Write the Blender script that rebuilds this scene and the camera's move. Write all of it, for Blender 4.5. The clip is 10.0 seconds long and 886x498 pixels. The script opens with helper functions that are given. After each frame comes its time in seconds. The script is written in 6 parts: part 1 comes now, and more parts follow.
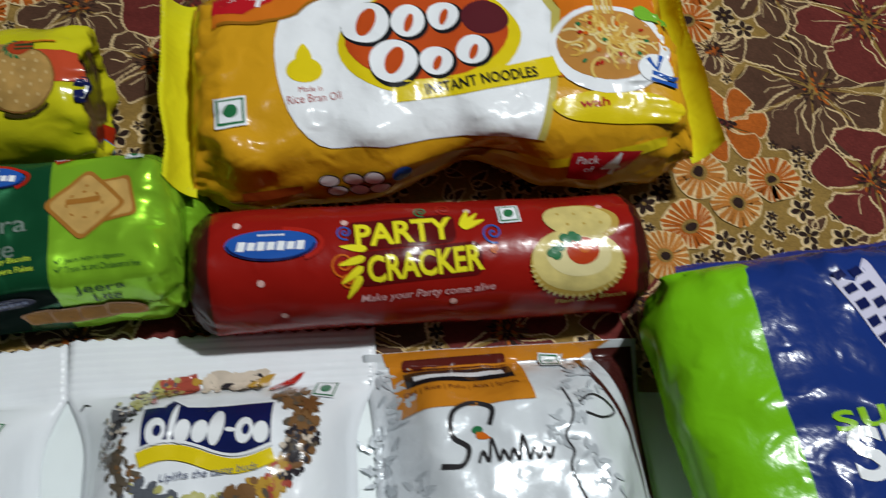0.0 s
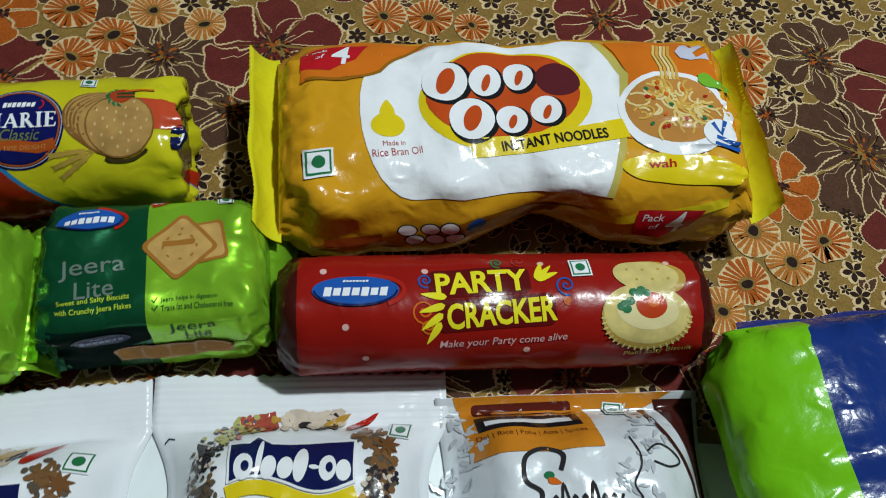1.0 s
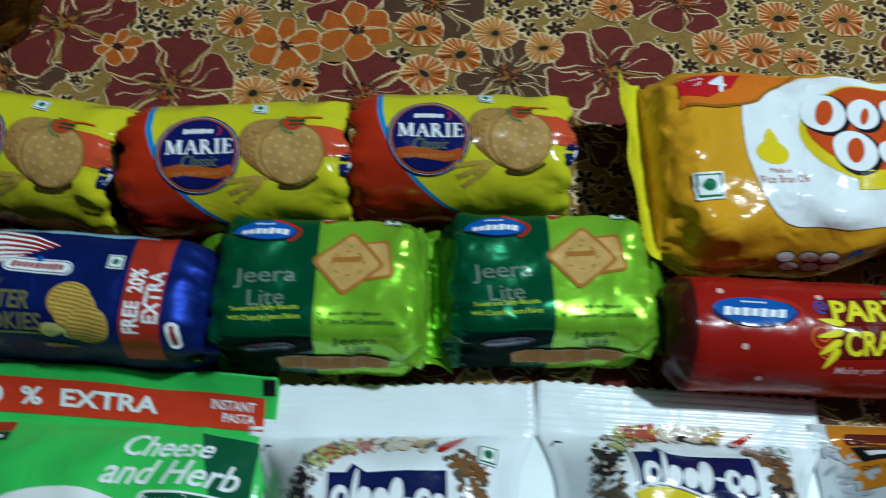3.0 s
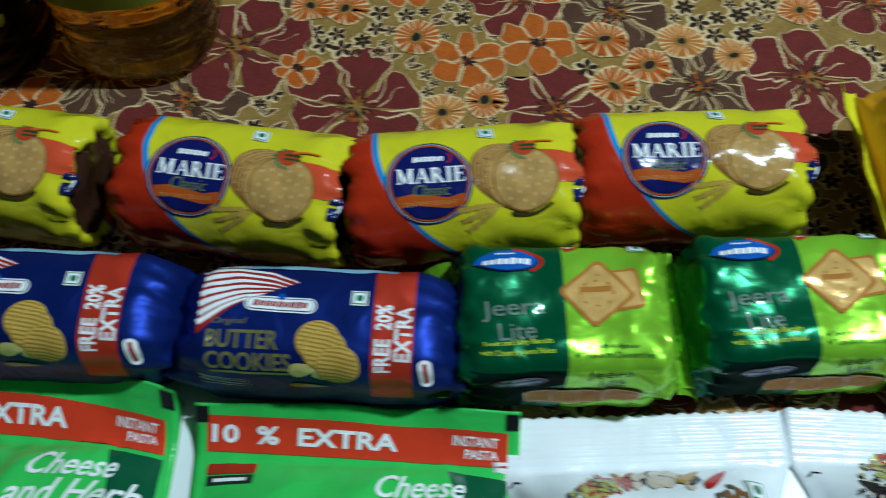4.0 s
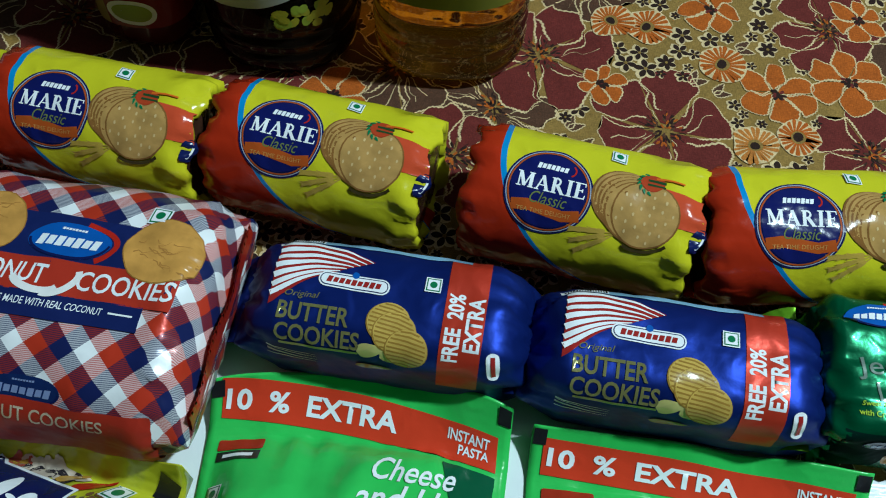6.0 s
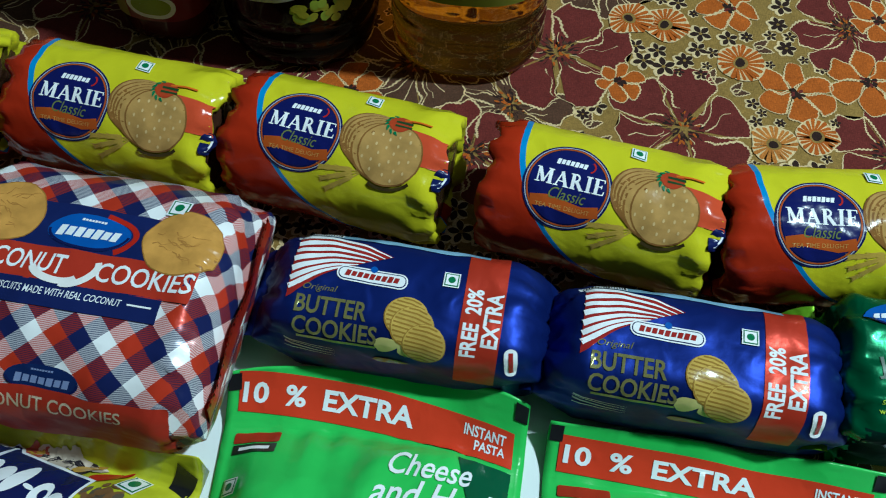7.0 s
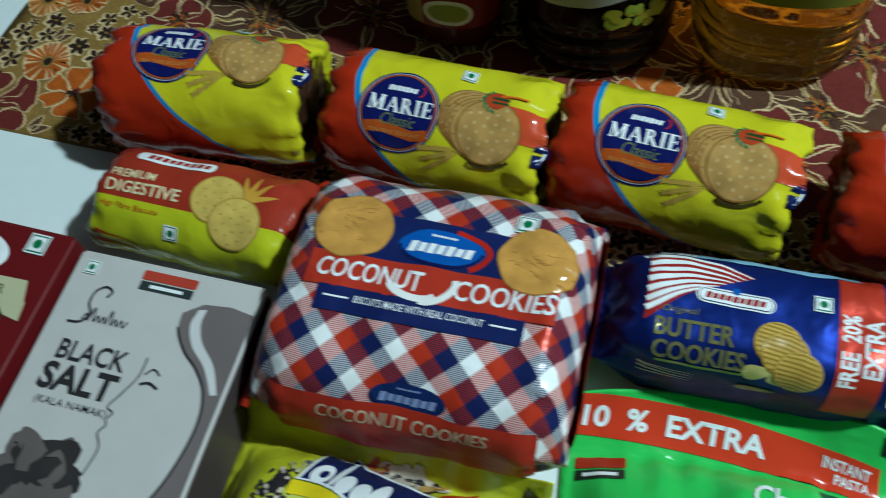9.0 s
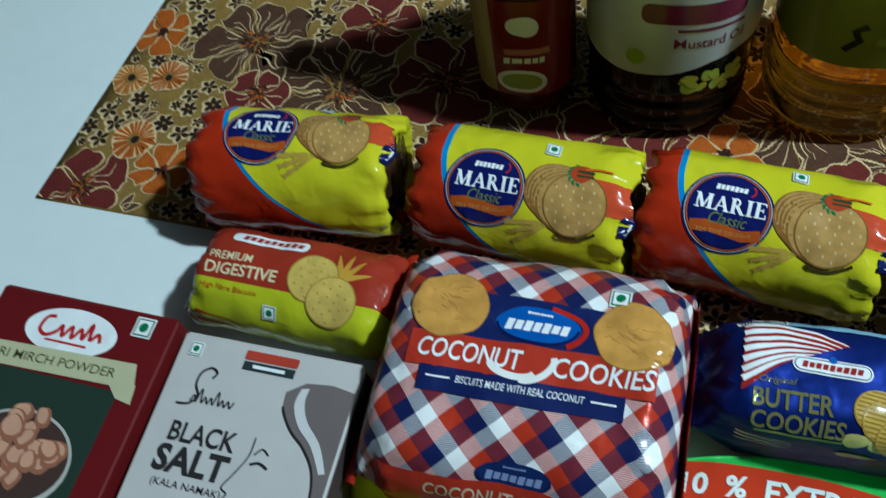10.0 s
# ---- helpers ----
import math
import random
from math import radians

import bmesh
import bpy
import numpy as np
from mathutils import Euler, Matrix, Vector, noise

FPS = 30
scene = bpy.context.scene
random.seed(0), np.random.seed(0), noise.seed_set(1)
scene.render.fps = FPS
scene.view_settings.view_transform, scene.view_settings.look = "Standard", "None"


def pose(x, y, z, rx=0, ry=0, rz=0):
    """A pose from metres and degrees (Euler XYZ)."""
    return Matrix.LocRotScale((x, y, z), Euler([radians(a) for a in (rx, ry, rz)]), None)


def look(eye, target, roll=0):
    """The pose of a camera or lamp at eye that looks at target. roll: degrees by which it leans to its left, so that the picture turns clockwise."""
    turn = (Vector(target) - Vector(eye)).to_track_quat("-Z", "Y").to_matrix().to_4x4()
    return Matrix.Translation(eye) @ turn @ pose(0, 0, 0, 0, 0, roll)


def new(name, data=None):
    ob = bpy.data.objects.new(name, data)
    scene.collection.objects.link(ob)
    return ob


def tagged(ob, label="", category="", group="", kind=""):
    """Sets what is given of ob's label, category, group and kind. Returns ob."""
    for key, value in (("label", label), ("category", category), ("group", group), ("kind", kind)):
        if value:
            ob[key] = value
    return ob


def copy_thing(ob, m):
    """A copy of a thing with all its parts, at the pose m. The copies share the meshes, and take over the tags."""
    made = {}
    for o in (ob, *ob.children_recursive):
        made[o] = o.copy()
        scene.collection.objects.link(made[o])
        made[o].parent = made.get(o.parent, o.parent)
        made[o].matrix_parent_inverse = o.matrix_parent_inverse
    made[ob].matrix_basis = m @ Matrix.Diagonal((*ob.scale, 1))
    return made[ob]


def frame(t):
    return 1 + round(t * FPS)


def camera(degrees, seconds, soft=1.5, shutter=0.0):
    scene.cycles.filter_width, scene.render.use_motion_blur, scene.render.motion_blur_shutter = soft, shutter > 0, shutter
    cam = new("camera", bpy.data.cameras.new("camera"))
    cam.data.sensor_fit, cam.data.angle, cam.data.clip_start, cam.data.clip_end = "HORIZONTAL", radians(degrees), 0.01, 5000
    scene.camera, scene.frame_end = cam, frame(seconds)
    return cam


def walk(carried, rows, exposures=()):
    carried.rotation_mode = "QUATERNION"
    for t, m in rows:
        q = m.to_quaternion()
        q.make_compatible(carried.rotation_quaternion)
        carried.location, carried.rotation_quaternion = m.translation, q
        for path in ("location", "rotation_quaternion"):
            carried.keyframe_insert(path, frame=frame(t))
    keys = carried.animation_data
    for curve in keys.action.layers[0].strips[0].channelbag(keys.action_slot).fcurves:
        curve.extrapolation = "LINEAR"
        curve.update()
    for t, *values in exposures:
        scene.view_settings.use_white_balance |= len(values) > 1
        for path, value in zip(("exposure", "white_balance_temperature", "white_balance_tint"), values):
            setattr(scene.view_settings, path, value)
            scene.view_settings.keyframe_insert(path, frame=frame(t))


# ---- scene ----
cam = camera(52.9, 10.0, soft=1.05, shutter=0.55)
PATH = [
    (0, (0.11, 0.145, 0.422), (0.262, 1.044, -1.358), 9.1),
    (0.5, (0.079, 0.15, 0.432), (0.217, 1.076, -1.335), 8.8),
    (1, (0.074, 0.14, 0.439), (0.212, 1.12, -1.299), 9.5),
    (1.5, (0.069, 0.128, 0.44), (0.167, 1.113, -1.298), 10.5),
    (2, (0.044, 0.117, 0.436), (0.02, 1.13, -1.288), 7.7),
    (2.2, (0.027, 0.113, 0.441), (-0.044, 1.125, -1.283), 6.2),
    (3.3, (-0.114, 0.119, 0.442), (-0.176, 1.149, -1.271), 2.2),
    (3.5, (-0.134, 0.122, 0.439), (-0.201, 1.151, -1.274), 1.7),
    (4, (-0.189, 0.129, 0.437), (-0.305, 1.13, -1.29), -0.9),
    (4.5, (-0.243, 0.126, 0.438), (-0.41, 1.12, -1.29), -1.8),
    (5, (-0.285, 0.121, 0.437), (-0.466, 1.112, -1.291), -0.6),
    (5.5, (-0.327, 0.121, 0.433), (-0.506, 1.11, -1.295), 0.8),
    (5.7, (-0.344, 0.122, 0.433), (-0.531, 1.109, -1.296), 1.1),
    (7, (-0.353, 0.119, 0.431), (-0.565, 1.1, -1.299), 1.1),
    (7.5, (-0.365, 0.111, 0.431), (-0.584, 1.094, -1.297), 1.1),
    (8, (-0.385, 0.109, 0.428), (-0.616, 1.089, -1.3), 0.8),
    (8.5, (-0.425, 0.107, 0.425), (-0.732, 1.058, -1.308), -3.2),
    (9, (-0.473, 0.107, 0.426), (-0.897, 1.016, -1.305), -9.3),
    (9.5, (-0.494, 0.113, 0.437), (-0.954, 1.008, -1.291), -12.4),
    (10, (-0.502, 0.12, 0.455), (-1.013, 1.029, -1.251), -15.1),
]
walk(cam, [(t, look(eye, target, roll)) for t, eye, target, roll in PATH],
     [(0, -0.46, 6800, 23), (0.5, -0.46, 6700, 22), (1, -0.42, 6500, 17), (2, -0.46, 6000, 9), (3.5, -0.16, 5750, 8), (5.5, 0.08, 5750, 6), (7.5, 0.22, 5700, 3), (9, 0.28, 5800, 2), (10, 0.30, 5650, 5)])

# ---- light: one bare bulb hanging behind the table, unseen dark walls round about ----
world = bpy.data.worlds.new("world")
world.use_nodes = True
scene.world = world
world.node_tree.nodes["Background"].inputs[0].default_value = (0.6, 0.75, 1.0, 1)
world.node_tree.nodes["Background"].inputs[1].default_value = 0.0015
BULB = (0.62, 0.56, 1.74)
lamp_data = bpy.data.lights.new("bulb_light", "POINT")
lamp_data.energy, lamp_data.shadow_soft_size, lamp_data.color = 145.0, 0.05, (0.85, 1.0, 0.99)
lamp = new("bulb_light", lamp_data)
lamp.location = BULB


# ---- materials ----
MATS = {}


def film(name, col, rough=0.18, metal=0.0, crinkle=0.4, vary=0.1, ramp=None, coat=0.25, scale=1.0, spec=0.22):
    """Printed wrapping: colour with faint mottling, crinkled relief. ramp: colour zones over the wrapper's own sheet."""
    if name in MATS:
        return MATS[name]
    m = bpy.data.materials.new(name)
    m.use_nodes = True
    nt = m.node_tree
    b = nt.nodes["Principled BSDF"]
    link = nt.links.new
    tc = nt.nodes.new("ShaderNodeTexCoord")
    big = nt.nodes.new("ShaderNodeTexNoise")
    big.inputs["Scale"].default_value, big.inputs["Detail"].default_value = 42.0 * scale, 5.0
    fine = nt.nodes.new("ShaderNodeTexNoise")
    fine.inputs["Scale"].default_value, fine.inputs["Detail"].default_value = 230.0 * scale, 3.0
    for n in (big, fine):
        link(tc.outputs["Object"], n.inputs["Vector"])
    mix = nt.nodes.new("ShaderNodeMix")
    mix.data_type, mix.blend_type = "RGBA", "MULTIPLY"
    mix.inputs[0].default_value = 1.0
    if ramp:
        au, bv, k, v0, stops = ramp
        sep = nt.nodes.new("ShaderNodeSeparateXYZ")
        link(tc.outputs["UV"], sep.inputs[0])

        def calc(op, p, q):
            n = nt.nodes.new("ShaderNodeMath")
            n.operation = op
            for slot, val in zip(n.inputs, (p, q)):
                if isinstance(val, (int, float)):
                    slot.default_value = val
                else:
                    link(val, slot)
            return n.outputs[0]

        low = calc("MINIMUM", calc("SUBTRACT", sep.outputs[1], v0), 0.0)
        e = calc("ADD", calc("MULTIPLY", sep.outputs[0], au), calc("MULTIPLY", sep.outputs[1], bv))
        e = calc("SUBTRACT", e, calc("MULTIPLY", calc("MULTIPLY", low, low), k))
        e = calc("ADD", calc("MULTIPLY", e, 1 / 0.4), 0.5)
        cr = nt.nodes.new("ShaderNodeValToRGB")
        cr.color_ramp.interpolation = "CONSTANT"
        for i, (p, c) in enumerate(stops):
            el = cr.color_ramp.elements[0] if i == 0 else cr.color_ramp.elements[1] if i == 1 else cr.color_ramp.elements.new(0.99)
            el.position = min(1, max(0, p / 0.4 + 0.5))
            el.color = (*c, 1)
        link(e, cr.inputs[0])
        link(cr.outputs[0], mix.inputs[6])
    else:
        mix.inputs[6].default_value = (*col, 1)
    tone = nt.nodes.new("ShaderNodeMapRange")
    tone.inputs[3].default_value, tone.inputs[4].default_value = 1 - vary, 1 + vary
    link(big.outputs[0], tone.inputs[0])
    link(tone.outputs[0], mix.inputs[7])
    link(mix.outputs[2], b.inputs["Base Color"])
    b1 = nt.nodes.new("ShaderNodeBump")
    b1.inputs["Strength"].default_value, b1.inputs["Distance"].default_value = crinkle * (0.22 if metal > 0.4 else 0.36), 0.006 / scale
    link(big.outputs[0], b1.inputs["Height"])
    b2 = nt.nodes.new("ShaderNodeBump")
    b2.inputs["Strength"].default_value, b2.inputs["Distance"].default_value = crinkle * 0.12, 0.0012 / scale
    link(fine.outputs[0], b2.inputs["Height"])
    link(b1.outputs[0], b2.inputs["Normal"])
    if crinkle > 0.1:
        crease = nt.nodes.new("ShaderNodeTexNoise")
        crease.noise_type = "RIDGED_MULTIFRACTAL"
        crease.inputs["Scale"].default_value, crease.inputs["Detail"].default_value = 30.0, 2.5
        link(tc.outputs["Object"], crease.inputs["Vector"])
        b3 = nt.nodes.new("ShaderNodeBump")
        b3.inputs["Strength"].default_value, b3.inputs["Distance"].default_value = min(1.0, crinkle * 1.9), 0.0044 * (1 + 3 * max(0.0, crinkle - 0.4))
        link(crease.outputs[0], b3.inputs["Height"])
        nick = nt.nodes.new("ShaderNodeTexNoise")
        nick.noise_type = "RIDGED_MULTIFRACTAL"
        nick.inputs["Scale"].default_value, nick.inputs["Detail"].default_value, nick.inputs["Distortion"].default_value = 85.0, 2.0, 0.6
        link(tc.outputs["Object"], nick.inputs["Vector"])
        b4 = nt.nodes.new("ShaderNodeBump")
        b4.inputs["Strength"].default_value, b4.inputs["Distance"].default_value = min(1.0, crinkle * 1.2), 0.0013
        link(nick.outputs[0], b4.inputs["Height"])
        link(b3.outputs[0], b4.inputs["Normal"])
        link(b4.outputs[0], b1.inputs["Normal"])
    link(b2.outputs[0], b.inputs["Normal"])
    b.inputs["Roughness"].default_value, b.inputs["Metallic"].default_value = rough, metal
    b.inputs["Coat Weight"].default_value, b.inputs["Coat Roughness"].default_value = coat * 0.1, 0.06
    b.inputs["Specular IOR Level"].default_value = spec
    link(b2.outputs[0], b.inputs["Coat Normal"])
    MATS[name] = m
    return m


def dull(name, col, rough=0.8, vary=0.15, scale=300.0, bump=0.2, dist=0.0006, stretch=(1, 1, 1), second=None, weave=0.0):
    """Paper, cloth, paint, baked crust: matt with two scales of noise."""
    if name in MATS:
        return MATS[name]
    m = bpy.data.materials.new(name)
    m.use_nodes = True
    nt = m.node_tree
    b = nt.nodes["Principled BSDF"]
    link = nt.links.new
    tc = nt.nodes.new("ShaderNodeTexCoord")
    mp = nt.nodes.new("ShaderNodeMapping")
    mp.inputs["Scale"].default_value = stretch
    link(tc.outputs["Object"], mp.inputs[0])
    n1 = nt.nodes.new("ShaderNodeTexNoise")
    n1.inputs["Scale"].default_value, n1.inputs["Detail"].default_value = scale, 4.0
    n2 = nt.nodes.new("ShaderNodeTexNoise")
    n2.inputs["Scale"].default_value, n2.inputs["Detail"].default_value = scale / 12, 4.0
    for n in (n1, n2):
        link(mp.outputs[0], n.inputs["Vector"])
    add = nt.nodes.new("ShaderNodeMath")
    add.operation = "ADD"
    link(n1.outputs[0], add.inputs[0])
    link(n2.outputs[0], add.inputs[1])
    mr = nt.nodes.new("ShaderNodeMapRange")
    mr.inputs[1].default_value, mr.inputs[2].default_value = 0.6, 1.4
    link(add.outputs[0], mr.inputs[0])
    mix = nt.nodes.new("ShaderNodeMix")
    mix.data_type = "RGBA"
    lo = second or tuple(c * (1 - vary) for c in col)
    hi = col if second else tuple(min(1, c * (1 + vary)) for c in col)
    mix.inputs[6].default_value, mix.inputs[7].default_value = (*lo, 1), (*hi, 1)
    link(mr.outputs[0], mix.inputs[0])
    shade = mix.outputs[2]
    if weave:
        for lie in ((260, 2600, 1), (2600, 260, 1)):
            mp2 = nt.nodes.new("ShaderNodeMapping")
            mp2.inputs["Scale"].default_value = lie
            link(tc.outputs["Object"], mp2.inputs[0])
            thread = nt.nodes.new("ShaderNodeTexNoise")
            thread.inputs["Scale"].default_value, thread.inputs["Detail"].default_value = 1.0, 2.0
            link(mp2.outputs[0], thread.inputs["Vector"])
            tr = nt.nodes.new("ShaderNodeMapRange")
            tr.inputs[1].default_value, tr.inputs[2].default_value, tr.inputs[3].default_value, tr.inputs[4].default_value = 0.3, 0.7, 1 - weave, 1 + weave
            link(thread.outputs[0], tr.inputs[0])
            mul = nt.nodes.new("ShaderNodeMix")
            mul.data_type, mul.blend_type = "RGBA", "MULTIPLY"
            mul.inputs[0].default_value = 1.0
            link(shade, mul.inputs[6])
            link(tr.outputs[0], mul.inputs[7])
            shade = mul.outputs[2]
    link(shade, b.inputs["Base Color"])
    bp = nt.nodes.new("ShaderNodeBump")
    bp.inputs["Strength"].default_value, bp.inputs["Distance"].default_value = bump, dist
    link(n1.outputs[0], bp.inputs["Height"])
    link(bp.outputs[0], b.inputs["Normal"])
    b.inputs["Roughness"].default_value, b.inputs["Specular IOR Level"].default_value = rough, 0.5 if rough < 0.6 else 0.12
    MATS[name] = m
    return m


def liquid(name, col, rough=0.05, trans=1.0):
    if name in MATS:
        return MATS[name]
    m = bpy.data.materials.new(name)
    m.use_nodes = True
    b = m.node_tree.nodes["Principled BSDF"]
    b.inputs["Base Color"].default_value = (*col, 1)
    b.inputs["Roughness"].default_value, b.inputs["IOR"].default_value = rough, 1.4
    b.inputs["Transmission Weight"].default_value = trans
    MATS[name] = m
    return m


def gingham(name, s=0.009):
    """Woven check printed on the bias: white, navy and red bands, finely hatched where they cross."""
    m = film(name, (0.8, 0.8, 0.8), rough=0.3, metal=0.12, crinkle=0.42)
    nt = m.node_tree
    link = nt.links.new
    tc = [n for n in nt.nodes if n.type == "TEX_COORD"][0]
    mix = [n for n in nt.nodes if n.type == "MIX"][0]
    sep = nt.nodes.new("ShaderNodeSeparateXYZ")
    link(tc.outputs["UV"], sep.inputs[0])

    def calc(op, p, q=0.0):
        n = nt.nodes.new("ShaderNodeMath")
        n.operation = op
        for slot, val in zip(n.inputs, (p, q)):
            if isinstance(val, (int, float)):
                slot.default_value = val
            else:
                link(val, slot)
        return n.outputs[0]

    def bands(value):
        cyc = calc("FRACT", calc("DIVIDE", calc("ADD", value, 3.0), 3 * s * 1.414))
        r = nt.nodes.new("ShaderNodeValToRGB")
        r.color_ramp.interpolation = "CONSTANT"
        r.color_ramp.elements[0].color = (0.88, 0.89, 0.90, 1)
        r.color_ramp.elements[1].position, r.color_ramp.elements[1].color = 0.31, (0.46, 0.035, 0.014, 1)
        e = r.color_ramp.elements.new(0.655)
        e.color = (0.010, 0.016, 0.085, 1)
        link(cyc, r.inputs[0])
        return r.outputs[0]

    a = bands(calc("ADD", sep.outputs[0], sep.outputs[1]))
    b = bands(calc("SUBTRACT", sep.outputs[0], sep.outputs[1]))
    hatch = calc("GREATER_THAN", calc("FRACT", calc("DIVIDE", calc("ADD", sep.outputs[1], 3.0), 0.0009)), 0.5)
    hatch = calc("ADD", calc("MULTIPLY", hatch, 0.6), 0.2)
    pick = nt.nodes.new("ShaderNodeMix")
    pick.data_type = "RGBA"
    link(hatch, pick.inputs[0])
    link(a, pick.inputs[6])
    link(b, pick.inputs[7])
    low = nt.nodes.new("ShaderNodeMix")
    low.data_type, low.blend_type = "RGBA", "DARKEN"
    low.inputs[0].default_value = 1.0
    link(a, low.inputs[6])
    link(b, low.inputs[7])
    dye = nt.nodes.new("ShaderNodeMix")
    dye.data_type = "RGBA"
    dye.inputs[0].default_value = 0.32
    link(pick.outputs[2], dye.inputs[6])
    link(low.outputs[2], dye.inputs[7])
    link(dye.outputs[2], mix.inputs[6])
    return m


WHITE = (0.80, 0.82, 0.84)
INK = film("white_print", WHITE)
BLACK = film("black_print", (0.012, 0.012, 0.014))
GREEN = film("green_print", (0.015, 0.16, 0.06))
NAVY = film("navy_print", (0.007, 0.012, 0.075))
BLUE = film("blue_print", (0.012, 0.09, 0.38))
RED = film("red_print", (0.42, 0.018, 0.010))
ORANGE = film("orange_print", (0.62, 0.13, 0.012))
YELLOW = film("yellow_print", (0.72, 0.55, 0.01))
GOLD = film("gold_print", (0.50, 0.42, 0.10))
BISCUIT = film("biscuit_print", (0.43, 0.25, 0.075), vary=0.4, scale=3.0)
BISCUIT_DARK = film("biscuit_edge_print", (0.22, 0.10, 0.025), vary=0.4, scale=3.0)
BISCUIT_PALE = film("biscuit_dot_print", (0.60, 0.43, 0.19))
CREAM = film("cream_print", (0.70, 0.60, 0.36))


# ---- flat printed shapes: (points, faces) in metres on the sheet ----
def poly(pts):
    from mathutils.geometry import tessellate_polygon
    tris = tessellate_polygon([[Vector((x, y, 0)) for x, y in pts]])
    return [tuple(p) for p in pts], [tuple(t) for t in tris]


def ellipse(rx, ry=None, n=28, a0=0.0, a1=360.0):
    ry = ry or rx
    if a1 - a0 >= 360:
        return poly([(rx * math.cos(2 * math.pi * i / n), ry * math.sin(2 * math.pi * i / n)) for i in range(n)])
    ang = [radians(a0 + (a1 - a0) * i / n) for i in range(n + 1)]
    return poly([(rx * math.cos(a), ry * math.sin(a)) for a in ang])


def rect(w, h, r=0.0):
    if not r:
        return poly([(-w / 2, -h / 2), (w / 2, -h / 2), (w / 2, h / 2), (-w / 2, h / 2)])
    pts = []
    for cx, cy, a in ((w / 2 - r, h / 2 - r, 0), (r - w / 2, h / 2 - r, 90), (r - w / 2, r - h / 2, 180), (w / 2 - r, r - h / 2, 270)):
        pts += [(cx + r * math.cos(radians(a + 22.5 * i)), cy + r * math.sin(radians(a + 22.5 * i))) for i in range(5)]
    return poly(pts)


def stroke(pts, w, taper=False):
    """A ribbon along a line of points."""
    v, f = [], []
    n = len(pts)
    for i, (x, y) in enumerate(pts):
        (ax, ay), (bx, by) = pts[max(0, i - 1)], pts[min(n - 1, i + 1)]
        d = math.hypot(bx - ax, by - ay) or 1
        h = w / 2 * ((1 - i / (n - 1)) * 0.85 + 0.15 if taper else 1)
        v += [(x - (by - ay) / d * h, y + (bx - ax) / d * h), (x + (by - ay) / d * h, y - (bx - ax) / d * h)]
        if i:
            f.append((2 * i - 2, 2 * i - 1, 2 * i + 1, 2 * i))
    return v, f


def eased(pts, n=7):
    """A flowing line through the points."""
    out, q = [], [pts[0]] + list(pts) + [pts[-1]]
    for a, b, c, d in zip(q, q[1:], q[2:], q[3:]):
        for i in range(n):
            t = i / n
            out.append(tuple(0.5 * (2 * b[k] + (c[k] - a[k]) * t + (2 * a[k] - 5 * b[k] + 4 * c[k] - d[k]) * t * t + (3 * b[k] - a[k] - 3 * c[k] + d[k]) * t ** 3) for k in (0, 1)))
    return out + [pts[-1]]


def arc(rx, ry, a0, a1, w, n=18):
    return stroke([(rx * math.cos(radians(a0 + (a1 - a0) * i / n)), ry * math.sin(radians(a0 + (a1 - a0) * i / n))) for i in range(n + 1)], w)


def spiral(r, w, turns=1.8, n=26):
    return stroke([(r * i / n * math.cos(2 * math.pi * turns * i / n), r * i / n * math.sin(2 * math.pi * turns * i / n)) for i in range(n + 1)], w)


def petal(length, width, n=11, blunt=0.55):
    """One petal pointing along +x from the origin."""
    side = [(length * (i / n), width / 2 * math.sin(math.pi * (i / n) ** blunt) ** 0.75 if 0 < i < n else 0.0) for i in range(n + 1)]
    return poly([(x, -y) for x, y in side] + [(x, y) for x, y in side[-2:0:-1]])


TEXTS = {}


def words(body, w, h, bold=0.0, slant=0.0):
    """Lettering in the built-in font, fitted into w by h metres round the origin."""
    key = (body, bold, slant)
    if key not in TEXTS:
        cu = bpy.data.curves.new("lettering", "FONT")
        cu.body, cu.size, cu.offset, cu.shear, cu.resolution_u = body, 1.0, bold, slant, 3
        ob = new("lettering", cu)
        me = bpy.data.meshes.new_from_object(ob)
        TEXTS[key] = ([tuple(v.co[:2]) for v in me.vertices], [tuple(p.vertices) for p in me.polygons])
        bpy.data.objects.remove(ob)
        bpy.data.meshes.remove(me)
        bpy.data.curves.remove(cu)
    v, f = TEXTS[key]
    x0, x1 = min(p[0] for p in v), max(p[0] for p in v)
    y0, y1 = min(p[1] for p in v), max(p[1] for p in v)
    return [((x - (x0 + x1) / 2) * w / (x1 - x0), (y - (y0 + y1) / 2) * h / (y1 - y0)) for x, y in v], f


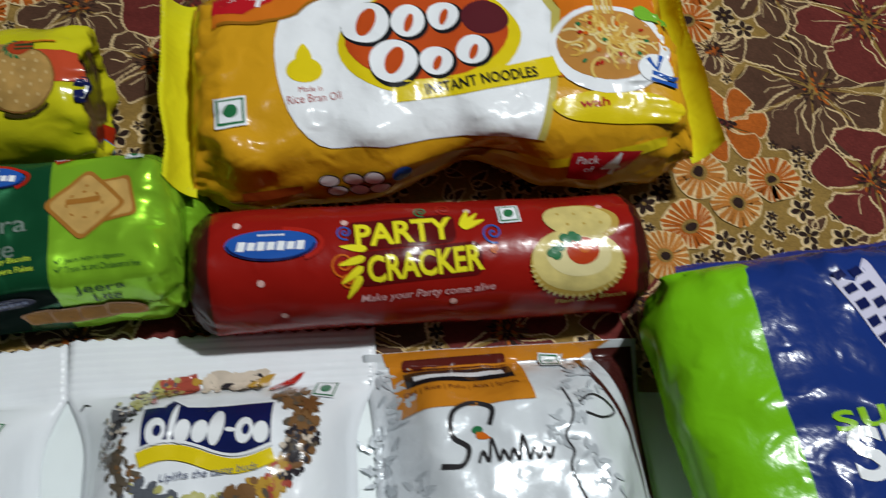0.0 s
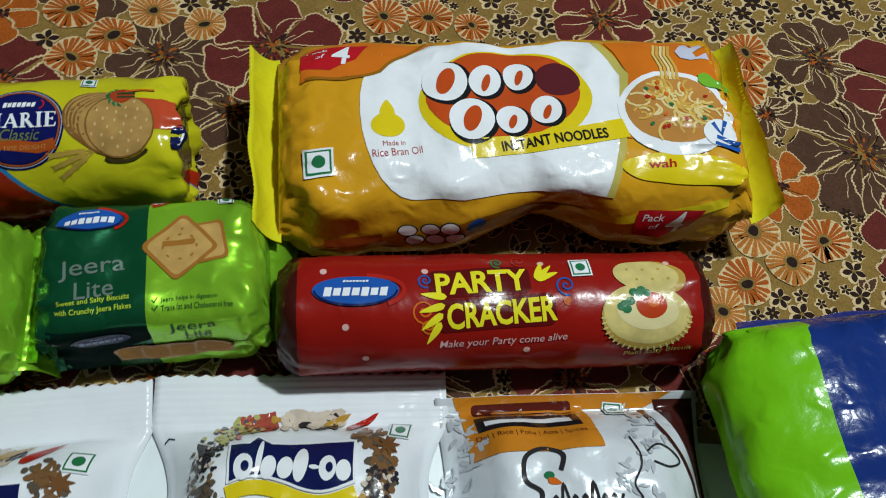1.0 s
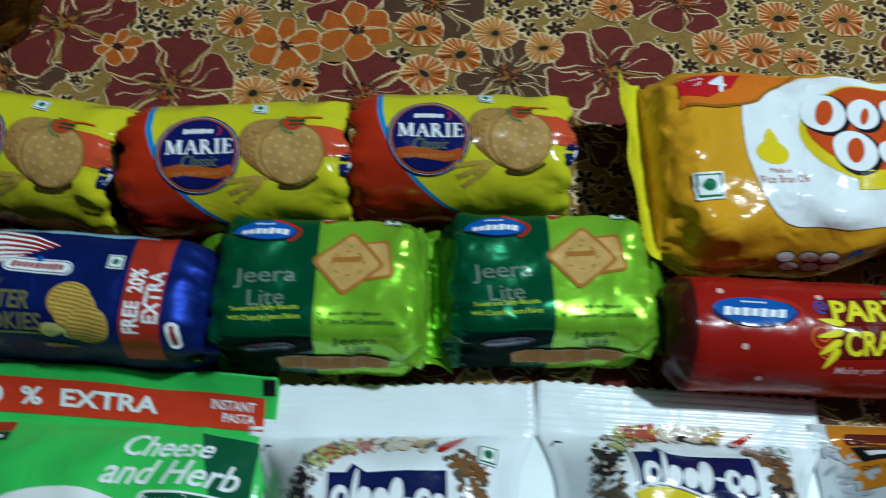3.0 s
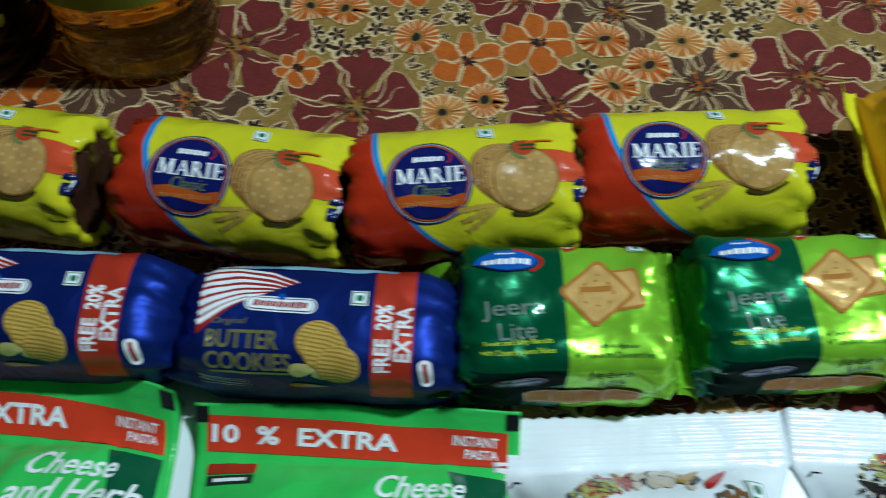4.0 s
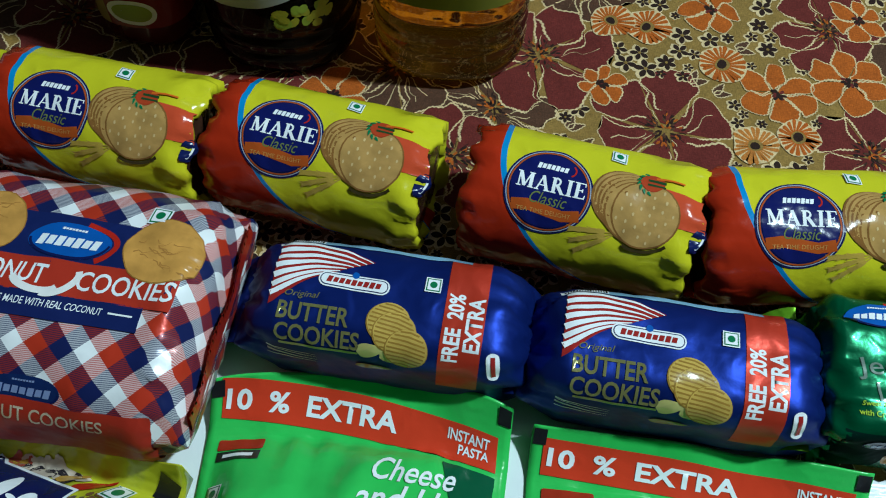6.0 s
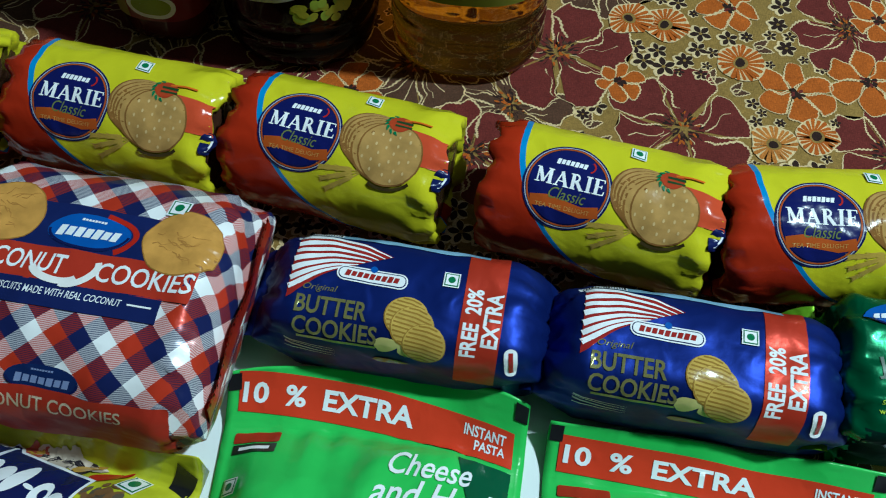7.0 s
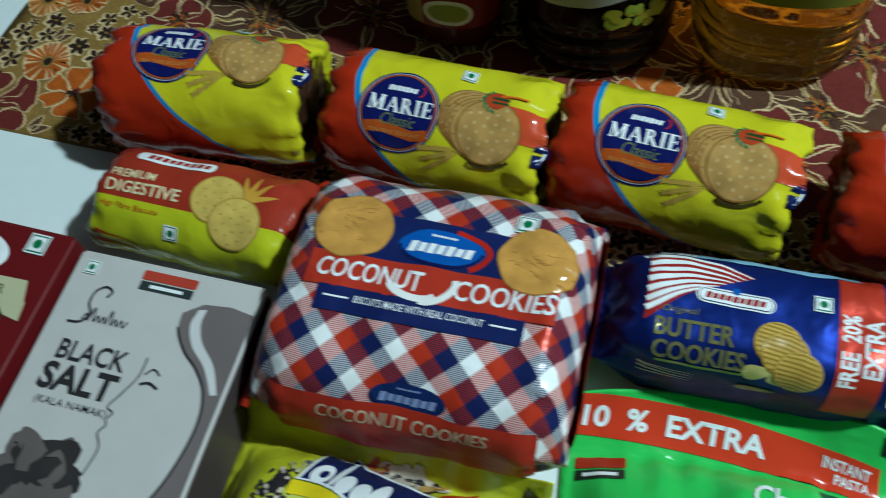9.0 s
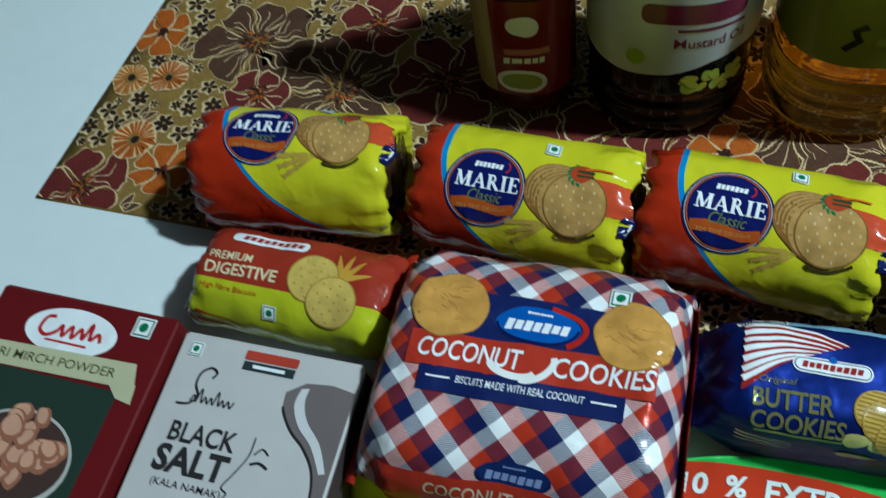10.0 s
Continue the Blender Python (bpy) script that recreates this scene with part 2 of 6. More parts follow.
def serif_words(body, w, h):
    """Bold capitals with thick and thin strokes and bracketed feet, fitted into w by h metres."""
    fat, slim, foot = 0.20, 0.085, 0.07
    bar = lambda x0, x1, y0, y1: poly([(x0, y0), (x1, y0), (x1, y1), (x0, y1)])
    feet = lambda x, ys, q=0.17: [bar(x - q, x + q, y, y + foot) for y in ys]
    half_ring = [(0.30 + 0.25 * math.cos(radians(a)), 0.735 + 0.23 * math.sin(radians(a))) for a in range(90, -91, -15)]
    letters = {
        "M": (1.08, [stroke([(0.16, 0), (0.16, 1)], slim), stroke([(0.19, 0.98), (0.50, 0.06)], fat), stroke([(0.50, 0.04), (0.83, 0.98)], slim), bar(0.76, 0.96, 0, 1)] + feet(0.16, (0,), 0.14) + feet(0.86, (0, 1 - foot)) + [bar(0.02, 0.30, 1 - foot, 1)]),
        "A": (0.92, [stroke([(0.14, 0.02), (0.46, 1)], slim), stroke([(0.44, 1), (0.76, 0.02)], fat), bar(0.24, 0.64, 0.30, 0.37)] + feet(0.14, (0,), 0.13) + feet(0.76, (0,))),
        "R": (0.90, [bar(0.12, 0.32, 0, 1), stroke([(0.30, 0.965)] + half_ring + [(0.26, 0.505)], 0.12), stroke([(0.42, 0.50), (0.74, 0.03)], fat)] + feet(0.22, (0,)) + feet(0.78, (0,), 0.11) + [bar(0.04, 0.34, 1 - foot, 1)]),
        "I": (0.46, [bar(0.13, 0.33, 0, 1)] + feet(0.23, (0, 1 - foot), 0.19)),
        "E": (0.80, [bar(0.13, 0.33, 0, 1), bar(0.04, 0.68, 0, foot), bar(0.04, 0.66, 1 - foot, 1), bar(0.33, 0.54, 0.48, 0.55), bar(0.49, 0.55, 0.40, 0.63), poly([(0.62, 0), (0.70, 0), (0.72, 0.25), (0.67, 0.25)]), poly([(0.60, 1), (0.68, 1), (0.68, 0.77), (0.64, 0.77)])])}
    verts, faces, x = [], [], 0.0
    for ch in body:
        wide, bits = letters[ch]
        for pts, tris in bits:
            n0 = len(verts)
            verts += [(x + a, b) for a, b in pts]
            faces += [tuple(n0 + k for k in t) for t in tris]
        x += wide
    x -= 0.08
    return [((a / x - 0.5) * w, (b - 0.5) * h) for a, b in verts], faces


def put(shape, x, y, turn=0.0, sx=1.0, sy=1.0):
    c, s = math.cos(radians(turn)), math.sin(radians(turn))
    return [(x + c * sx * a - s * sy * b, y + s * sx * a + c * sy * b) for a, b in shape[0]], shape[1]


# ---- sheets that wrap things; at(u, v, off) gives the place on them ----
class Sheet:
    step = 0.003

    def at(self, u, v, off=0.0):
        p = self.raw(u, v)
        if not off:
            return p
        e = 0.0012
        n = (self.raw(u + e, v) - self.raw(u - e, v)).cross(self.raw(u, v + e) - self.raw(u, v - e))
        return p + n.normalized() * off


class Flat(Sheet):
    step = None

    def __init__(self, z=0.0):
        self.z = z

    def at(self, u, v, off=0.0):
        return Vector((u, v, self.z + off))


class Wrap(Sheet):
    """A flow wrap round an x axis: rounded section W by H, v runs round it from the top line (plus: to the back)."""

    def __init__(self, L, W, H, n=2.0, ends=None, amp=0.0006, fold=0.001, seed=0, lump=0.0, lumps=4, freq=55.0, sag=0.0, under=0.0, pinch=0.0, tuck=0.0):
        self.tuck = tuck
        self.L, self.W, self.H, self.amp, self.fold, self.seed, self.lump, self.lumps, self.freq, self.sag, self.under, self.pinch = L, W, H, amp, fold, seed, lump, lumps, freq, sag, under, pinch
        pts = []
        N = 400
        for i in range(N + 1):
            a = 2 * math.pi * i / N
            s, c = math.sin(a), math.cos(a)
            pts.append((math.copysign(abs(s) ** (2 / n), s) * W / 2, math.copysign(abs(c) ** (2 / n), c) * H / 2))
        acc = [0.0]
        for p, q in zip(pts, pts[1:]):
            acc.append(acc[-1] + math.dist(p, q))
        self.pts, self.acc, self.round = np.array(pts), np.array(acc), acc[-1]
        self.ends = ends or [(0, 1, 1), (0.003, 0.9, 0.93), (0.005, 0.55, 0.8), (0.0055, 0.05, 0.75)]
        self.tail = 0.0
        run = [0.0]
        for (a, b, c), (d, e, f) in zip(self.ends, self.ends[1:]):
            run.append(run[-1] + math.hypot(d - a, (e - b) * H / 2))
        self.run, self.tail = np.array(run), run[-1]
        self.tab = np.array(self.ends)

    def raw(self, u, v):
        w = v % self.round
        y = float(np.interp(w, self.acc, self.pts[:, 0]))
        z = float(np.interp(w, self.acc, self.pts[:, 1]))
        e = abs(u) - self.L / 2
        sg = 1 if u > 0 else -1
        sh = max(0.0, 1 + e / 0.006) if e < 0 else 1.0
        if e <= 0:
            x, zs, ys = u, 1 - 0.05 * sh * sh, 1 - 0.04 * sh * sh
        else:
            x = sg * (self.L / 2 + float(np.interp(e, self.run, self.tab[:, 0])))
            zs = float(np.interp(e, self.run, self.tab[:, 1])) * 0.95
            ys = float(np.interp(e, self.run, self.tab[:, 2])) * 0.96
        if self.lump and e <= 0:
            zs *= 1 - self.lump * abs(math.cos(math.pi * self.lumps * (u / self.L + 0.5))) ** 6
        y, z = y * ys, z * zs
        if self.under:
            y *= 1 - self.under * min(1, max(0, 0.3 - z / self.H))
        if self.pinch and y < 0:
            y += self.pinch * math.exp(-((u - 0.01) / 0.028) ** 2) * min(1, max(0, 0.55 - z / self.H)) * min(1, -y / (self.W * 0.3))
        r = math.hypot(y, z) or 1
        f = self.freq
        d = self.amp * (noise.noise((u * f, y * f + self.seed, z * f)) + 0.6 * noise.noise((u * f * 2.3, y * f * 2.3, z * f * 2.3 + self.seed)))
        d += self.amp * 0.9 * (0.6 - 2.2 * abs(noise.noise((u * f * 0.7 + 9, y * f * 0.7, z * f * 0.7 + self.seed))))
        near = math.exp(-max(0.0, -e) / 0.007)
        d += self.fold * near * (noise.noise((self.seed + sg * 3, y * 95, z * 95)) + 0.5 * noise.noise((self.seed + sg * 3 + u * 60, y * 240, z * 240))) * min(1, zs * 2)
        if self.tuck:
            a = math.atan2(y, z)
            crest = abs(noise.noise((self.seed + sg * 7, a * 2.6, 1.3))) + 0.6 * abs(noise.noise((self.seed + sg * 7, a * 6.1, 4.1)))
            d += self.tuck * math.exp(-max(0.0, -e) / 0.011) * (0.35 - 1.6 * crest) * min(1, zs * 2)
            if e > 0:
                x += sg * self.tuck * 1.5 * min(1, e / 0.004) * noise.noise((self.seed + sg * 5, a * 4.3, 0.7))
        z += self.sag * (u / self.L * 2) ** 2
        return Vector((x, y * (1 + d / r), z * (1 + d / r)))

    def mesh(self, name, mat, parent, step=0.0034, label=""):
        nu = max(8, round(self.L / step))
        ul = [-self.L / 2 + self.L * i / nu for i in range(nu + 1)]
        te = [self.L / 2 + t for t in np.linspace(0, self.tail, 9)[1:]]
        us = [-t for t in te[::-1]] + ul + te
        nv = max(16, round(self.round / step))
        vs = [self.round * j / nu_v for nu_v in (nv,) for j in range(nv)]
        verts = [self.raw(u, v) for u in us for v in vs]
        faces = [(i * nv + j, i * nv + (j + 1) % nv, (i + 1) * nv + (j + 1) % nv, (i + 1) * nv + j) for i in range(len(us) - 1) for j in range(nv)]
        faces = [f[::-1] for f in faces]
        faces.append(tuple(range(nv)))
        faces.append(tuple((len(us) - 1) * nv + j for j in range(nv))[::-1])
        half = self.round / 2
        uv = [(u, v if v <= half else v - self.round) for u in us for v in vs]
        return solid(name, verts, faces, mat, parent, uv=uv, label=label, wrap=half)


class Pouch(Sheet):
    """A sealed pouch lying flat, w by l, thick in the middle; v runs up to its head seal, the origin is the middle."""

    def __init__(self, w, l, T, side=0.004, head=0.02, ramp=0.04, amp=0.0012, seed=0, curl=0.0, ridge=0.0003, waist=0.0, freq=38.0, bow=0.0):
        self.w, self.l, self.T, self.side, self.head, self.ramp, self.amp, self.seed, self.curl, self.ridge, self.waist, self.freq, self.bow = w, l, T, side, head, ramp, amp, seed, curl, ridge, waist, freq, bow

    def raw(self, u, v):
        a = min(1, max(0, (self.w / 2 - self.side - abs(u)) / self.ramp))
        b = min(1, max(0, (self.l / 2 - self.head - v) / self.ramp)) * min(1, max(0, (v + self.l / 2 - 0.012) / self.ramp))
        sa, sb = math.sin(a * math.pi / 2), math.sin(b * math.pi / 2)
        z = 0.0012 + self.T * sa ** 0.8 * sb ** 0.9
        f = self.freq
        body = min(1, 3 * a) * min(1, 3 * b)
        z += self.amp * body * (noise.noise((u * f, v * f, self.seed)) + 0.5 * noise.noise((u * f * 2.4, v * f * 2.4, self.seed + 5)))
        top = self.l / 2 - self.head - v
        z += self.amp * 0.7 * body * (0.5 - 2.2 * abs(noise.noise((u * f * 0.8 + 4, v * f * 0.8, self.seed))))
        if -0.002 < top < 0.03 and a > 0:
            z += self.amp * 0.9 * math.exp(-top / 0.014) * noise.noise((u * 120, self.seed, 0)) * min(1, a * 4) * max(0, min(1, (top + 0.002) / 0.004))
        if top <= 0:
            z += self.ridge * (0.5 + 0.5 * math.sin(v * 2 * math.pi / 0.0036)) + self.curl * (top / self.head) ** 2 * (1 + 0.7 * noise.noise((u * 25, self.seed, 3)))
            z += 0.0012 * (1 + noise.noise((u * 22, self.seed, 9))) * min(1, -top / 0.01)
        x = u * (1 - self.waist * sb * (0.4 + 0.6 * abs(u) / (self.w / 2)))
        return Vector((x, v + self.bow * (1 - (2 * u / self.w) ** 2) * max(0, v / self.l * 2) ** 3, z))

    def mesh(self, name, mat, parent, step=0.0036, label="", zigzag=0.0):
        nu, nv = round(self.w / step), round(self.l / step)
        us = [-self.w / 2 + self.w * i / nu for i in range(nu + 1)]
        vs = [-self.l / 2 + (self.l - self.head) * j / nv for j in range(nv)] + [self.l / 2 - self.head + self.head * j / 22 for j in range(23)]
        nv = len(vs) - 1
        top = [self.raw(u, v) for v in vs for u in us]
        if zigzag:
            for i in range(nu + 1):
                top[nv * (nu + 1) + i].y += zigzag * (i % 2)
        low = [Vector((p.x, p.y, 0.0003)) for p in top]
        n, N = nu + 1, len(top)
        faces = [(j * n + i, j * n + i + 1, (j + 1) * n + i + 1, (j + 1) * n + i) for j in range(nv) for i in range(nu)]
        faces += [tuple(N + k for k in f[::-1]) for f in faces]
        rim = [i for i in range(n)] + [j * n + nu for j in range(1, nv + 1)] + [nv * n + i for i in range(nu - 1, -1, -1)] + [j * n for j in range(nv - 1, 0, -1)]
        faces += [(rim[k], N + rim[k], N + rim[(k + 1) % len(rim)], rim[(k + 1) % len(rim)]) for k in range(len(rim))]
        return solid(name, top + low, faces, mat, parent, uv=[(u, v) for v in vs for u in us] * 2, label=label)


def solid(name, verts, faces, mat, parent=None, uv=None, label="", smooth=True, wrap=None):
    me = bpy.data.meshes.new(name)
    me.from_pydata([tuple(v) for v in verts], [], faces)
    for m in mat if isinstance(mat, (list, tuple)) else [mat]:
        me.materials.append(m)
    if uv:
        lay = me.uv_layers.new(name="UVMap")
        for p in me.polygons:
            vals = [uv[k] for k in p.vertices]
            far = wrap and max(b for a, b in vals) - min(b for a, b in vals) > wrap
            for li, (a, b) in zip(p.loop_indices, vals):
                lay.data[li].uv = (a, b + (2 * wrap if far and b < 0 else 0))
    me.polygons.foreach_set("use_smooth", [smooth] * len(me.polygons))
    me.update()
    ob = new(name, me)
    if parent:
        ob.parent = parent
    if label:
        tagged(ob, label=label)
    return ob


def part(name, bm, mat, parent=None, label="", smooth=False):
    me = bpy.data.meshes.new(name)
    bm.to_mesh(me)
    bm.free()
    me.materials.append(mat)
    me.polygons.foreach_set("use_smooth", [smooth] * len(me.polygons))
    ob = new(name, me)
    if parent:
        ob.parent = parent
    if label:
        tagged(ob, label=label)
    return ob


class Print:
    """Gathers printed shapes and lays them on a sheet as one thin skin."""

    def __init__(self, sheet, base=0.00036, rise=0.0001, tread=0.000002):
        self.sheet, self.items, self.base, self.rise, self.tread = sheet, [], base, rise, tread

    def add(self, shape, mat, layer=0):
        self.items.append((shape, mat, layer))
        return self

    def done(self, name, parent, label="", step=None):
        verts, faces, idx, mats, uv = [], [], [], [], []
        step = step or self.sheet.step
        for order, ((pts, tris), mat, layer) in enumerate(self.items):
            if mat not in mats:
                mats.append(mat)
            bm = bmesh.new()
            vs = [bm.verts.new((x, y, 0)) for x, y in pts]
            for t in tris:
                if len(set(t)) > 2:
                    try:
                        bm.faces.new([vs[i] for i in t])
                    except ValueError:
                        pass
            if step:
                for axis in (0, 1):
                    lo, hi = min(p[axis] for p in pts), max(p[axis] for p in pts)
                    k = math.floor(lo / step) + 1
                    while k * step < hi:
                        co, no = [0, 0, 0], [0, 0, 0]
                        co[axis], no[axis] = k * step, 1
                        bmesh.ops.bisect_plane(bm, geom=bm.verts[:] + bm.edges[:] + bm.faces[:], dist=1e-7, plane_co=co, plane_no=no)
                        k += 1
            bm.verts.index_update()
            n0 = len(verts)
            off = self.base + self.rise * layer + self.tread * (order % 40)
            for v in bm.verts:
                verts.append(self.sheet.at(v.co.x, v.co.y, off))
                uv.append((v.co.x, v.co.y))
            for f in bm.faces:
                ring = [n0 + v.index for v in f.verts]
                if f.normal.z < 0:
                    ring.reverse()
                faces.append(ring)
                idx.append(mats.index(mat))
            bm.free()
        ob = solid(name, verts, faces, mats, parent, uv=uv, label=label)
        ob.data.polygons.foreach_set("material_index", idx)
        self.items = []
        return ob


def thing(name, label, category, group=""):
    return tagged(new(name), label=label, category=category, group=group)


def mark(sheet, parent, u, v, s, turn=0.0):
    """The small green dot in a square that every food packet carries."""
    p = Print(sheet, base=0.0006)
    p.add(put(rect(s, s), u, v, turn), INK, 3).add(put(rect(s * 0.86, s * 0.86), u, v, turn), GREEN, 4)
    p.add(put(rect(s * 0.72, s * 0.72), u, v, turn), INK, 5).add(put(ellipse(s * 0.23), u, v), GREEN, 6)
    p.done("food_mark", parent, "white square mark with a green dot", step=0.0016)


def blocks(p, mat, u, v, w, h, n, turn=0.0, layer=4, bow=0.0):
    """A row of small leaning blocks where a maker's mark stands."""
    c, s = math.cos(radians(turn)), math.sin(radians(turn))
    for k in range(n):
        x = w * ((k + 0.5) / n - 0.5)
        y = bow * (1 - (2 * x / w) ** 2)
        hh = h * (1.0, 0.82, 0.9, 0.82, 0.94, 0.78, 0.9)[k % 7]
        q = w / n * 0.39
        p.add(put(poly([(-q - hh * 0.1, -hh / 2), (q - hh * 0.1, -hh / 2), (q + hh * 0.1, hh / 2), (-q + hh * 0.1, hh / 2)]), u + x * c - y * s, v + x * s + y * c, turn), mat, layer)


def oval_badge(sheet, parent, u, v, rx, ry, turn=0.0, swoosh=True, label="blue oval maker's badge with white blocks", ground=None, pale=None):
    """A maker's badge, drawn plainly: blue oval, pale blocks, red sweep."""
    p = Print(sheet, base=0.0007)
    if swoosh:
        p.add(put(arc(rx * 1.05, ry * 1.12, -50, 80, ry * 0.28), u + rx * 0.06, v, turn), RED, 1)
    p.add(put(ellipse(rx, ry), u, v, turn), ground or BLUE, 2)
    p.add(put(arc(rx * 0.95, ry * 0.93, 180, 360, ry * 0.14), u, v, turn), NAVY, 3)
    c, s = math.cos(radians(turn)), math.sin(radians(turn))
    blocks(p, pale or INK, u + s * ry * 0.08, v - c * ry * 0.08, rx * 1.5, ry * 0.62, 7, turn)
    blocks(p, pale or INK, u - s * ry * 0.64, v + c * ry * 0.64, rx * 0.6, ry * 0.13, 8, turn)
    p.done("badge", parent, label)


def fin(parent, sheet, x, length, mat, name="end_seal", lift=0.0, width=None, seed=0, droop=0.0):
    """The crimped flat seal at one end of a flow wrap, with a toothed edge."""
    w = (width or sheet.W * 0.9)
    n, m = max(46, 2 * round(w / 0.0026)), 6
    verts, faces = [], []
    sg = 1 if x > 0 else -1
    for side in (1, -1):
        for i in range(m + 1):
            t = i / m
            for j in range(n + 1):
                y = -w / 2 + w * j / n
                xx = x + sg * length * t + (sg * 0.0004 * (j % 2) if i == m else 0)
                z = lift * t * t + droop * t + 0.0045 * t * noise.noise((y * 38, seed, t)) + 0.0004 * math.sin(j * math.pi) + side * 0.00022
                z += 0.0002 * math.sin(y * 2 * math.pi / 0.0052) * (t > 0.15)
                xx += sg * 0.22 * length * t * noise.noise((y * 24, seed + 3.7, 0.4))
                verts.append((xx - sg * abs(lift) * 0.2 * t * t, y * (1 - 0.05 * t), z))
    N = (m + 1) * (n + 1)
    for i in range(m):
        for j in range(n):
            q = (i * (n + 1) + j, i * (n + 1) + j + 1, (i + 1) * (n + 1) + j + 1, (i + 1) * (n + 1) + j)
            faces.append(q if sg < 0 else q[::-1])
            faces.append(tuple(N + k for k in (q[::-1] if sg < 0 else q)))
    for j in range(n):
        faces.append((m * (n + 1) + j, m * (n + 1) + j + 1, N + m * (n + 1) + j + 1, N + m * (n + 1) + j))
    return solid(name, verts, faces, mat, parent)


FIN_ENDS = [(0, 1, 1), (0.003, 0.92, 0.97), (0.006, 0.62, 0.95), (0.0085, 0.3, 0.93), (0.0095, 0.03, 0.92)]


# ---- the room and the table ----
def slab(name, x0, x1, y0, y1, z0, z1, mat, label="", category="", bevel=0.0):
    bm = bmesh.new()
    bmesh.ops.create_cube(bm, size=1.0)
    bmesh.ops.scale(bm, vec=(x1 - x0, y1 - y0, z1 - z0), verts=bm.verts)
    bmesh.ops.translate(bm, vec=((x0 + x1) / 2, (y0 + y1) / 2, (z0 + z1) / 2), verts=bm.verts)
    if bevel:
        bmesh.ops.bevel(bm, geom=bm.edges[:], offset=bevel, segments=3, affect="EDGES", profile=0.5)
    return tagged(part(name, bm, mat), label=label, category=category, kind="structure" if not category else "")


# Unseen walls and ceiling, near black to hold down the bounce light.
SHELL_DARK = dull("unseen_shell_dark", (0.05, 0.05, 0.049), rough=0.9, vary=0.06, scale=40, bump=0.1)
slab("floor", -2.2, 2.2, -1.8, 1.75, -0.82, -0.76, dull("floor_stone", (0.22, 0.2, 0.18), rough=0.5, scale=30))
slab("ceiling", -2.2, 2.2, -1.8, 1.75, 2.0, 2.1, SHELL_DARK)
slab("wall_north", -2.2, 2.2, 1.75, 1.85, -0.82, 2.1, SHELL_DARK)
slab("wall_south", -2.2, 2.2, -1.9, -1.8, -0.82, 2.1, SHELL_DARK)
slab("wall_west", -2.3, -2.2, -1.9, 1.85, -0.82, 2.1, SHELL_DARK)
slab("wall_east", 2.2, 2.3, -1.9, 1.85, -0.82, 2.1, SHELL_DARK)

TABLE_WHITE = dull("white_laminate", (0.74, 0.80, 0.80), rough=0.35, vary=0.03, scale=60, bump=0.02)
table = thing("table", "white laminate table under the groceries", "table")
bm = bmesh.new()
bmesh.ops.create_cube(bm, size=1.0)
bmesh.ops.scale(bm, vec=(2.1, 1.35, 0.028), verts=bm.verts)
bmesh.ops.translate(bm, vec=(-0.25, 0.5, -0.0148), verts=bm.verts)
bmesh.ops.bevel(bm, geom=bm.edges[:], offset=0.004, segments=3, affect="EDGES", profile=0.5)
part("tabletop", bm, TABLE_WHITE, table)
for lx in (-1.2, 0.7):
    for ly in (-0.1, 1.1):
        bm = bmesh.new()
        bmesh.ops.create_cone(bm, cap_ends=True, segments=20, radius1=0.018, radius2=0.024, depth=0.731)
        bmesh.ops.translate(bm, vec=(lx, ly, -0.3945), verts=bm.verts)
        part("leg", bm, TABLE_WHITE, table, smooth=True)

# ---- the printed cloth ----
rng = random.Random(7)
CORNER_X, BACK_Y = -0.921, 1.02


def cloth_front(x):
    return float(np.interp(x, [-0.93, -0.79, -0.5, -0.2, 0.25, 0.7], [0.344, 0.346, 0.334, 0.288, 0.279, 0.272]))


def cloth_left(y):
    return CORNER_X + 0.055 * (y - 0.344)


CLOTH_TAN = dull("cloth_tan", (0.235, 0.140, 0.036), scale=900, rough=0.85, vary=0.25, bump=0.5, dist=0.0005, weave=0.22)
CLOTH_ORANGE = dull("cloth_orange", (0.37, 0.085, 0.01), scale=900, rough=0.85, vary=0.22, bump=0.5, dist=0.0005, weave=0.22)
CLOTH_PEACH = dull("cloth_peach", (0.42, 0.15, 0.028), scale=900, rough=0.85, vary=0.22, bump=0.5, dist=0.0005, weave=0.22)
CLOTH_MAROON = dull("cloth_maroon", (0.118, 0.020, 0.016), scale=900, rough=0.85, vary=0.25, bump=0.5, dist=0.0005, weave=0.22)
CLOTH_BROWN = dull("cloth_brown", (0.076, 0.035, 0.020), scale=900, rough=0.85, vary=0.25, bump=0.5, dist=0.0005, weave=0.22)
CLOTH_DARK = dull("cloth_dark", (0.024, 0.012, 0.009), scale=900, rough=0.85, vary=0.25, bump=0.5, dist=0.0005, weave=0.22)
CLOTH_CREAM = dull("cloth_cream", (0.60, 0.44, 0.23), scale=900, rough=0.85, vary=0.2, bump=0.5, dist=0.0005, weave=0.22)

